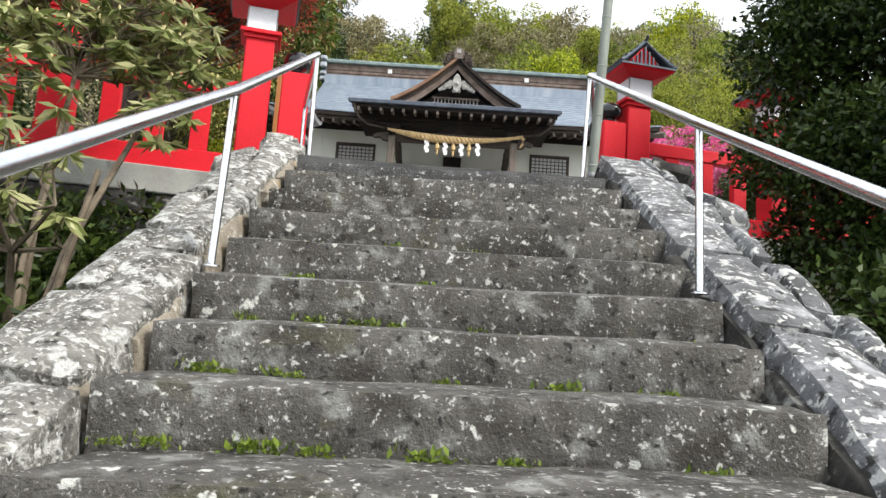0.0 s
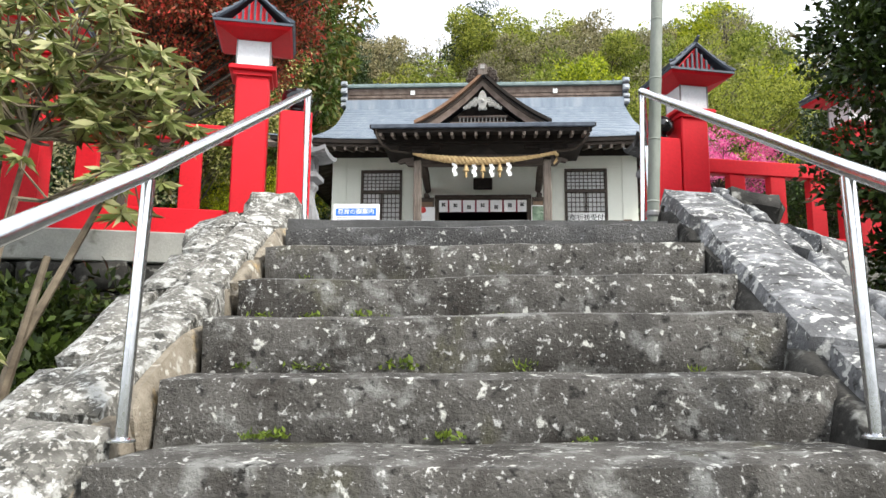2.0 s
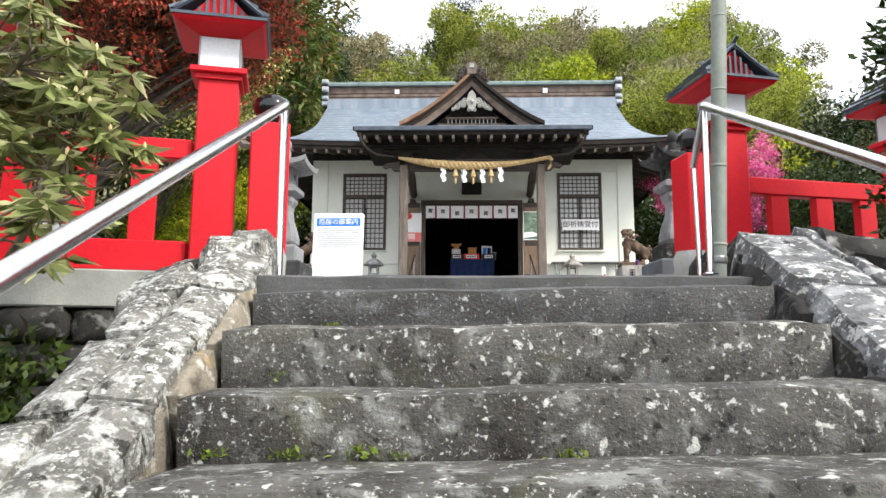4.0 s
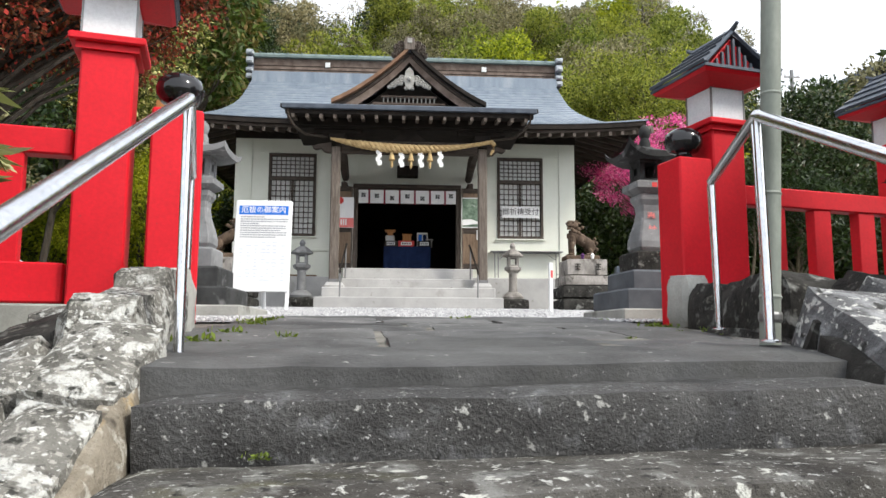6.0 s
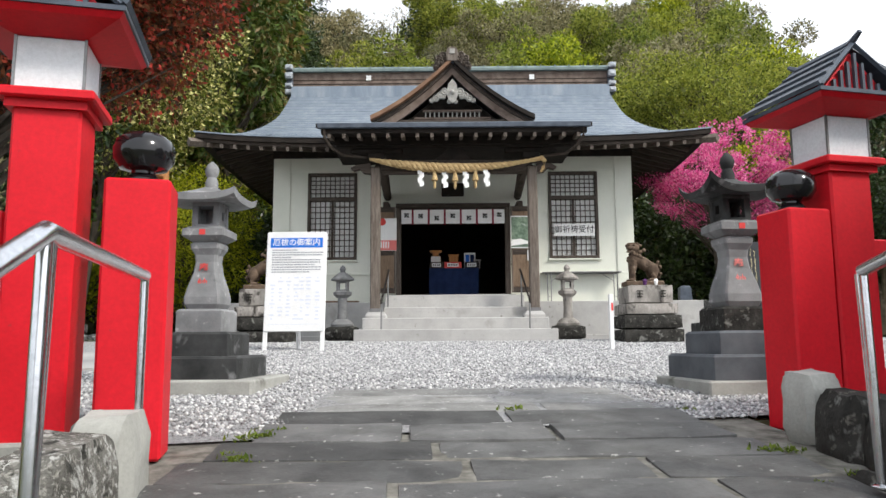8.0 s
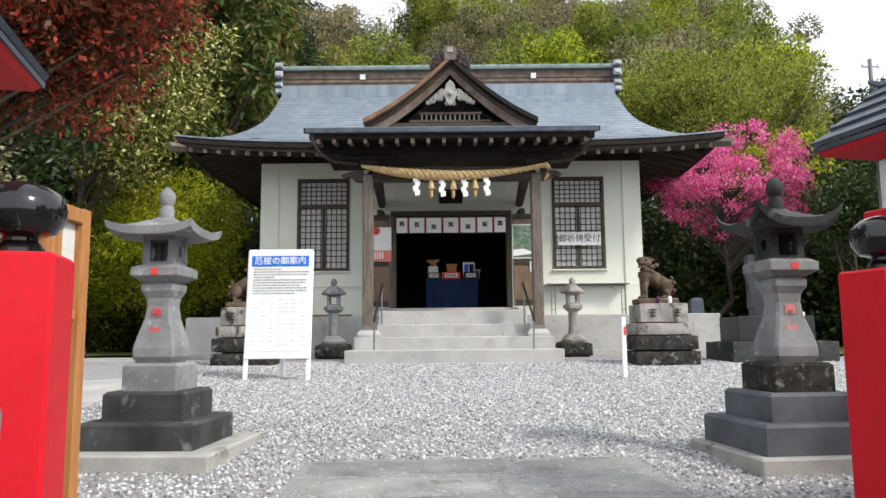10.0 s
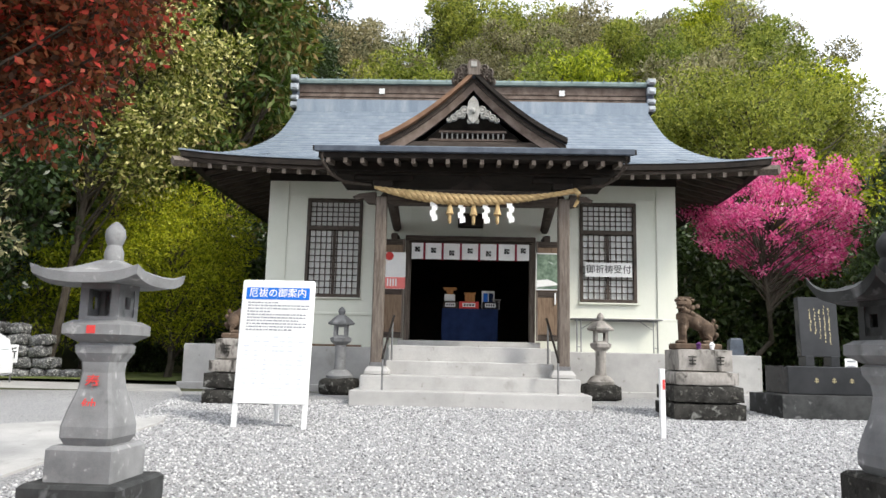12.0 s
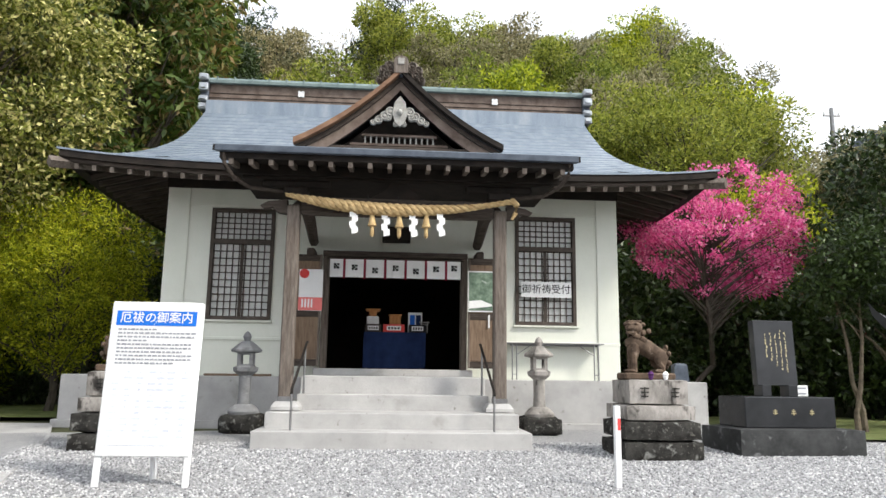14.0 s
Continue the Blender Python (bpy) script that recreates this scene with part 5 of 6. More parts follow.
for x, w, mat, lab, lm, what in ((-0.42, 0.32, "wood_x", "pale", "paper", "grey wooden"), (-0.02, 0.42, "red_print", "pale", "paper", "orange-red"), (0.44, 0.34, "ink", "white", "paper", "black")):
    b = thing("fortune_box", at_hall(0.02 + x, 0.78, 1.735), "%s fortune-slip box with a paper label on the table" % what, "box", "boxes on the table")
    part("body", Shape().box((0, 0, 0.075), (w, 0.2, 0.15), chamfer=0.006), mat, b)
    part("label", Shape().box((0, -0.103, 0.075), (w * 0.66, 0.004, 0.085)), "paper", b)
    for k in range(4):
        part("print_bar", Shape().box((-w * 0.22 + w * 0.145 * k, -0.107, 0.075), (w * 0.09, 0.002, 0.045)), "ink", b)
b = thing("votive_stand", at_hall(-0.42, 0.98, 1.735), "wooden tray stand over wrapped white packets", "stand")
part("packets", Shape().box((0, 0, 0.22), (0.24, 0.15, 0.20), chamfer=0.02), "paper", b)
part("foot", Shape().box((0, 0, 0.06), (0.26, 0.16, 0.12), chamfer=0.01), "door_wood", b)
part("stem", Shape().box((0, 0, 0.37), (0.12, 0.1, 0.10), taper=1.4), "new_wood", b)
part("tray", Shape().box((0, 0, 0.44), (0.26, 0.16, 0.05), taper=1.15), "new_wood", b)
b = thing("wooden_box", at_hall(0.02, 0.98, 1.735), "plain orange wooden box with a lid", "box")
part("body", Shape().box((0, 0, 0.17), (0.22, 0.16, 0.34), chamfer=0.006), "new_wood", b)
part("lid", Shape().box((0, 0, 0.35), (0.26, 0.2, 0.025), chamfer=0.006), "new_wood", b)
b = thing("picture_frame", at_hall(0.42, 1.0, 1.735), "blue-grey framed certificate standing on the table", "frame")
part("frame", Shape().box((0, 0, 0.21), (0.28, 0.02, 0.40), chamfer=0.004), "frosted", b)
part("panel", Shape().box((-0.055, -0.012, 0.21), (0.10, 0.004, 0.30)), "blue", b)
part("panel", Shape().box((0.065, -0.012, 0.21), (0.10, 0.004, 0.30)), "navy", b)
b = thing("miniature_gate", at_hall(0.60, 0.86, 1.735), "small pale wooden shrine gate model", "model")
for s in (-1, 1):
    part("pillar", Shape().box((s * 0.06, 0, 0.1), (0.02, 0.02, 0.2)), "carving", b)
part("lintel", Shape().box((0, 0, 0.21), (0.2, 0.03, 0.025)), "carving", b)
part("tie_beam", Shape().box((0, 0, 0.16), (0.15, 0.015, 0.018)), "carving", b)


# ---------------------------------------------------------------- stone lanterns
def bowed_roof(w, z, h, lift, thick, n=6):
    """A square lantern roof with curved slopes and lifted corners."""
    sh = Shape()
    us = [-1 + 2 * i / (2 * n) for i in range(2 * n + 1)]

    def top(u, v):
        r = max(abs(u), abs(v))
        corner = (abs(u) * abs(v)) ** 3
        return (u * w, v * w, z + thick + h * (1 - r) ** 1.5 + lift * corner)

    def under(u, v):
        r = max(abs(u), abs(v))
        return (u * w * 0.97, v * w * 0.97, z + (0.35 * thick) * (1 - r) + lift * (abs(u) * abs(v)) ** 3)

    sh.grid(top, us, us)
    sh.grid(under, us, us)
    rim = [(u, -1) for u in us] + [(1, v) for v in us[1:]] + [(u, 1) for u in reversed(us[:-1])] + [(-1, v) for v in reversed(us[1:-1])]
    sh.rings([[under(*p) for p in rim], [top(*p) for p in rim]], caps=False)
    return sh


def square_profile(prof, chamfer=0.012):
    """A stack of square sections (half width, height), corners cut."""
    sh = Shape()
    return sh.rings([[(x, y, z) for x, y in ((-w + chamfer, -w), (w - chamfer, -w), (w, -w + chamfer), (w, w - chamfer), (w - chamfer, w), (-w + chamfer, w), (-w, w - chamfer), (-w, -w + chamfer))] for w, z in prof])


def tall_lantern(x, y, turn, label, tiers, mats, shaft, light, roof_w, lift, red, old):
    z0 = yard_z(y) - 0.01 + (0.05 if old else 0)
    t = thing("stone_lantern", pose(x, y, z0, 0, 0, turn), label, "stone lantern", "pair of tall stone lanterns")
    z = 0.10 if not old else 0.05
    part("apron", Shape().box((0, 0, z - 0.08), (0.98 if old else 1.14, 0.98 if old else 1.14, 0.16), chamfer=0.012), "old_concrete", t)
    for (w, h), m in zip(tiers, mats):
        part("base_tier", square_profile([(w / 2, z), (w / 2, z + h - 0.02), (w / 2 - 0.02, z + h)], 0.006), m, t)
        z += h
    part("shaft", square_profile([(shaft * q, z + 0.85 * u) for q, u in ((0.86, 0), (1, 0.05), (1, 0.12), (0.88, 0.22), (0.66, 0.36), (0.58, 0.47), (0.62, 0.54), (0.80, 0.60), (0.82, 0.65), (0.70, 0.67))], 0.016), light, t, smooth=False)
    for k, ch in enumerate("奉納"):
        part("lettering", lettering(ch, 0.09, "red_print" if not old else "pink_print"), None, t, "red carved character", at=pose(-0.005, -shaft * (0.655 if k == 0 else 0.80) - 0.004, z + (0.34 if k == 0 else 0.21), -4 if k == 0 else -8, 0, 0))
    z += 0.57
    part("platform", square_profile([(shaft * 0.75, z), (shaft * 1.17, z + 0.045), (shaft * 1.17, z + 0.10), (shaft * 0.9, z + 0.125)], 0.01), light, t)
    part("red_seal", Shape().box((0.0, -shaft * 1.175, z + 0.072), (0.05, 0.006, 0.045)), "red_print", t, "red painted mark")
    z += 0.125
    b = shaft * 0.76
    box = part("fire_box", Shape().box((0, 0, z + 0.012), (2 * b, 2 * b, 0.024)), light if not old else "granite_dark", t)
    part("fire_box_lid", Shape().box((0, 0, z + 0.195), (2 * b, 2 * b, 0.03)), light if not old else "granite_dark", box)
    for sx in (-1, 1):
        for sy in (-1, 1):
            part("corner_pillar", Shape().box((sx * (b - 0.025), sy * (b - 0.025), z + 0.102), (0.05, 0.05, 0.158)), light if not old else "granite_dark", box)
    for sx in (-1, 1):
        part("side_panel", Shape().box((sx * (b - 0.012), 0, z + 0.045), (0.012, 2 * b - 0.1, 0.045)).box((sx * (b - 0.012), 0, z + 0.16), (0.012, 2 * b - 0.1, 0.04)).box((sx * (b - 0.012), b * 0.55, z + 0.102), (0.012, b * 0.55, 0.155)).box((sx * (b - 0.012), -b * 0.55, z + 0.102), (0.012, b * 0.55, 0.155)), light if not old else "granite_dark", box)
    part("back_panel", Shape().box((0, b - 0.012, z + 0.102), (2 * b - 0.1, 0.015, 0.155)), light if not old else "granite_dark", box)
    z += 0.21
    part("roof", bowed_roof(roof_w, z - 0.01, 0.13, lift, 0.055), light if not old else "granite_dark", t, smooth=True)
    z += 0.135
    part("finial", Shape().lathe([(0.055, z), (0.055, z + 0.06), (0.04, z + 0.10), (0.052, z + 0.125), (0.06, z + 0.16), (0.053, z + 0.195), (0.028, z + 0.228), (0.006, z + 0.245)], 20), light if not old else "granite_dark", t, smooth=True)
    return t


tall_lantern(-2.10, 9.93, -5, "grey granite lantern with red carved characters, stepped base", [(0.80, 0.18), (0.56, 0.195), (0.385, 0.19)], ["granite_dark", "granite_dark", "granite"], 0.152, "granite", 0.31, 0.05, True, False)
tall_lantern(2.25, 9.47, 4, "weathered stone lantern with upswept roof on cut granite base", [(0.82, 0.19), (0.60, 0.18), (0.42, 0.19)], ["granite_blue", "granite_blue", "mossy"], 0.152, "granite", 0.30, 0.11, True, True)


def small_lantern(x, y, label, mat):
    t = thing("small_lantern", pose(x, y, 3.545, 0, 0, -2.5), label, "stone lantern", "pair of small stone lanterns")
    part("foot", rough_block((0.68, 0.6, 0.30), (6, 6, 4), 0.02, x, "mossy", "foot", 0.04), None, t, at=pose(0, 0, 0.14))
    part("base", Shape().lathe([(0.24, 0.28), (0.25, 0.33), (0.19, 0.40), (0.13, 0.44)], 14), mat, t, smooth=True)
    part("column", Shape().lathe([(0.105, 0.43), (0.095, 0.62), (0.10, 0.90)], 16), mat, t, smooth=True)
    part("platform", Shape().lathe([(0.10, 0.88), (0.19, 0.95), (0.20, 1.01), (0.14, 1.04)], 6), mat, t)
    box = part("fire_box", Shape().box((0, 0, 1.05), (0.24, 0.24, 0.03)), mat, t)
    part("fire_box_lid", Shape().box((0, 0, 1.23), (0.24, 0.24, 0.03)), mat, box)
    for sx in (-1, 1):
        for sy in (-1, 1):
            part("corner_pillar", Shape().box((sx * 0.095, sy * 0.095, 1.14), (0.05, 0.05, 0.15)), mat, box)
    part("roof", Shape().lathe([(0.14, 1.24), (0.24, 1.26), (0.25, 1.29), (0.15, 1.38), (0.08, 1.43)], 6), mat, t)
    part("finial", Shape().lathe([(0.05, 1.42), (0.05, 1.45), (0.07, 1.50), (0.05, 1.55), (0.005, 1.59)], 12), mat, t, smooth=True)


small_lantern(-1.86, 19.15, "small grey stone lantern on a dark rough foot", "granite")
small_lantern(2.92, 19.05, "small worn stone lantern with mossy roof and foot", "old_stone")


# ---------------------------------------------------------------- guardian lions
def ball(sh, c, r, m=None, n=10):
    """An ellipsoid about c."""
    prof = [[(c[0] + r[0] * math.sin(math.pi * i / n) * math.cos(2 * math.pi * j / 12), c[1] + r[1] * math.sin(math.pi * i / n) * math.sin(2 * math.pi * j / 12), c[2] - r[2] * math.cos(math.pi * i / n)) for j in range(12)] for i in range(1, n)]
    return sh.rings(prof, m)


def guardian(x, y, rz, flip, label, plinth_label):
    p = thing("statue_plinth", pose(x, y, yard_z(y) - 0.035, 0, 0, rz), plinth_label, "plinth", "guardian plinths")
    part("course", rough_block((1.06, 1.0, 0.25), (8, 8, 3), 0.014, x, "mossy", "course", 0.03), None, p, at=pose(0, 0, 0.12))
    part("course", rough_block((1.03, 0.97, 0.25), (8, 8, 3), 0.014, x + 2, "mossy", "course", 0.03), None, p, at=pose(0, 0, 0.37))
    part("course", rough_block((0.92, 0.86, 0.20), (8, 8, 3), 0.012, x + 4, "old_stone", "course", 0.02), None, p, at=pose(0, 0, 0.59))
    part("block", rough_block((0.80, 0.74, 0.32), (8, 8, 3), 0.012, x + 6, "old_stone", "block", 0.02), None, p, at=pose(0, 0, 0.85))
    for s in (-1, 1):
        part("carved_sign", Shape().box((s * 0.20, -0.39, 0.85), (0.10, 0.01, 0.02)).box((s * 0.20, -0.39, 0.90), (0.12, 0.01, 0.018)).box((s * 0.20, -0.39, 0.80), (0.09, 0.01, 0.018)).box((s * 0.20, -0.39, 0.85), (0.016, 0.01, 0.13)), "mossy", p)
    sh = Shape()
    sh.box((0, 0.02, 0.05), (0.74, 0.42, 0.10), chamfer=0.02)
    sh.rings([[(cx + r * math.cos(2 * math.pi * j / 12) * 0.9, r * 0.8 * math.sin(2 * math.pi * j / 12), cz + r * 0.45 * math.cos(2 * math.pi * j / 12)) for j in range(12)] for cx, cz, r in ((-0.21, 0.62, 0.10), (-0.17, 0.56, 0.15), (-0.08, 0.50, 0.165), (0.05, 0.43, 0.145), (0.17, 0.36, 0.14), (0.26, 0.30, 0.09))])
    ball(sh, (-0.19, -0.02, 0.44), (0.09, 0.12, 0.17))
    ball(sh, (-0.18, -0.05, 0.75), (0.125, 0.125, 0.095))
    sh.box((-0.25, -0.13, 0.745), (0.15, 0.12, 0.06), chamfer=0.02)
    sh.box((-0.25, -0.11, 0.675), (0.13, 0.10, 0.035), chamfer=0.012)
    sh.box((-0.18, -0.02, 0.835), (0.20, 0.17, 0.04), chamfer=0.015)
    for s in (-1, 1):
        ball(sh, (-0.16 + 0.12 * s, -0.01, 0.80), (0.045, 0.05, 0.035), n=6)
        ball(sh, (-0.24 + 0.05 * s, -0.17, 0.80), (0.028, 0.03, 0.022), n=6)
        sh.tube([(-0.19, s * 0.085, 0.50), (-0.205, s * 0.09, 0.30), (-0.20, s * 0.09, 0.11)], [0.068, 0.045, 0.042], 8)
        ball(sh, (-0.23, s * 0.09, 0.125), (0.07, 0.05, 0.035), n=6)
        ball(sh, (0.19, s * 0.10, 0.30), (0.10, 0.06, 0.13), n=8)
        sh.tube([(0.15, s * 0.12, 0.24), (0.21, s * 0.12, 0.18), (0.20, s * 0.12, 0.11)], [0.05, 0.042, 0.04], 8)
        ball(sh, (0.17, s * 0.12, 0.125), (0.085, 0.045, 0.035), n=6)
        for k in range(8):
            ball(sh, (-0.13 + 0.085 * math.cos(k * 1.3) + 0.03 * (k % 3), s * (0.10 + 0.015 * (k % 2)), 0.56 + 0.028 * k), (0.042, 0.03, 0.04), n=6)
    for k in range(7):
        ball(sh, (0.31 + 0.025 * math.sin(k * 2.1), 0.035 * math.cos(k * 2.3), 0.20 + 0.045 * k), (0.05 - 0.003 * k, 0.05, 0.045), n=6)
    me = sh.mesh("guardian_lion", "lion", True)
    if flip:
        me.transform(Matrix.Diagonal((-1, 1, 1, 1)))
        me.flip_normals()
    me.transform(Matrix.Diagonal((0.92, 0.92, 0.92, 1)))
    solid("guardian_lion", me, "lion", pose(x - 0.03, y, yard_z(y) + 0.97, 0, 0, rz), label, "statue", "guardian statues")


guardian(3.79, 16.55, -2, False, "brown weathered stone guardian lion seated on plinth", "streaked old stone plinth under the guardian lion")
guardian(-3.10, 17.25, -2, True, "dark weathered stone guardian lion seated on plinth", "streaked old stone plinth behind the notice board")
for x, y, mat in ((3.70, 16.25, "purple"), (3.89, 16.23, "paper")):
    t = thing("offering_cup", pose(x, y, 4.462), "small %s by the lion's paws" % ("dark purple flower bunch" if mat == "purple" else "white offering cup"), "offering")
    part("cup", Shape().lathe([(0.022, 0), (0.034, 0.04), (0.03, 0.05)], 12), mat, t, smooth=True)
    part("top", Shape().lathe([(0.03, 0.045), (0.042, 0.07), (0.022, 0.10), (0.004, 0.11)], 10), mat, t, smooth=True)

# ---------------------------------------------------------------- black granite monument
t = thing("monument", pose(5.86, 16.95, 3.46, 0, 0, 1), "black granite monument with gilt inscription on stepped base", "monument")
part("lower_base", rough_block((1.82, 1.10, 0.38), (12, 8, 4), 0.008, 3, "granite_dark", "lower_base", 0.015), None, t, at=pose(0, 0, 0.18))
part("upper_base", Shape().box((-0.02, 0.05, 0.58), (1.34, 0.72, 0.42), chamfer=0.012), "black_granite", t)
for s in (-1, 1):
    part("foot", Shape().box((0.02 + s * 0.20, 0.08, 0.87), (0.14, 0.22, 0.16), chamfer=0.006), "black_granite", t)
slab = part("slab", Shape().box((0, 0, 0.46), (0.62, 0.13, 0.93), chamfer=0.006), "black_granite", t, "polished black inscribed slab", at=pose(0.02, 0.08, 0.94, -3, 0, 0))
rr = random.Random(9)
for k in range(5):
    x = 0.17 - 0.075 * k
    z = 0.80 - rr.uniform(0, 0.12)
    while z > 0.18 + 0.05 * k:
        h = rr.uniform(0.02, 0.04)
        part("gilt_mark", Shape().box((x + rr.uniform(-0.008, 0.008), -0.067, z), (rr.uniform(0.008, 0.02), 0.004, h)), "gold", slab)
        z -= h + rr.uniform(0.008, 0.02)
for x in (-0.25, 0.02, 0.29):
    part("gilt_character", Shape().box((x, -0.314, 0.60), (0.055, 0.006, 0.012)).box((x, -0.314, 0.57), (0.07, 0.006, 0.012)).box((x, -0.314, 0.585), (0.012, 0.006, 0.08)), "gold", t)
t = thing("notice_stake", pose(7.45, 18.9, 3.62, 0, 0, 5), "small white notice on a stake under the trees", "sign")
part("stake", Shape().tube([(0, 0, 0), (0, 0, 0.5)], 0.015, 6), "metal_grey", t)
part("plate", Shape().box((0, -0.02, 0.62), (0.24, 0.012, 0.30)), "white", t)
for k in range(3):
    part("print_bar", Shape().box((0, -0.03, 0.72 - 0.09 * k), (0.16, 0.003, 0.03)), "faint", t)
t = thing("notice_stake", pose(6.55, 21.5, 4.1, 0, 0, 0), "tiny dark arrow sign at the wood's edge", "sign")
part("plate", Shape().box((0, 0, 0.3), (0.30, 0.012, 0.12)), "ink", t)
part("stake", Shape().tube([(0, 0.01, -0.6), (0, 0.01, 0.3)], 0.012, 6), "metal_grey", t)
part("print_bar", Shape().box((0.03, -0.009, 0.3), (0.16, 0.003, 0.05)), "white", t)

# ---------------------------------------------------------------- yard furniture
t = thing("marker_stake", pose(2.63, 14.60, 3.345), "thin white square stake with a red mark in the gravel", "stake")
part("stake", Shape().box((0, 0, 0.42), (0.062, 0.062, 0.86), chamfer=0.005), "white", t)
part("red_mark", Shape().box((0.012, -0.033, 0.66), (0.03, 0.004, 0.12)), "red_print", t, "red painted mark")

t = thing("notice_board", pose(-2.15, 14.66, 3.36, 0, 0, -3), "white notice board with blue heading standing in gravel", "notice board")
board = part("board", Shape().box((0, 0, 1.07), (0.90, 0.03, 1.53), chamfer=0.006), "white", t, at=pose(0, 0, 0, -5.5, 0, 0))
for s in (-1, 1):
    part("leg", Shape().box((s * 0.43, 0, 0.905), (0.06, 0.04, 1.83), chamfer=0.004), "white", t, at=pose(0, 0.022, 0, -5.5, 0, 0))
part("prop", Shape().tube([(0.0, 0.42, 0.0), (0.0, 0.16, 1.3)], 0.035, 8), "white", t)
part("heading_band", Shape().box((0.0, -0.018, 1.665), (0.80, 0.003, 0.15)), "blue", board, "blue heading band")
part("lettering", lettering("厄祓の御案内", 0.122, "paper"), None, board, "white heading", at=pose(0, -0.0215, 1.665))
rr = random.Random(3)
for k in range(10):
    z = 1.55 - 0.038 * k
    x = -0.37
    stop = 0.37 if k % 3 else rr.uniform(-0.1, 0.37)
    while x < stop:
        w = rr.uniform(0.018, 0.05)
        part("print_bar", Shape().box((x + w / 2, -0.018, z), (w, 0.002, 0.017)), "faint", board)
        x += w + rr.uniform(0.006, 0.014)
for k in range(12):
    z = 1.12 - 0.057 * k
    for x in (-0.34, -0.22, -0.10, 0.02, 0.10, 0.20, 0.34):
        if rr.random() < 0.72:
            part("print_bar", Shape().box((x, -0.018, z), (rr.uniform(0.02, 0.09), 0.002, 0.022)), "pale_print", board)
part("print_rule", Shape().box((0, -0.018, 0.41), (0.78, 0.002, 0.006)), "pale_print", board)

# glazed wooden frame beside the red post
t = thing("display_frame", pose(-1.91, 7.97, 3.03, 0, 0, 88), "orange-stained wooden display frame with a glazed panel", "display frame")
for x in (-0.13, 0.13):
    part("leg", Shape().box((x, 0, 0.76), (0.075, 0.09, 1.54), chamfer=0.006), "new_wood", t)
for z in (1.49, 1.02):
    part("rail", Shape().box((0, 0, z), (0.19, 0.085 if z > 1.2 else 0.05, 0.07 if z > 1.2 else 0.045), chamfer=0.005), "new_wood", t)
part("pane", Shape().box((0, 0, 1.25), (0.19, 0.012, 0.41)), "frosted", t, "greyish glazed panel")
part("back_sheet", Shape().box((0, 0.02, 1.24), (0.15, 0.006, 0.34)), "paper", t)

# ---------------------------------------------------------------- parked van and small sign on the drive
t = thing("van", pose(-8.75, 17.2, 3.535, 0, 0, -4), "small white van parked on the concrete drive", "van")
outline = [(-1.65, 0.30), (-1.65, 1.55), (-1.55, 1.78), (0.55, 1.80), (0.80, 1.72), (1.28, 1.02), (1.58, 0.86), (1.66, 0.62), (1.66, 0.30)]
part("body", Shape().prism(outline, -0.70, 0.70), "car_white", t)
for s in (-1, 1):
    part("side_glass", Shape().prism([(-1.45, 1.08), (-1.45, 1.62), (0.50, 1.64), (0.68, 1.58), (1.05, 1.08)], s * 0.702 - 0.004, s * 0.702 + 0.004), "glass_dark", t)
    part("door_mirror", Shape().box((0.98, s * 0.80, 1.12), (0.12, 0.16, 0.2), chamfer=0.03), "car_white", t)
    part("headlight", Shape().box((1.58, s * 0.52, 0.74), (0.14, 0.26, 0.16), chamfer=0.03), "acryl", t)
    for x in (-1.05, 1.12):
        wheel = part("wheel", Shape().lathe([(0.20, -0.09), (0.27, -0.08), (0.28, 0), (0.27, 0.08), (0.20, 0.09)], 20, pose(x, s * 0.64, 0.28, 90, 0, 0)), "rubber", t, "black tyre", True)
        part("hub", Shape().lathe([(0.17, -0.095), (0.17, 0.095), (0.05, 0.10)], 14, pose(x, s * 0.64, 0.28, 90, 0, 0)), "metal_grey", wheel, smooth=True)
part("windscreen", Shape().add([(0.84, -0.60, 1.69), (0.84, 0.60, 1.69), (1.27, 0.62, 1.06), (1.27, -0.62, 1.06)], [(0, 1, 2, 3)]), "glass_dark", t, at=pose(0.012, 0, 0.012))
part("bumper", Shape().box((1.62, 0, 0.40), (0.16, 1.42, 0.24), chamfer=0.04), "car_white", t)
t = thing("yard_sign", pose(-8.8, 20.5, 3.50, 0, 0, 8), "small white lettered sign low beside the drive", "sign")
part("plate", Shape().box((0, 0, 0.62), (0.62, 0.02, 0.36), chamfer=0.004), "white", t)
part("lettering", lettering("所", 0.24, "ink"), None, t, "black character", at=pose(0.18, -0.013, 0.62))
part("print_bar", Shape().box((-0.12, -0.012, 0.62), (0.22, 0.003, 0.14)), "ink", t)
for s in (-1, 1):
    part("leg", Shape().box((s * 0.2, 0.02, 0.25), (0.03, 0.02, 0.6)), "metal_grey", t)
t = thing("stone_wall", pose(-10.6, 22.9, 3.5, 0, 0, -6), "low dry wall of rough grey field stones", "stone wall", kind="structure")
rr = random.Random(21)
for row in range(5):
    x = -3.6
    while x < 2.2 - 0.35 * row:
        w = rr.uniform(0.3, 0.6)
        part("wall_stone", rough_block((w - 0.02, 0.4, 0.27), (3, 3, 3), 0.04, row * 9 + x, "coping_r", "wall_stone", 0.05), None, t, at=pose(x + w / 2, rr.uniform(-0.05, 0.05), 0.13 + 0.26 * row, rr.uniform(-5, 5), rr.uniform(-6, 6), rr.uniform(-6, 6)))
        x += w

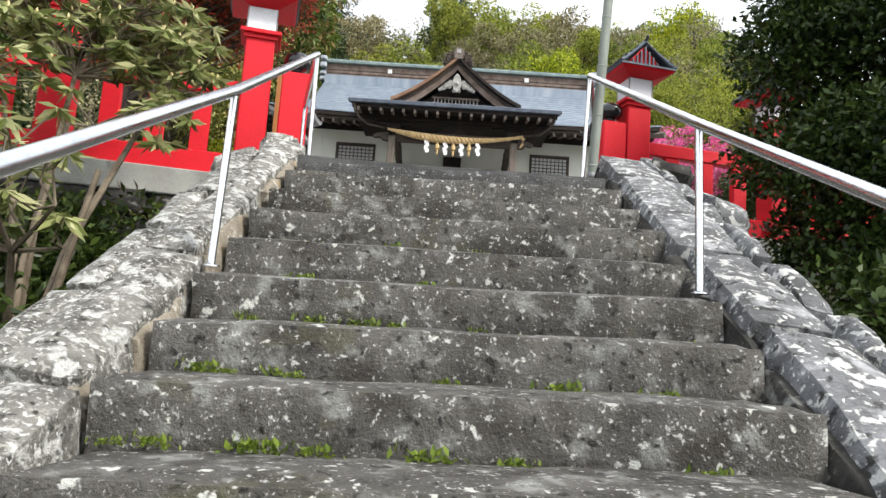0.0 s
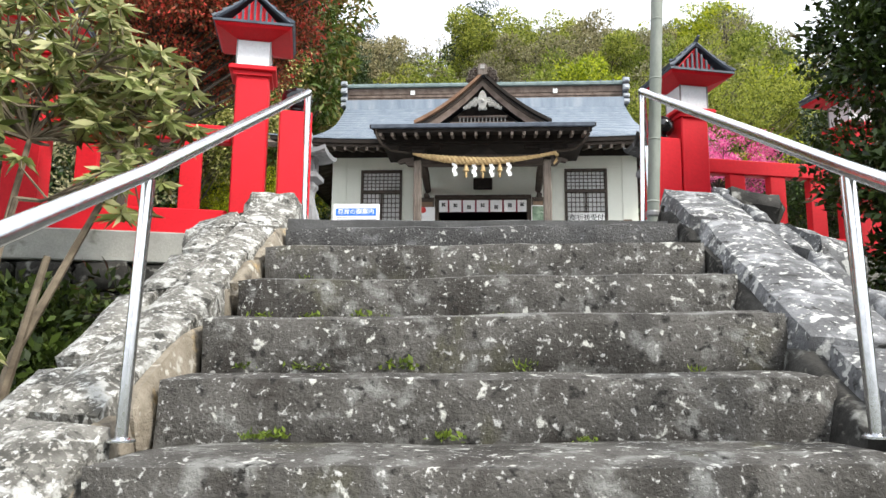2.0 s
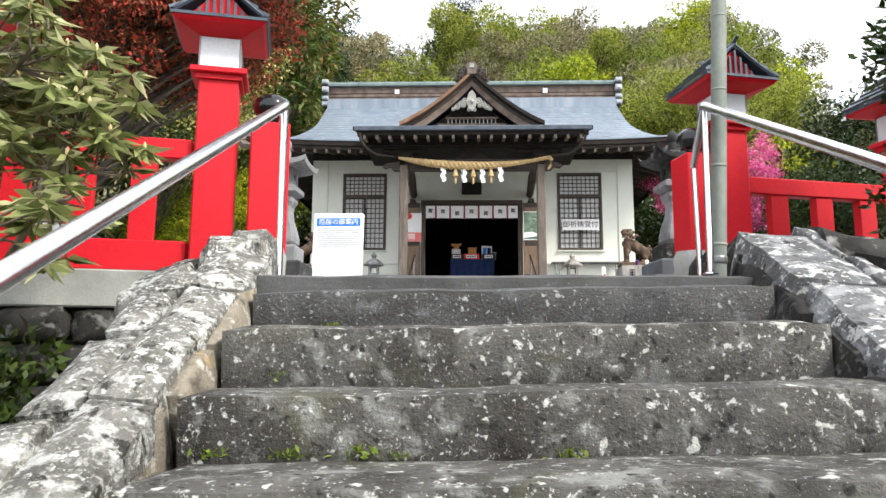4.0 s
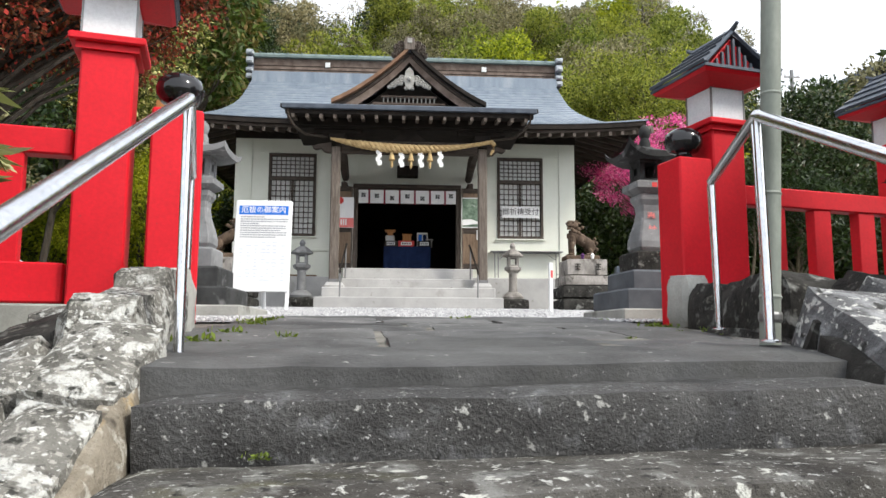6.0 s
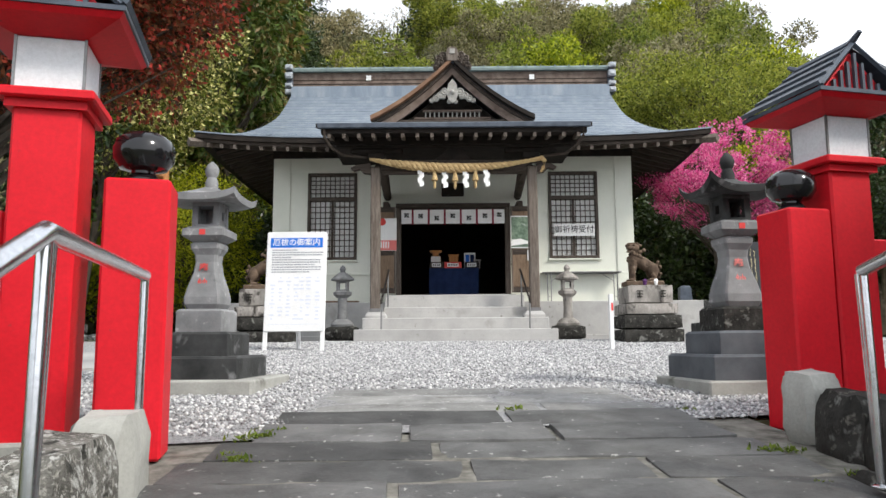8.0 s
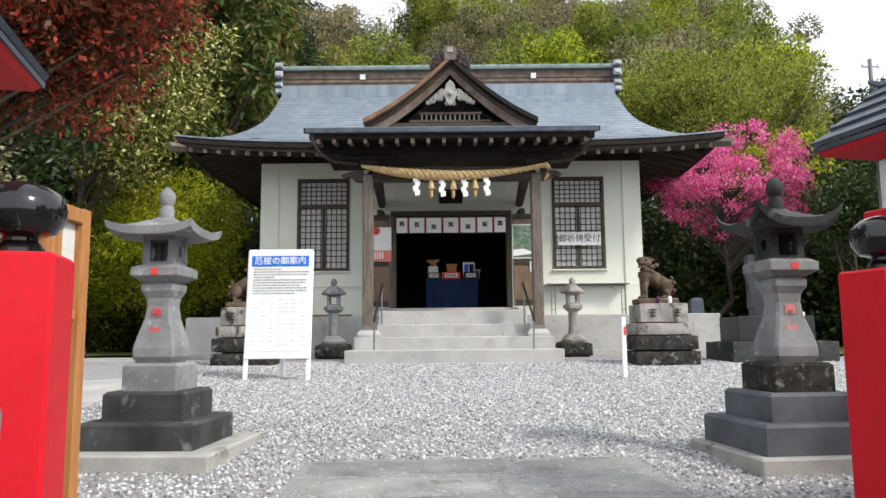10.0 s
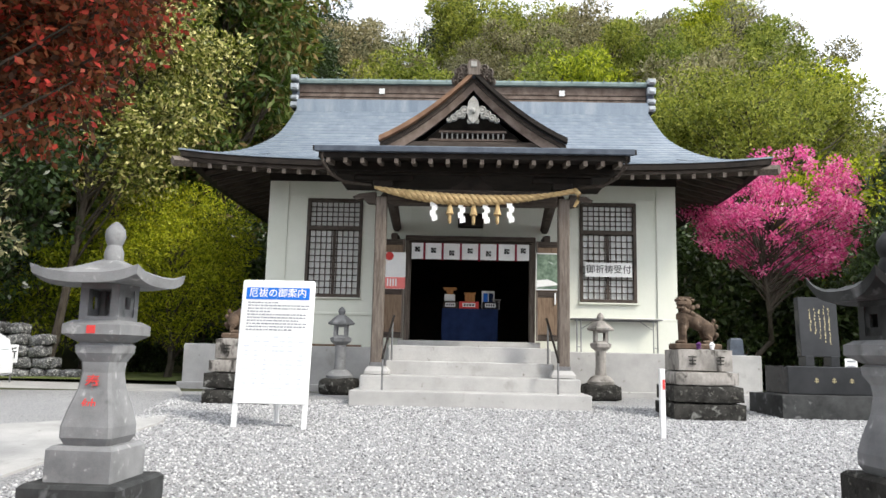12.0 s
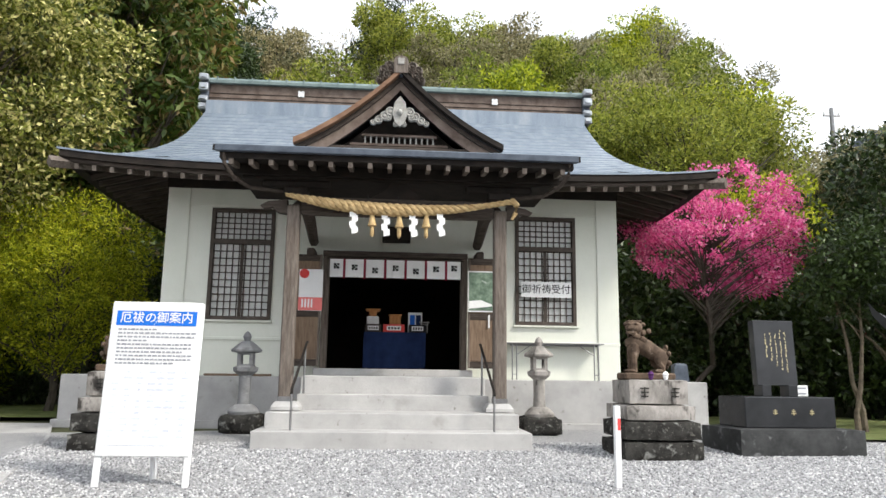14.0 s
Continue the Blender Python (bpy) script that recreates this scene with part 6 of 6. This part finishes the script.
# ---------------------------------------------------------------- house and mast on the far slope
t = thing("house", pose(26.5, 35.0, 7.0, 0, 0, -28), "beige rendered house with a grey roof among trees", "house")
part("wall", Shape().box((0, 0, 3.4), (9.0, 8.0, 6.8)), "beige", t)
part("roof", Shape().prism([(-5.4, 6.7), (-5.4, 6.95), (0, 9.4), (5.4, 6.95), (5.4, 6.7), (0, 9.1)], -4.7, 4.7), "slate", t)
part("gable", Shape().prism([(-4.5, 6.8), (4.5, 6.8), (0, 8.9)], -3.99, 3.99), "beige", t)
for x in (-2.6, 0.4, 2.8):
    w = part("window", Shape().box((x, -4.01, 4.9), (1.3, 0.06, 1.3)), "glass_dark", t)
    part("frame", Shape().box((x, -4.05, 4.9), (0.06, 0.05, 1.3)).box((x, -4.05, 5.56), (1.4, 0.06, 0.06)).box((x, -4.05, 4.24), (1.4, 0.06, 0.06)), "metal_grey", w)
t = thing("utility_mast", pose(22.6, 38.6, 9.0), "thin grey utility mast with a crossarm", "mast")
part("mast", Shape().lathe([(0.14, 0), (0.10, 8.6)], 8), "metal_grey", t, smooth=True)
part("crossarm", Shape().box((0, 0, 8.2), (0.9, 0.08, 0.08)), "metal_grey", t)
for s in (-1, 1):
    part("insulator", Shape().lathe([(0.05, 8.24), (0.06, 8.32), (0.03, 8.42)], 8, c=(s * 0.38, 0, 0)), "white", t)


# ---------------------------------------------------------------- trees and bushes
def leaves(points, outward, length, width, seed, droop=0.0, spread=0.8):
    """Folded leaves at the points (arrays), each turned by chance about its outward way."""
    rs = np.random.default_rng(seed)
    n = len(points)
    d = outward + rs.normal(0, spread, (n, 3))
    d[:, 2] -= droop
    d /= np.linalg.norm(d, axis=1, keepdims=True) + 1e-9
    side = np.cross(d, rs.normal(0, 1, (n, 3)))
    side /= np.linalg.norm(side, axis=1, keepdims=True) + 1e-9
    up = np.cross(side, d)
    ln = length * rs.uniform(0.65, 1.3, (n, 1))
    wd = width * rs.uniform(0.7, 1.25, (n, 1))
    mid = points + d * ln * 0.48
    v = np.stack([points, mid + side * wd / 2 + up * wd * 0.15, points + d * ln - up * ln * 0.06, mid - side * wd / 2 + up * wd * 0.15], 1)
    return v.reshape(-1, 3), np.arange(4 * n).reshape(n, 4)


def crown_points(lumps, count, seed, hollow=0.55):
    """Points in many lumps (centre, radius): arrays of points and of outward ways."""
    rs = np.random.default_rng(seed)
    c = np.array([l[0] for l in lumps])
    r = np.array([l[1] for l in lumps])
    w = r ** 2
    k = rs.choice(len(lumps), count, p=w / w.sum())
    d = rs.normal(0, 1, (count, 3))
    d /= np.linalg.norm(d, axis=1, keepdims=True)
    rad = r[k][:, None] * rs.uniform(hollow, 1.0, (count, 1))
    return c[k] + d * rad * np.array([1, 1, 0.72]), d


def lumps_in(centre, radii, n, size, seed, shell=0.5):
    rr = random.Random(seed)
    out = []
    while len(out) < n:
        p = Vector((rr.uniform(-1, 1), rr.uniform(-1, 1), rr.uniform(-1, 1)))
        if not shell < p.length < 1.0:
            continue
        out.append((tuple(centre[i] + p[i] * radii[i] for i in range(3)), size * rr.uniform(0.6, 1.35)))
    return out


def limbs(sh, base, top, r0, targets, seed, sides=7, bend=0.12):
    """A trunk from base to top, and limbs from it out to the targets."""
    rr = random.Random(seed)
    base, top = Vector(base), Vector(top)
    ln = (top - base).length
    spine = []
    for i in range(7):
        t = i / 6
        spine.append(base.lerp(top, t) + Vector((rr.uniform(-1, 1), rr.uniform(-1, 1), 0)) * bend * ln * 0.18 * (1 if 0 < i else 0))
    sh.tube(spine, [r0 * (1.25 if i == 0 else 1 - 0.72 * i / 6) for i in range(7)], sides)
    for q in targets:
        q = Vector(q)
        t = min(max((q.z - base.z) / max(ln, 0.1) - 0.25, 0.18), 0.95)
        k = min(int(t * 6), 5)
        a = spine[k].lerp(spine[k + 1], t * 6 - k)
        m = a.lerp(q, 0.5) + Vector((rr.uniform(-1, 1), rr.uniform(-1, 1), rr.uniform(-0.2, 1))) * (q - a).length * 0.12
        r = r0 * (1 - 0.7 * t) * 0.5
        sh.tube([a, a.lerp(m, 0.5) + Vector((0, 0, 0.03)), m, q], [r, r * 0.75, r * 0.5, r * 0.16], 5)


def tree(name, at, label, category, group, leaf, bark, base_r, height, centre, radii, n_lumps, lump, count, lsize, seed, shell=0.45, droop=0.0, limb_count=14, extra=()):
    t = thing(name, at, label, category, group)
    lm = lumps_in(centre, radii, n_lumps, lump, seed, shell)
    for k, (c, r, n) in enumerate(extra):
        lm = lumps_in(c, r, n, lump * 0.8, seed + 5 + k, shell) + lm
    sh = Shape()
    limbs(sh, (0, 0, -0.3), (centre[0], centre[1], min(height * 0.9, centre[2] + radii[2] * 0.5)), base_r, [l[0] for l in lm[:limb_count]], seed)
    part("trunk", sh, bark, t, smooth=True)
    p, d = crown_points(lm, count, seed)
    v, q = leaves(p, d, lsize[0], lsize[1], seed, droop)
    part("crown", quick_mesh("crown", v, q, leaf), None, t)
    return t


# woods on the hill behind
kinds = []
for k, (leaf, lab) in enumerate((("leaf_hill", "bright yellow-green spring tree on the hillside"), ("leaf_hill", "fresh green leafing tree on the hillside"), ("leaf_olive", "olive-brown budding tree on the hillside"), ("leaf_olive", "grey-brown half-bare tree on the hillside"), ("leaf_dark", "dark evergreen tree on the hillside"), ("leaf_yellow", "yellow-green young tree on the hillside"))):
    thin = k == 3
    kinds.append(tree("tree", pose(-60 - 8 * k, 140, land_z(-60 - 8 * k, 140)), lab, "tree", "trees on the hill", leaf, "bark", 0.17, 8.0, (0, 0, 5.0), (2.3, 2.3, 3.0), 34 if not thin else 40, 0.78 if not thin else 0.55, 8200 if not thin else 2600, (0.20, 0.09) if not thin else (0.22, 0.05), 50 + k, 0.3, limb_count=20 if not thin else 40))
rr = random.Random(77)
y = 31.5
while y < 66:
    x = -26 + rr.uniform(0, 2)
    while x < 34:
        px, py = x + rr.uniform(-1.1, 1.1), y + rr.uniform(-1.2, 1.2)
        u = noise.noise(Vector((px * 0.11, py * 0.11, 7.0))) + rr.uniform(-0.45, 0.45)
        if py > 46:
            k = rr.choice((2, 3, 3, 4, 2, 0)) if u < 0.15 else rr.choice((0, 5, 2))
        else:
            k = rr.choice((0, 1, 0, 5, 1)) if u > -0.1 else rr.choice((2, 1, 4, 2))
        if px < -7 and rr.random() < 0.6:
            k = 4
        if k == 4 and px > 6:
            k = rr.choice((0, 1, 2))
        s = rr.uniform(0.8, 1.2) * (0.7 if px > 25 else 1.0)
        copy_thing(kinds[k], pose(px, py, land_z(px, py) - 0.2, 0, 0, rr.uniform(0, 360)) @ Matrix.Diagonal((s, s, s * rr.uniform(0.85, 1.1), 1)))
        x += rr.uniform(2.6, 3.8)
    y += 3.3

# tall cedars beside the hall
cedar = None
for k, (x, y, s) in enumerate(((-7.6, 29.6, 1.0), (-10.2, 29.0, 1.1), (-13.0, 27.5, 1.0), (-11.5, 33.0, 1.15), (-7.6, 33.5, 1.12), (-16.5, 26.0, 1.05), (-17.0, 31.0, 1.1), (-14.5, 22.5, 0.85))):
    if cedar is None:
        cedar = tree("cedar", pose(x, y, land_z(x, y) - 0.1), "tall green cedar with brownish tips beside the hall", "tree", "cedars", "leaf_cedar", "bark", 0.28, 17.0, (0, 0, 9.5), (2.3, 2.3, 8.0), 110, 0.8, 15000, (0.34, 0.12), 91, 0.25, droop=0.5, limb_count=50)
    else:
        copy_thing(cedar, pose(x, y, land_z(x, y) - 0.1, 0, 0, 67 * k) @ Matrix.Diagonal((s, s, s, 1)))
tree("camellia_tree", pose(-9.4, 23.2, 3.5), "broad evergreen with yellowed glossy leaves beside the eaves", "tree", "", "leaf_camellia", "bark", 0.12, 9.5, (1.5, -0.2, 7.6), (2.5, 2.3, 3.2), 100, 0.72, 26000, (0.14, 0.065), 23, 0.4, limb_count=40)
# second camellia: darker leaf colour stands for the shade under the crowns
tree("camellia_tree", pose(-10.5, 21.0, 3.5), "evergreen beside the drive, its leaves darkened for shade", "tree", "", "leaf_dark", "bark", 0.11, 8.0, (0.3, 0, 5.0), (2.3, 2.2, 2.9), 60, 0.75, 8000, (0.17, 0.085), 24, 0.4, limb_count=30)
tree("russet_tree", pose(-4.9, 10.6, 3.2), "russet-leaved tree with red tips overhanging the yard", "tree", "", "leaf_red", "bark", 0.095, 6.5, (0.8, -0.5, 4.45), (2.25, 1.9, 1.9), 230, 0.45, 90000, (0.062, 0.036), 31, 0.25, droop=0.3, limb_count=100, extra=(((2.1, -0.3, 3.3), (0.75, 0.8, 0.75), 26), ((3.5, -0.9, 4.75), (1.4, 0.9, 0.5), 40),))
tree("golden_bush", pose(-8.4, 17.2, 3.5), "thin golden-brown bush beside the drive", "bush", "", "leaf_olive", "pale_bark", 0.08, 4.2, (0, 0, 2.6), (1.4, 1.4, 1.9), 40, 0.5, 3500, (0.13, 0.05), 35, 0.3, limb_count=30)
tree("bright_bush", pose(-6.9, 24.4, 3.5), "tall yellow-green bush behind the hall's corner", "bush", "", "leaf_yellow", "bark", 0.1, 4.8, (0.1, 0, 3.0), (2.2, 1.8, 1.85), 110, 0.5, 26000, (0.11, 0.035), 36, 0.4, limb_count=30)
tree("bright_bush", pose(-9.8, 26.0, 3.5), "yellow-green bush in front of the cedars", "bush", "", "leaf_yellow", "bark", 0.1, 4.2, (0, 0, 2.3), (2.2, 1.6, 1.9), 60, 0.62, 8000, (0.15, 0.06), 37, 0.4, limb_count=30)
# dark leaf masses added to fill the deep shade beside and behind the hall
for k, (x, y, s) in enumerate(((-5.2, 28.3, 0.9), (-9.0, 27.6, 0.8), (-12.5, 24.5, 0.85), (7.2, 25.6, 1.0), (10.2, 25.0, 1.05), (13.4, 24.0, 1.1), (8.8, 28.4, 1.25), (12.4, 28.0, 1.3), (15.6, 27.0, 1.2), (16.0, 22.0, 1.0))):
    if k == 0:
        shade_bush = tree("dark_bush", pose(x, y, land_z(x, y) - 0.1), "dark leaf mass filling the shade at the wood's edge", "bush", "undergrowth", "leaf_dark", "bark", 0.1, 4.4, (0, 0, 2.3), (1.9, 1.7, 2.2), 60, 0.7, 8000, (0.20, 0.09), 41, 0.35, limb_count=25)
    else:
        copy_thing(shade_bush, pose(x, y, land_z(x, y) - 0.1, 0, 0, 50 * k) @ Matrix.Diagonal((s, s, s, 1)))
tree("evergreen_tree", pose(10.6, 20.2, 3.5), "dark green broadleaf tree beside the monument", "tree", "", "leaf_dark", "pale_bark", 0.12, 6.0, (0.4, 0.2, 3.8), (1.9, 1.8, 2.5), 80, 0.6, 12000, (0.15, 0.07), 43, 0.4, limb_count=40)
tree("spring_tree", pose(10.6, 28.8, land_z(10.6, 28.8)), "broad tree with layered fresh green boughs behind the hall", "tree", "", "leaf_hill", "bark", 0.2, 10.5, (0, 0, 8.6), (3.5, 2.4, 2.3), 130, 0.62, 26000, (0.15, 0.06), 47, 0.3, limb_count=60)
tree("spring_tree", pose(11.6, 26.5, 3.6), "bright yellow-green tree behind the redbud", "tree", "", "leaf_yellow", "bark", 0.12, 6.5, (0, 0, 4.6), (1.9, 1.8, 1.9), 60, 0.65, 8000, (0.17, 0.08), 44, 0.4, limb_count=30)
for k, (x, y, h) in enumerate(((8.75, 19.3, 2.6), (9.1, 19.6, 2.9), (9.9, 18.4, 2.4))):
    sh = Shape()
    limbs(sh, (0, 0, -0.1), (0.35 * (-1) ** k, 0.1, h), 0.055, [(0.5, 0.2, h + 0.2), (-0.5, -0.1, h + 0.1), (0.2, 0.4, h + 0.4), (-0.3, 0.3, h * 0.9)], 60 + k)
    t = thing("sapling", pose(x, y, 3.55), "slender pale-barked sapling at the wood's edge", "tree", "saplings")
    part("trunk", sh, "pale_bark", t, smooth=True)
    p, d = crown_points(lumps_in((0, 0, h + 0.3), (0.9, 0.8, 0.7), 20, 0.35, 60 + k, 0.2), 2200, 60 + k)
    part("crown", quick_mesh("crown", *leaves(p, d, 0.12, 0.055, 60 + k), "leaf_dark"), None, t)

# redbud in flower
t = thing("redbud_tree", pose(7.4, 22.0, 3.5), "leafless redbud covered in magenta blossom beside the hall", "tree")
lm = lumps_in((0.35, 0, 4.15), (1.95, 1.8, 1.55), 150, 0.30, 71, 0.25)
sh = Shape()
limbs(sh, (-0.2, 0, -0.1), (0.5, 0.1, 4.0), 0.085, [l[0] for l in lm], 71, bend=0.5)
part("trunk", sh, "bark", t, smooth=True)
p, d = crown_points(lm, 17000, 71, 0.1)
part("blossom", quick_mesh("blossom", *leaves(p, d, 0.075, 0.055, 71, 0.0, 1.2), "blossom"), None, t, "magenta blossom")

# dark glossy bushes beside the stairs
tree("glossy_bush", pose(4.2, 5.9, land_z(4.2, 5.9)), "tall dark glossy evergreen bush beside the stairs", "bush", "", "leaf_bush", "bark", 0.09, 4.3, (0, 0, 2.5), (1.45, 1.3, 2.1), 190, 0.40, 80000, (0.075, 0.036), 81, 0.15, limb_count=60)
tree("glossy_bush", pose(5.9, 4.4, land_z(5.9, 4.4)), "tall dark evergreen bush lower down the slope", "bush", "", "leaf_bush", "bark", 0.09, 5.2, (0.1, 0, 3.2), (1.6, 1.5, 2.7), 150, 0.42, 52000, (0.075, 0.036), 82, 0.2, limb_count=60)
tree("glossy_bush", pose(2.95, 4.3, land_z(2.95, 4.3)), "low dark evergreen bush against the coping", "bush", "", "leaf_bush", "bark", 0.05, 1.3, (0, 0, 0.75), (0.65, 1.1, 0.75), 50, 0.3, 6000, (0.08, 0.04), 83, 0.3, limb_count=30)
tree("glossy_bush", pose(-3.4, 2.9, land_z(-3.4, 2.9)), "low dark undergrowth below the rubble wall", "bush", "", "leaf_bush", "bark", 0.05, 1.2, (0.1, 0.6, 0.75), (1.3, 2.0, 0.95), 90, 0.32, 11000, (0.09, 0.045), 84, 0.3, limb_count=30)

# rhododendron with whorled leaves and pale buds
t = thing("rhododendron", pose(-2.75, 4.6, land_z(-2.75, 4.6)), "rhododendron with drooping whorled leaves and pale buds", "bush")
z0 = land_z(-2.75, 4.6)
rs = np.random.default_rng(15)
rr = random.Random(15)
tips = []
for c, r, n in (((-0.55, 1.0, 4.15 - z0), (1.15, 0.55, 0.55), 150), ((0.35, 1.0, 3.80 - z0), (0.50, 0.45, 0.38), 60), ((-0.9, 0.3, 3.45 - z0), (0.95, 0.7, 0.55), 55), ((0.35, -1.0, 2.3 - z0), (0.42, 0.55, 0.45), 26), ((0.45, 0.7, 3.15 - z0), (0.30, 0.4, 0.35), 12)):
    k = 0
    while k < n:
        p = Vector((rr.uniform(-1, 1), rr.uniform(-1, 1), rr.uniform(-1, 1)))
        if p.length > 1:
            continue
        tips.append(Vector((c[0] + p.x * r[0], c[1] + p.y * r[1], c[2] + p.z * r[2])))
        k += 1
hubs = [Vector(h) for h in ((0.3, 0.2, 2.6 - z0), (-0.1, 0.5, 3.0 - z0), (-0.7, 0.7, 3.2 - z0), (0.35, 0.8, 3.2 - z0), (-1.1, 0.2, 2.9 - z0), (0.35, -0.8, 1.9 - z0), (-0.3, 0.9, 3.5 - z0))]
root = Vector((0.1, -0.2, -0.1))
for h in hubs:
    mid = root.lerp(h, 0.5) + Vector((rr.uniform(-0.15, 0.15), rr.uniform(-0.1, 0.1), 0))
    part("stem", Shape().tube([root, mid, h], [0.036, 0.027, 0.019], 6), "pale_bark", t, smooth=True)
sh = Shape()
forks = []
for q in tips[::5]:
    h = min(hubs, key=lambda a: (a - q).length + (0.6 if a.z > q.z else 0))
    f = h.lerp(q, 0.62) + Vector((rr.uniform(-0.12, 0.12), rr.uniform(-0.12, 0.12), -0.08))
    sh.tube([h, h.lerp(f, 0.5) + Vector((rr.uniform(-0.08, 0.08), rr.uniform(-0.08, 0.08), 0)), f], [0.016, 0.013, 0.009], 5)
    forks.append(f)
for q in tips:
    h = min(forks, key=lambda a: (a - q).length + (0.5 if a.z > q.z else 0))
    mid = h.lerp(q, 0.55) + Vector((rr.uniform(-0.1, 0.1), rr.uniform(-0.1, 0.1), rr.uniform(-0.1, 0.05)))
    sh.tube([h, mid, q], [0.008, 0.0065, 0.005], 5)
tagged(part("twig_mass", sh, "pale_bark", t, "thin pale twigs", True), kind="stuff")
P, D = [], []
for q in tips:
    a0 = rr.uniform(0, 6.28)
    for k in range(16):
        a = a0 + k * 0.393 + rr.uniform(-0.2, 0.2)
        P.append((q.x, q.y, q.z))
        D.append((math.cos(a), math.sin(a), rr.uniform(-0.75, 0.3)))
v, q4 = leaves(np.array(P), np.array(D), 0.15, 0.040, 16, 0.1, 0.12)
tagged(part("foliage", quick_mesh("foliage", v, q4, "leaf_rhodo"), None, t, "long leathery leaves"), kind="stuff")
buds = Shape()
for q in tips[:230]:
    if rr.random() < 0.65:
        buds.lathe([(0.004, 0), (0.011, 0.014), (0.010, 0.03), (0.002, 0.045)], 6, c=(q.x, q.y, q.z))
tagged(part("bud_mass", buds, "bud", t, "pale cream buds", True), kind="stuff")

tree("glossy_bush", pose(-3.0, 5.6, land_z(-3.0, 5.6)), "dark leafy undergrowth under the rhododendron", "bush", "", "leaf_bush", "bark", 0.04, 1.1, (0, 0.1, 0.55), (1.4, 0.55, 0.55), 60, 0.26, 8000, (0.09, 0.04), 86, 0.2, limb_count=30)

# weeds in the joints of the steps
tuft = []
for k in range(3):
    rs = np.random.default_rng(200 + k)
    n = 26 + 8 * k
    p = np.stack([rs.normal(0, 0.022 + 0.012 * k, n), rs.normal(0, 0.012, n), rs.uniform(0, 0.03, n)], 1)
    d = np.stack([rs.normal(0, 0.7, n), rs.normal(-0.25, 0.5, n), rs.uniform(0.3, 1.2, n)], 1)
    v, q4 = leaves(p, d, 0.032, 0.017 if k else 0.010, 210 + k, 0.0, 0.25)
    tuft.append((v, q4))
rr = random.Random(6)
spots = []
for i in range(-1, 8):
    y0, z1 = 3.45 + 0.4 * (i - 4), 2.195 + 0.203 * (i - 4) + max(0, 2 - i) * 0.018
    for _ in range(3 if i < 6 else 1):
        spots.append((-1.02 + abs(rr.gauss(0, 0.25)), y0 - 0.015, z1 - 0.2))
    if i > 5:
        continue
    if i < 3:
        for _ in range(7):
            spots.append((rr.uniform(-1.0, 1.0), y0 - 0.012, z1 - 0.2))
    else:
        for _ in range(3):
            spots.append((rr.uniform(-0.8, 0.9), y0 - 0.012, z1 - 0.2))
for _ in range(26):
    y = rr.uniform(5.6, 8.5)
    spots.append((rr.choice((rr.uniform(-1.25, -1.05), rr.uniform(1.15, 1.4), rr.uniform(-1.0, 1.1))), y, yard_z(y) - 0.01))
V, Q, base = [], [], 0
for k, (x, y, z) in enumerate(spots):
    v, q4 = tuft[rr.randrange(3)]
    a, sc = rr.uniform(-0.5, 0.5), rr.uniform(0.4, 1.0)
    turn = np.array([[math.cos(a), -math.sin(a), 0], [math.sin(a), math.cos(a), 0], [0, 0, 1]])
    V.append(v @ turn.T * sc + np.array([x, y, z - 0.004]))
    Q.append(q4 + base)
    base += len(v)
solid("weed_tufts", quick_mesh("weed_tufts", np.concatenate(V), np.concatenate(Q), "weed"), "weed", pose(0, 0, 0), "small bright green weeds in the stone joints", "weeds", kind="stuff")

for k, (x, y, h) in enumerate(((17.5, 35.5, 1.15), (20.0, 37.0, 1.1), (16.0, 38.5, 1.2))):
    copy_thing(kinds[3], pose(x, y, land_z(x, y) - 0.2, 0, 0, 80 * k) @ Matrix.Diagonal((h, h, h, 1)))
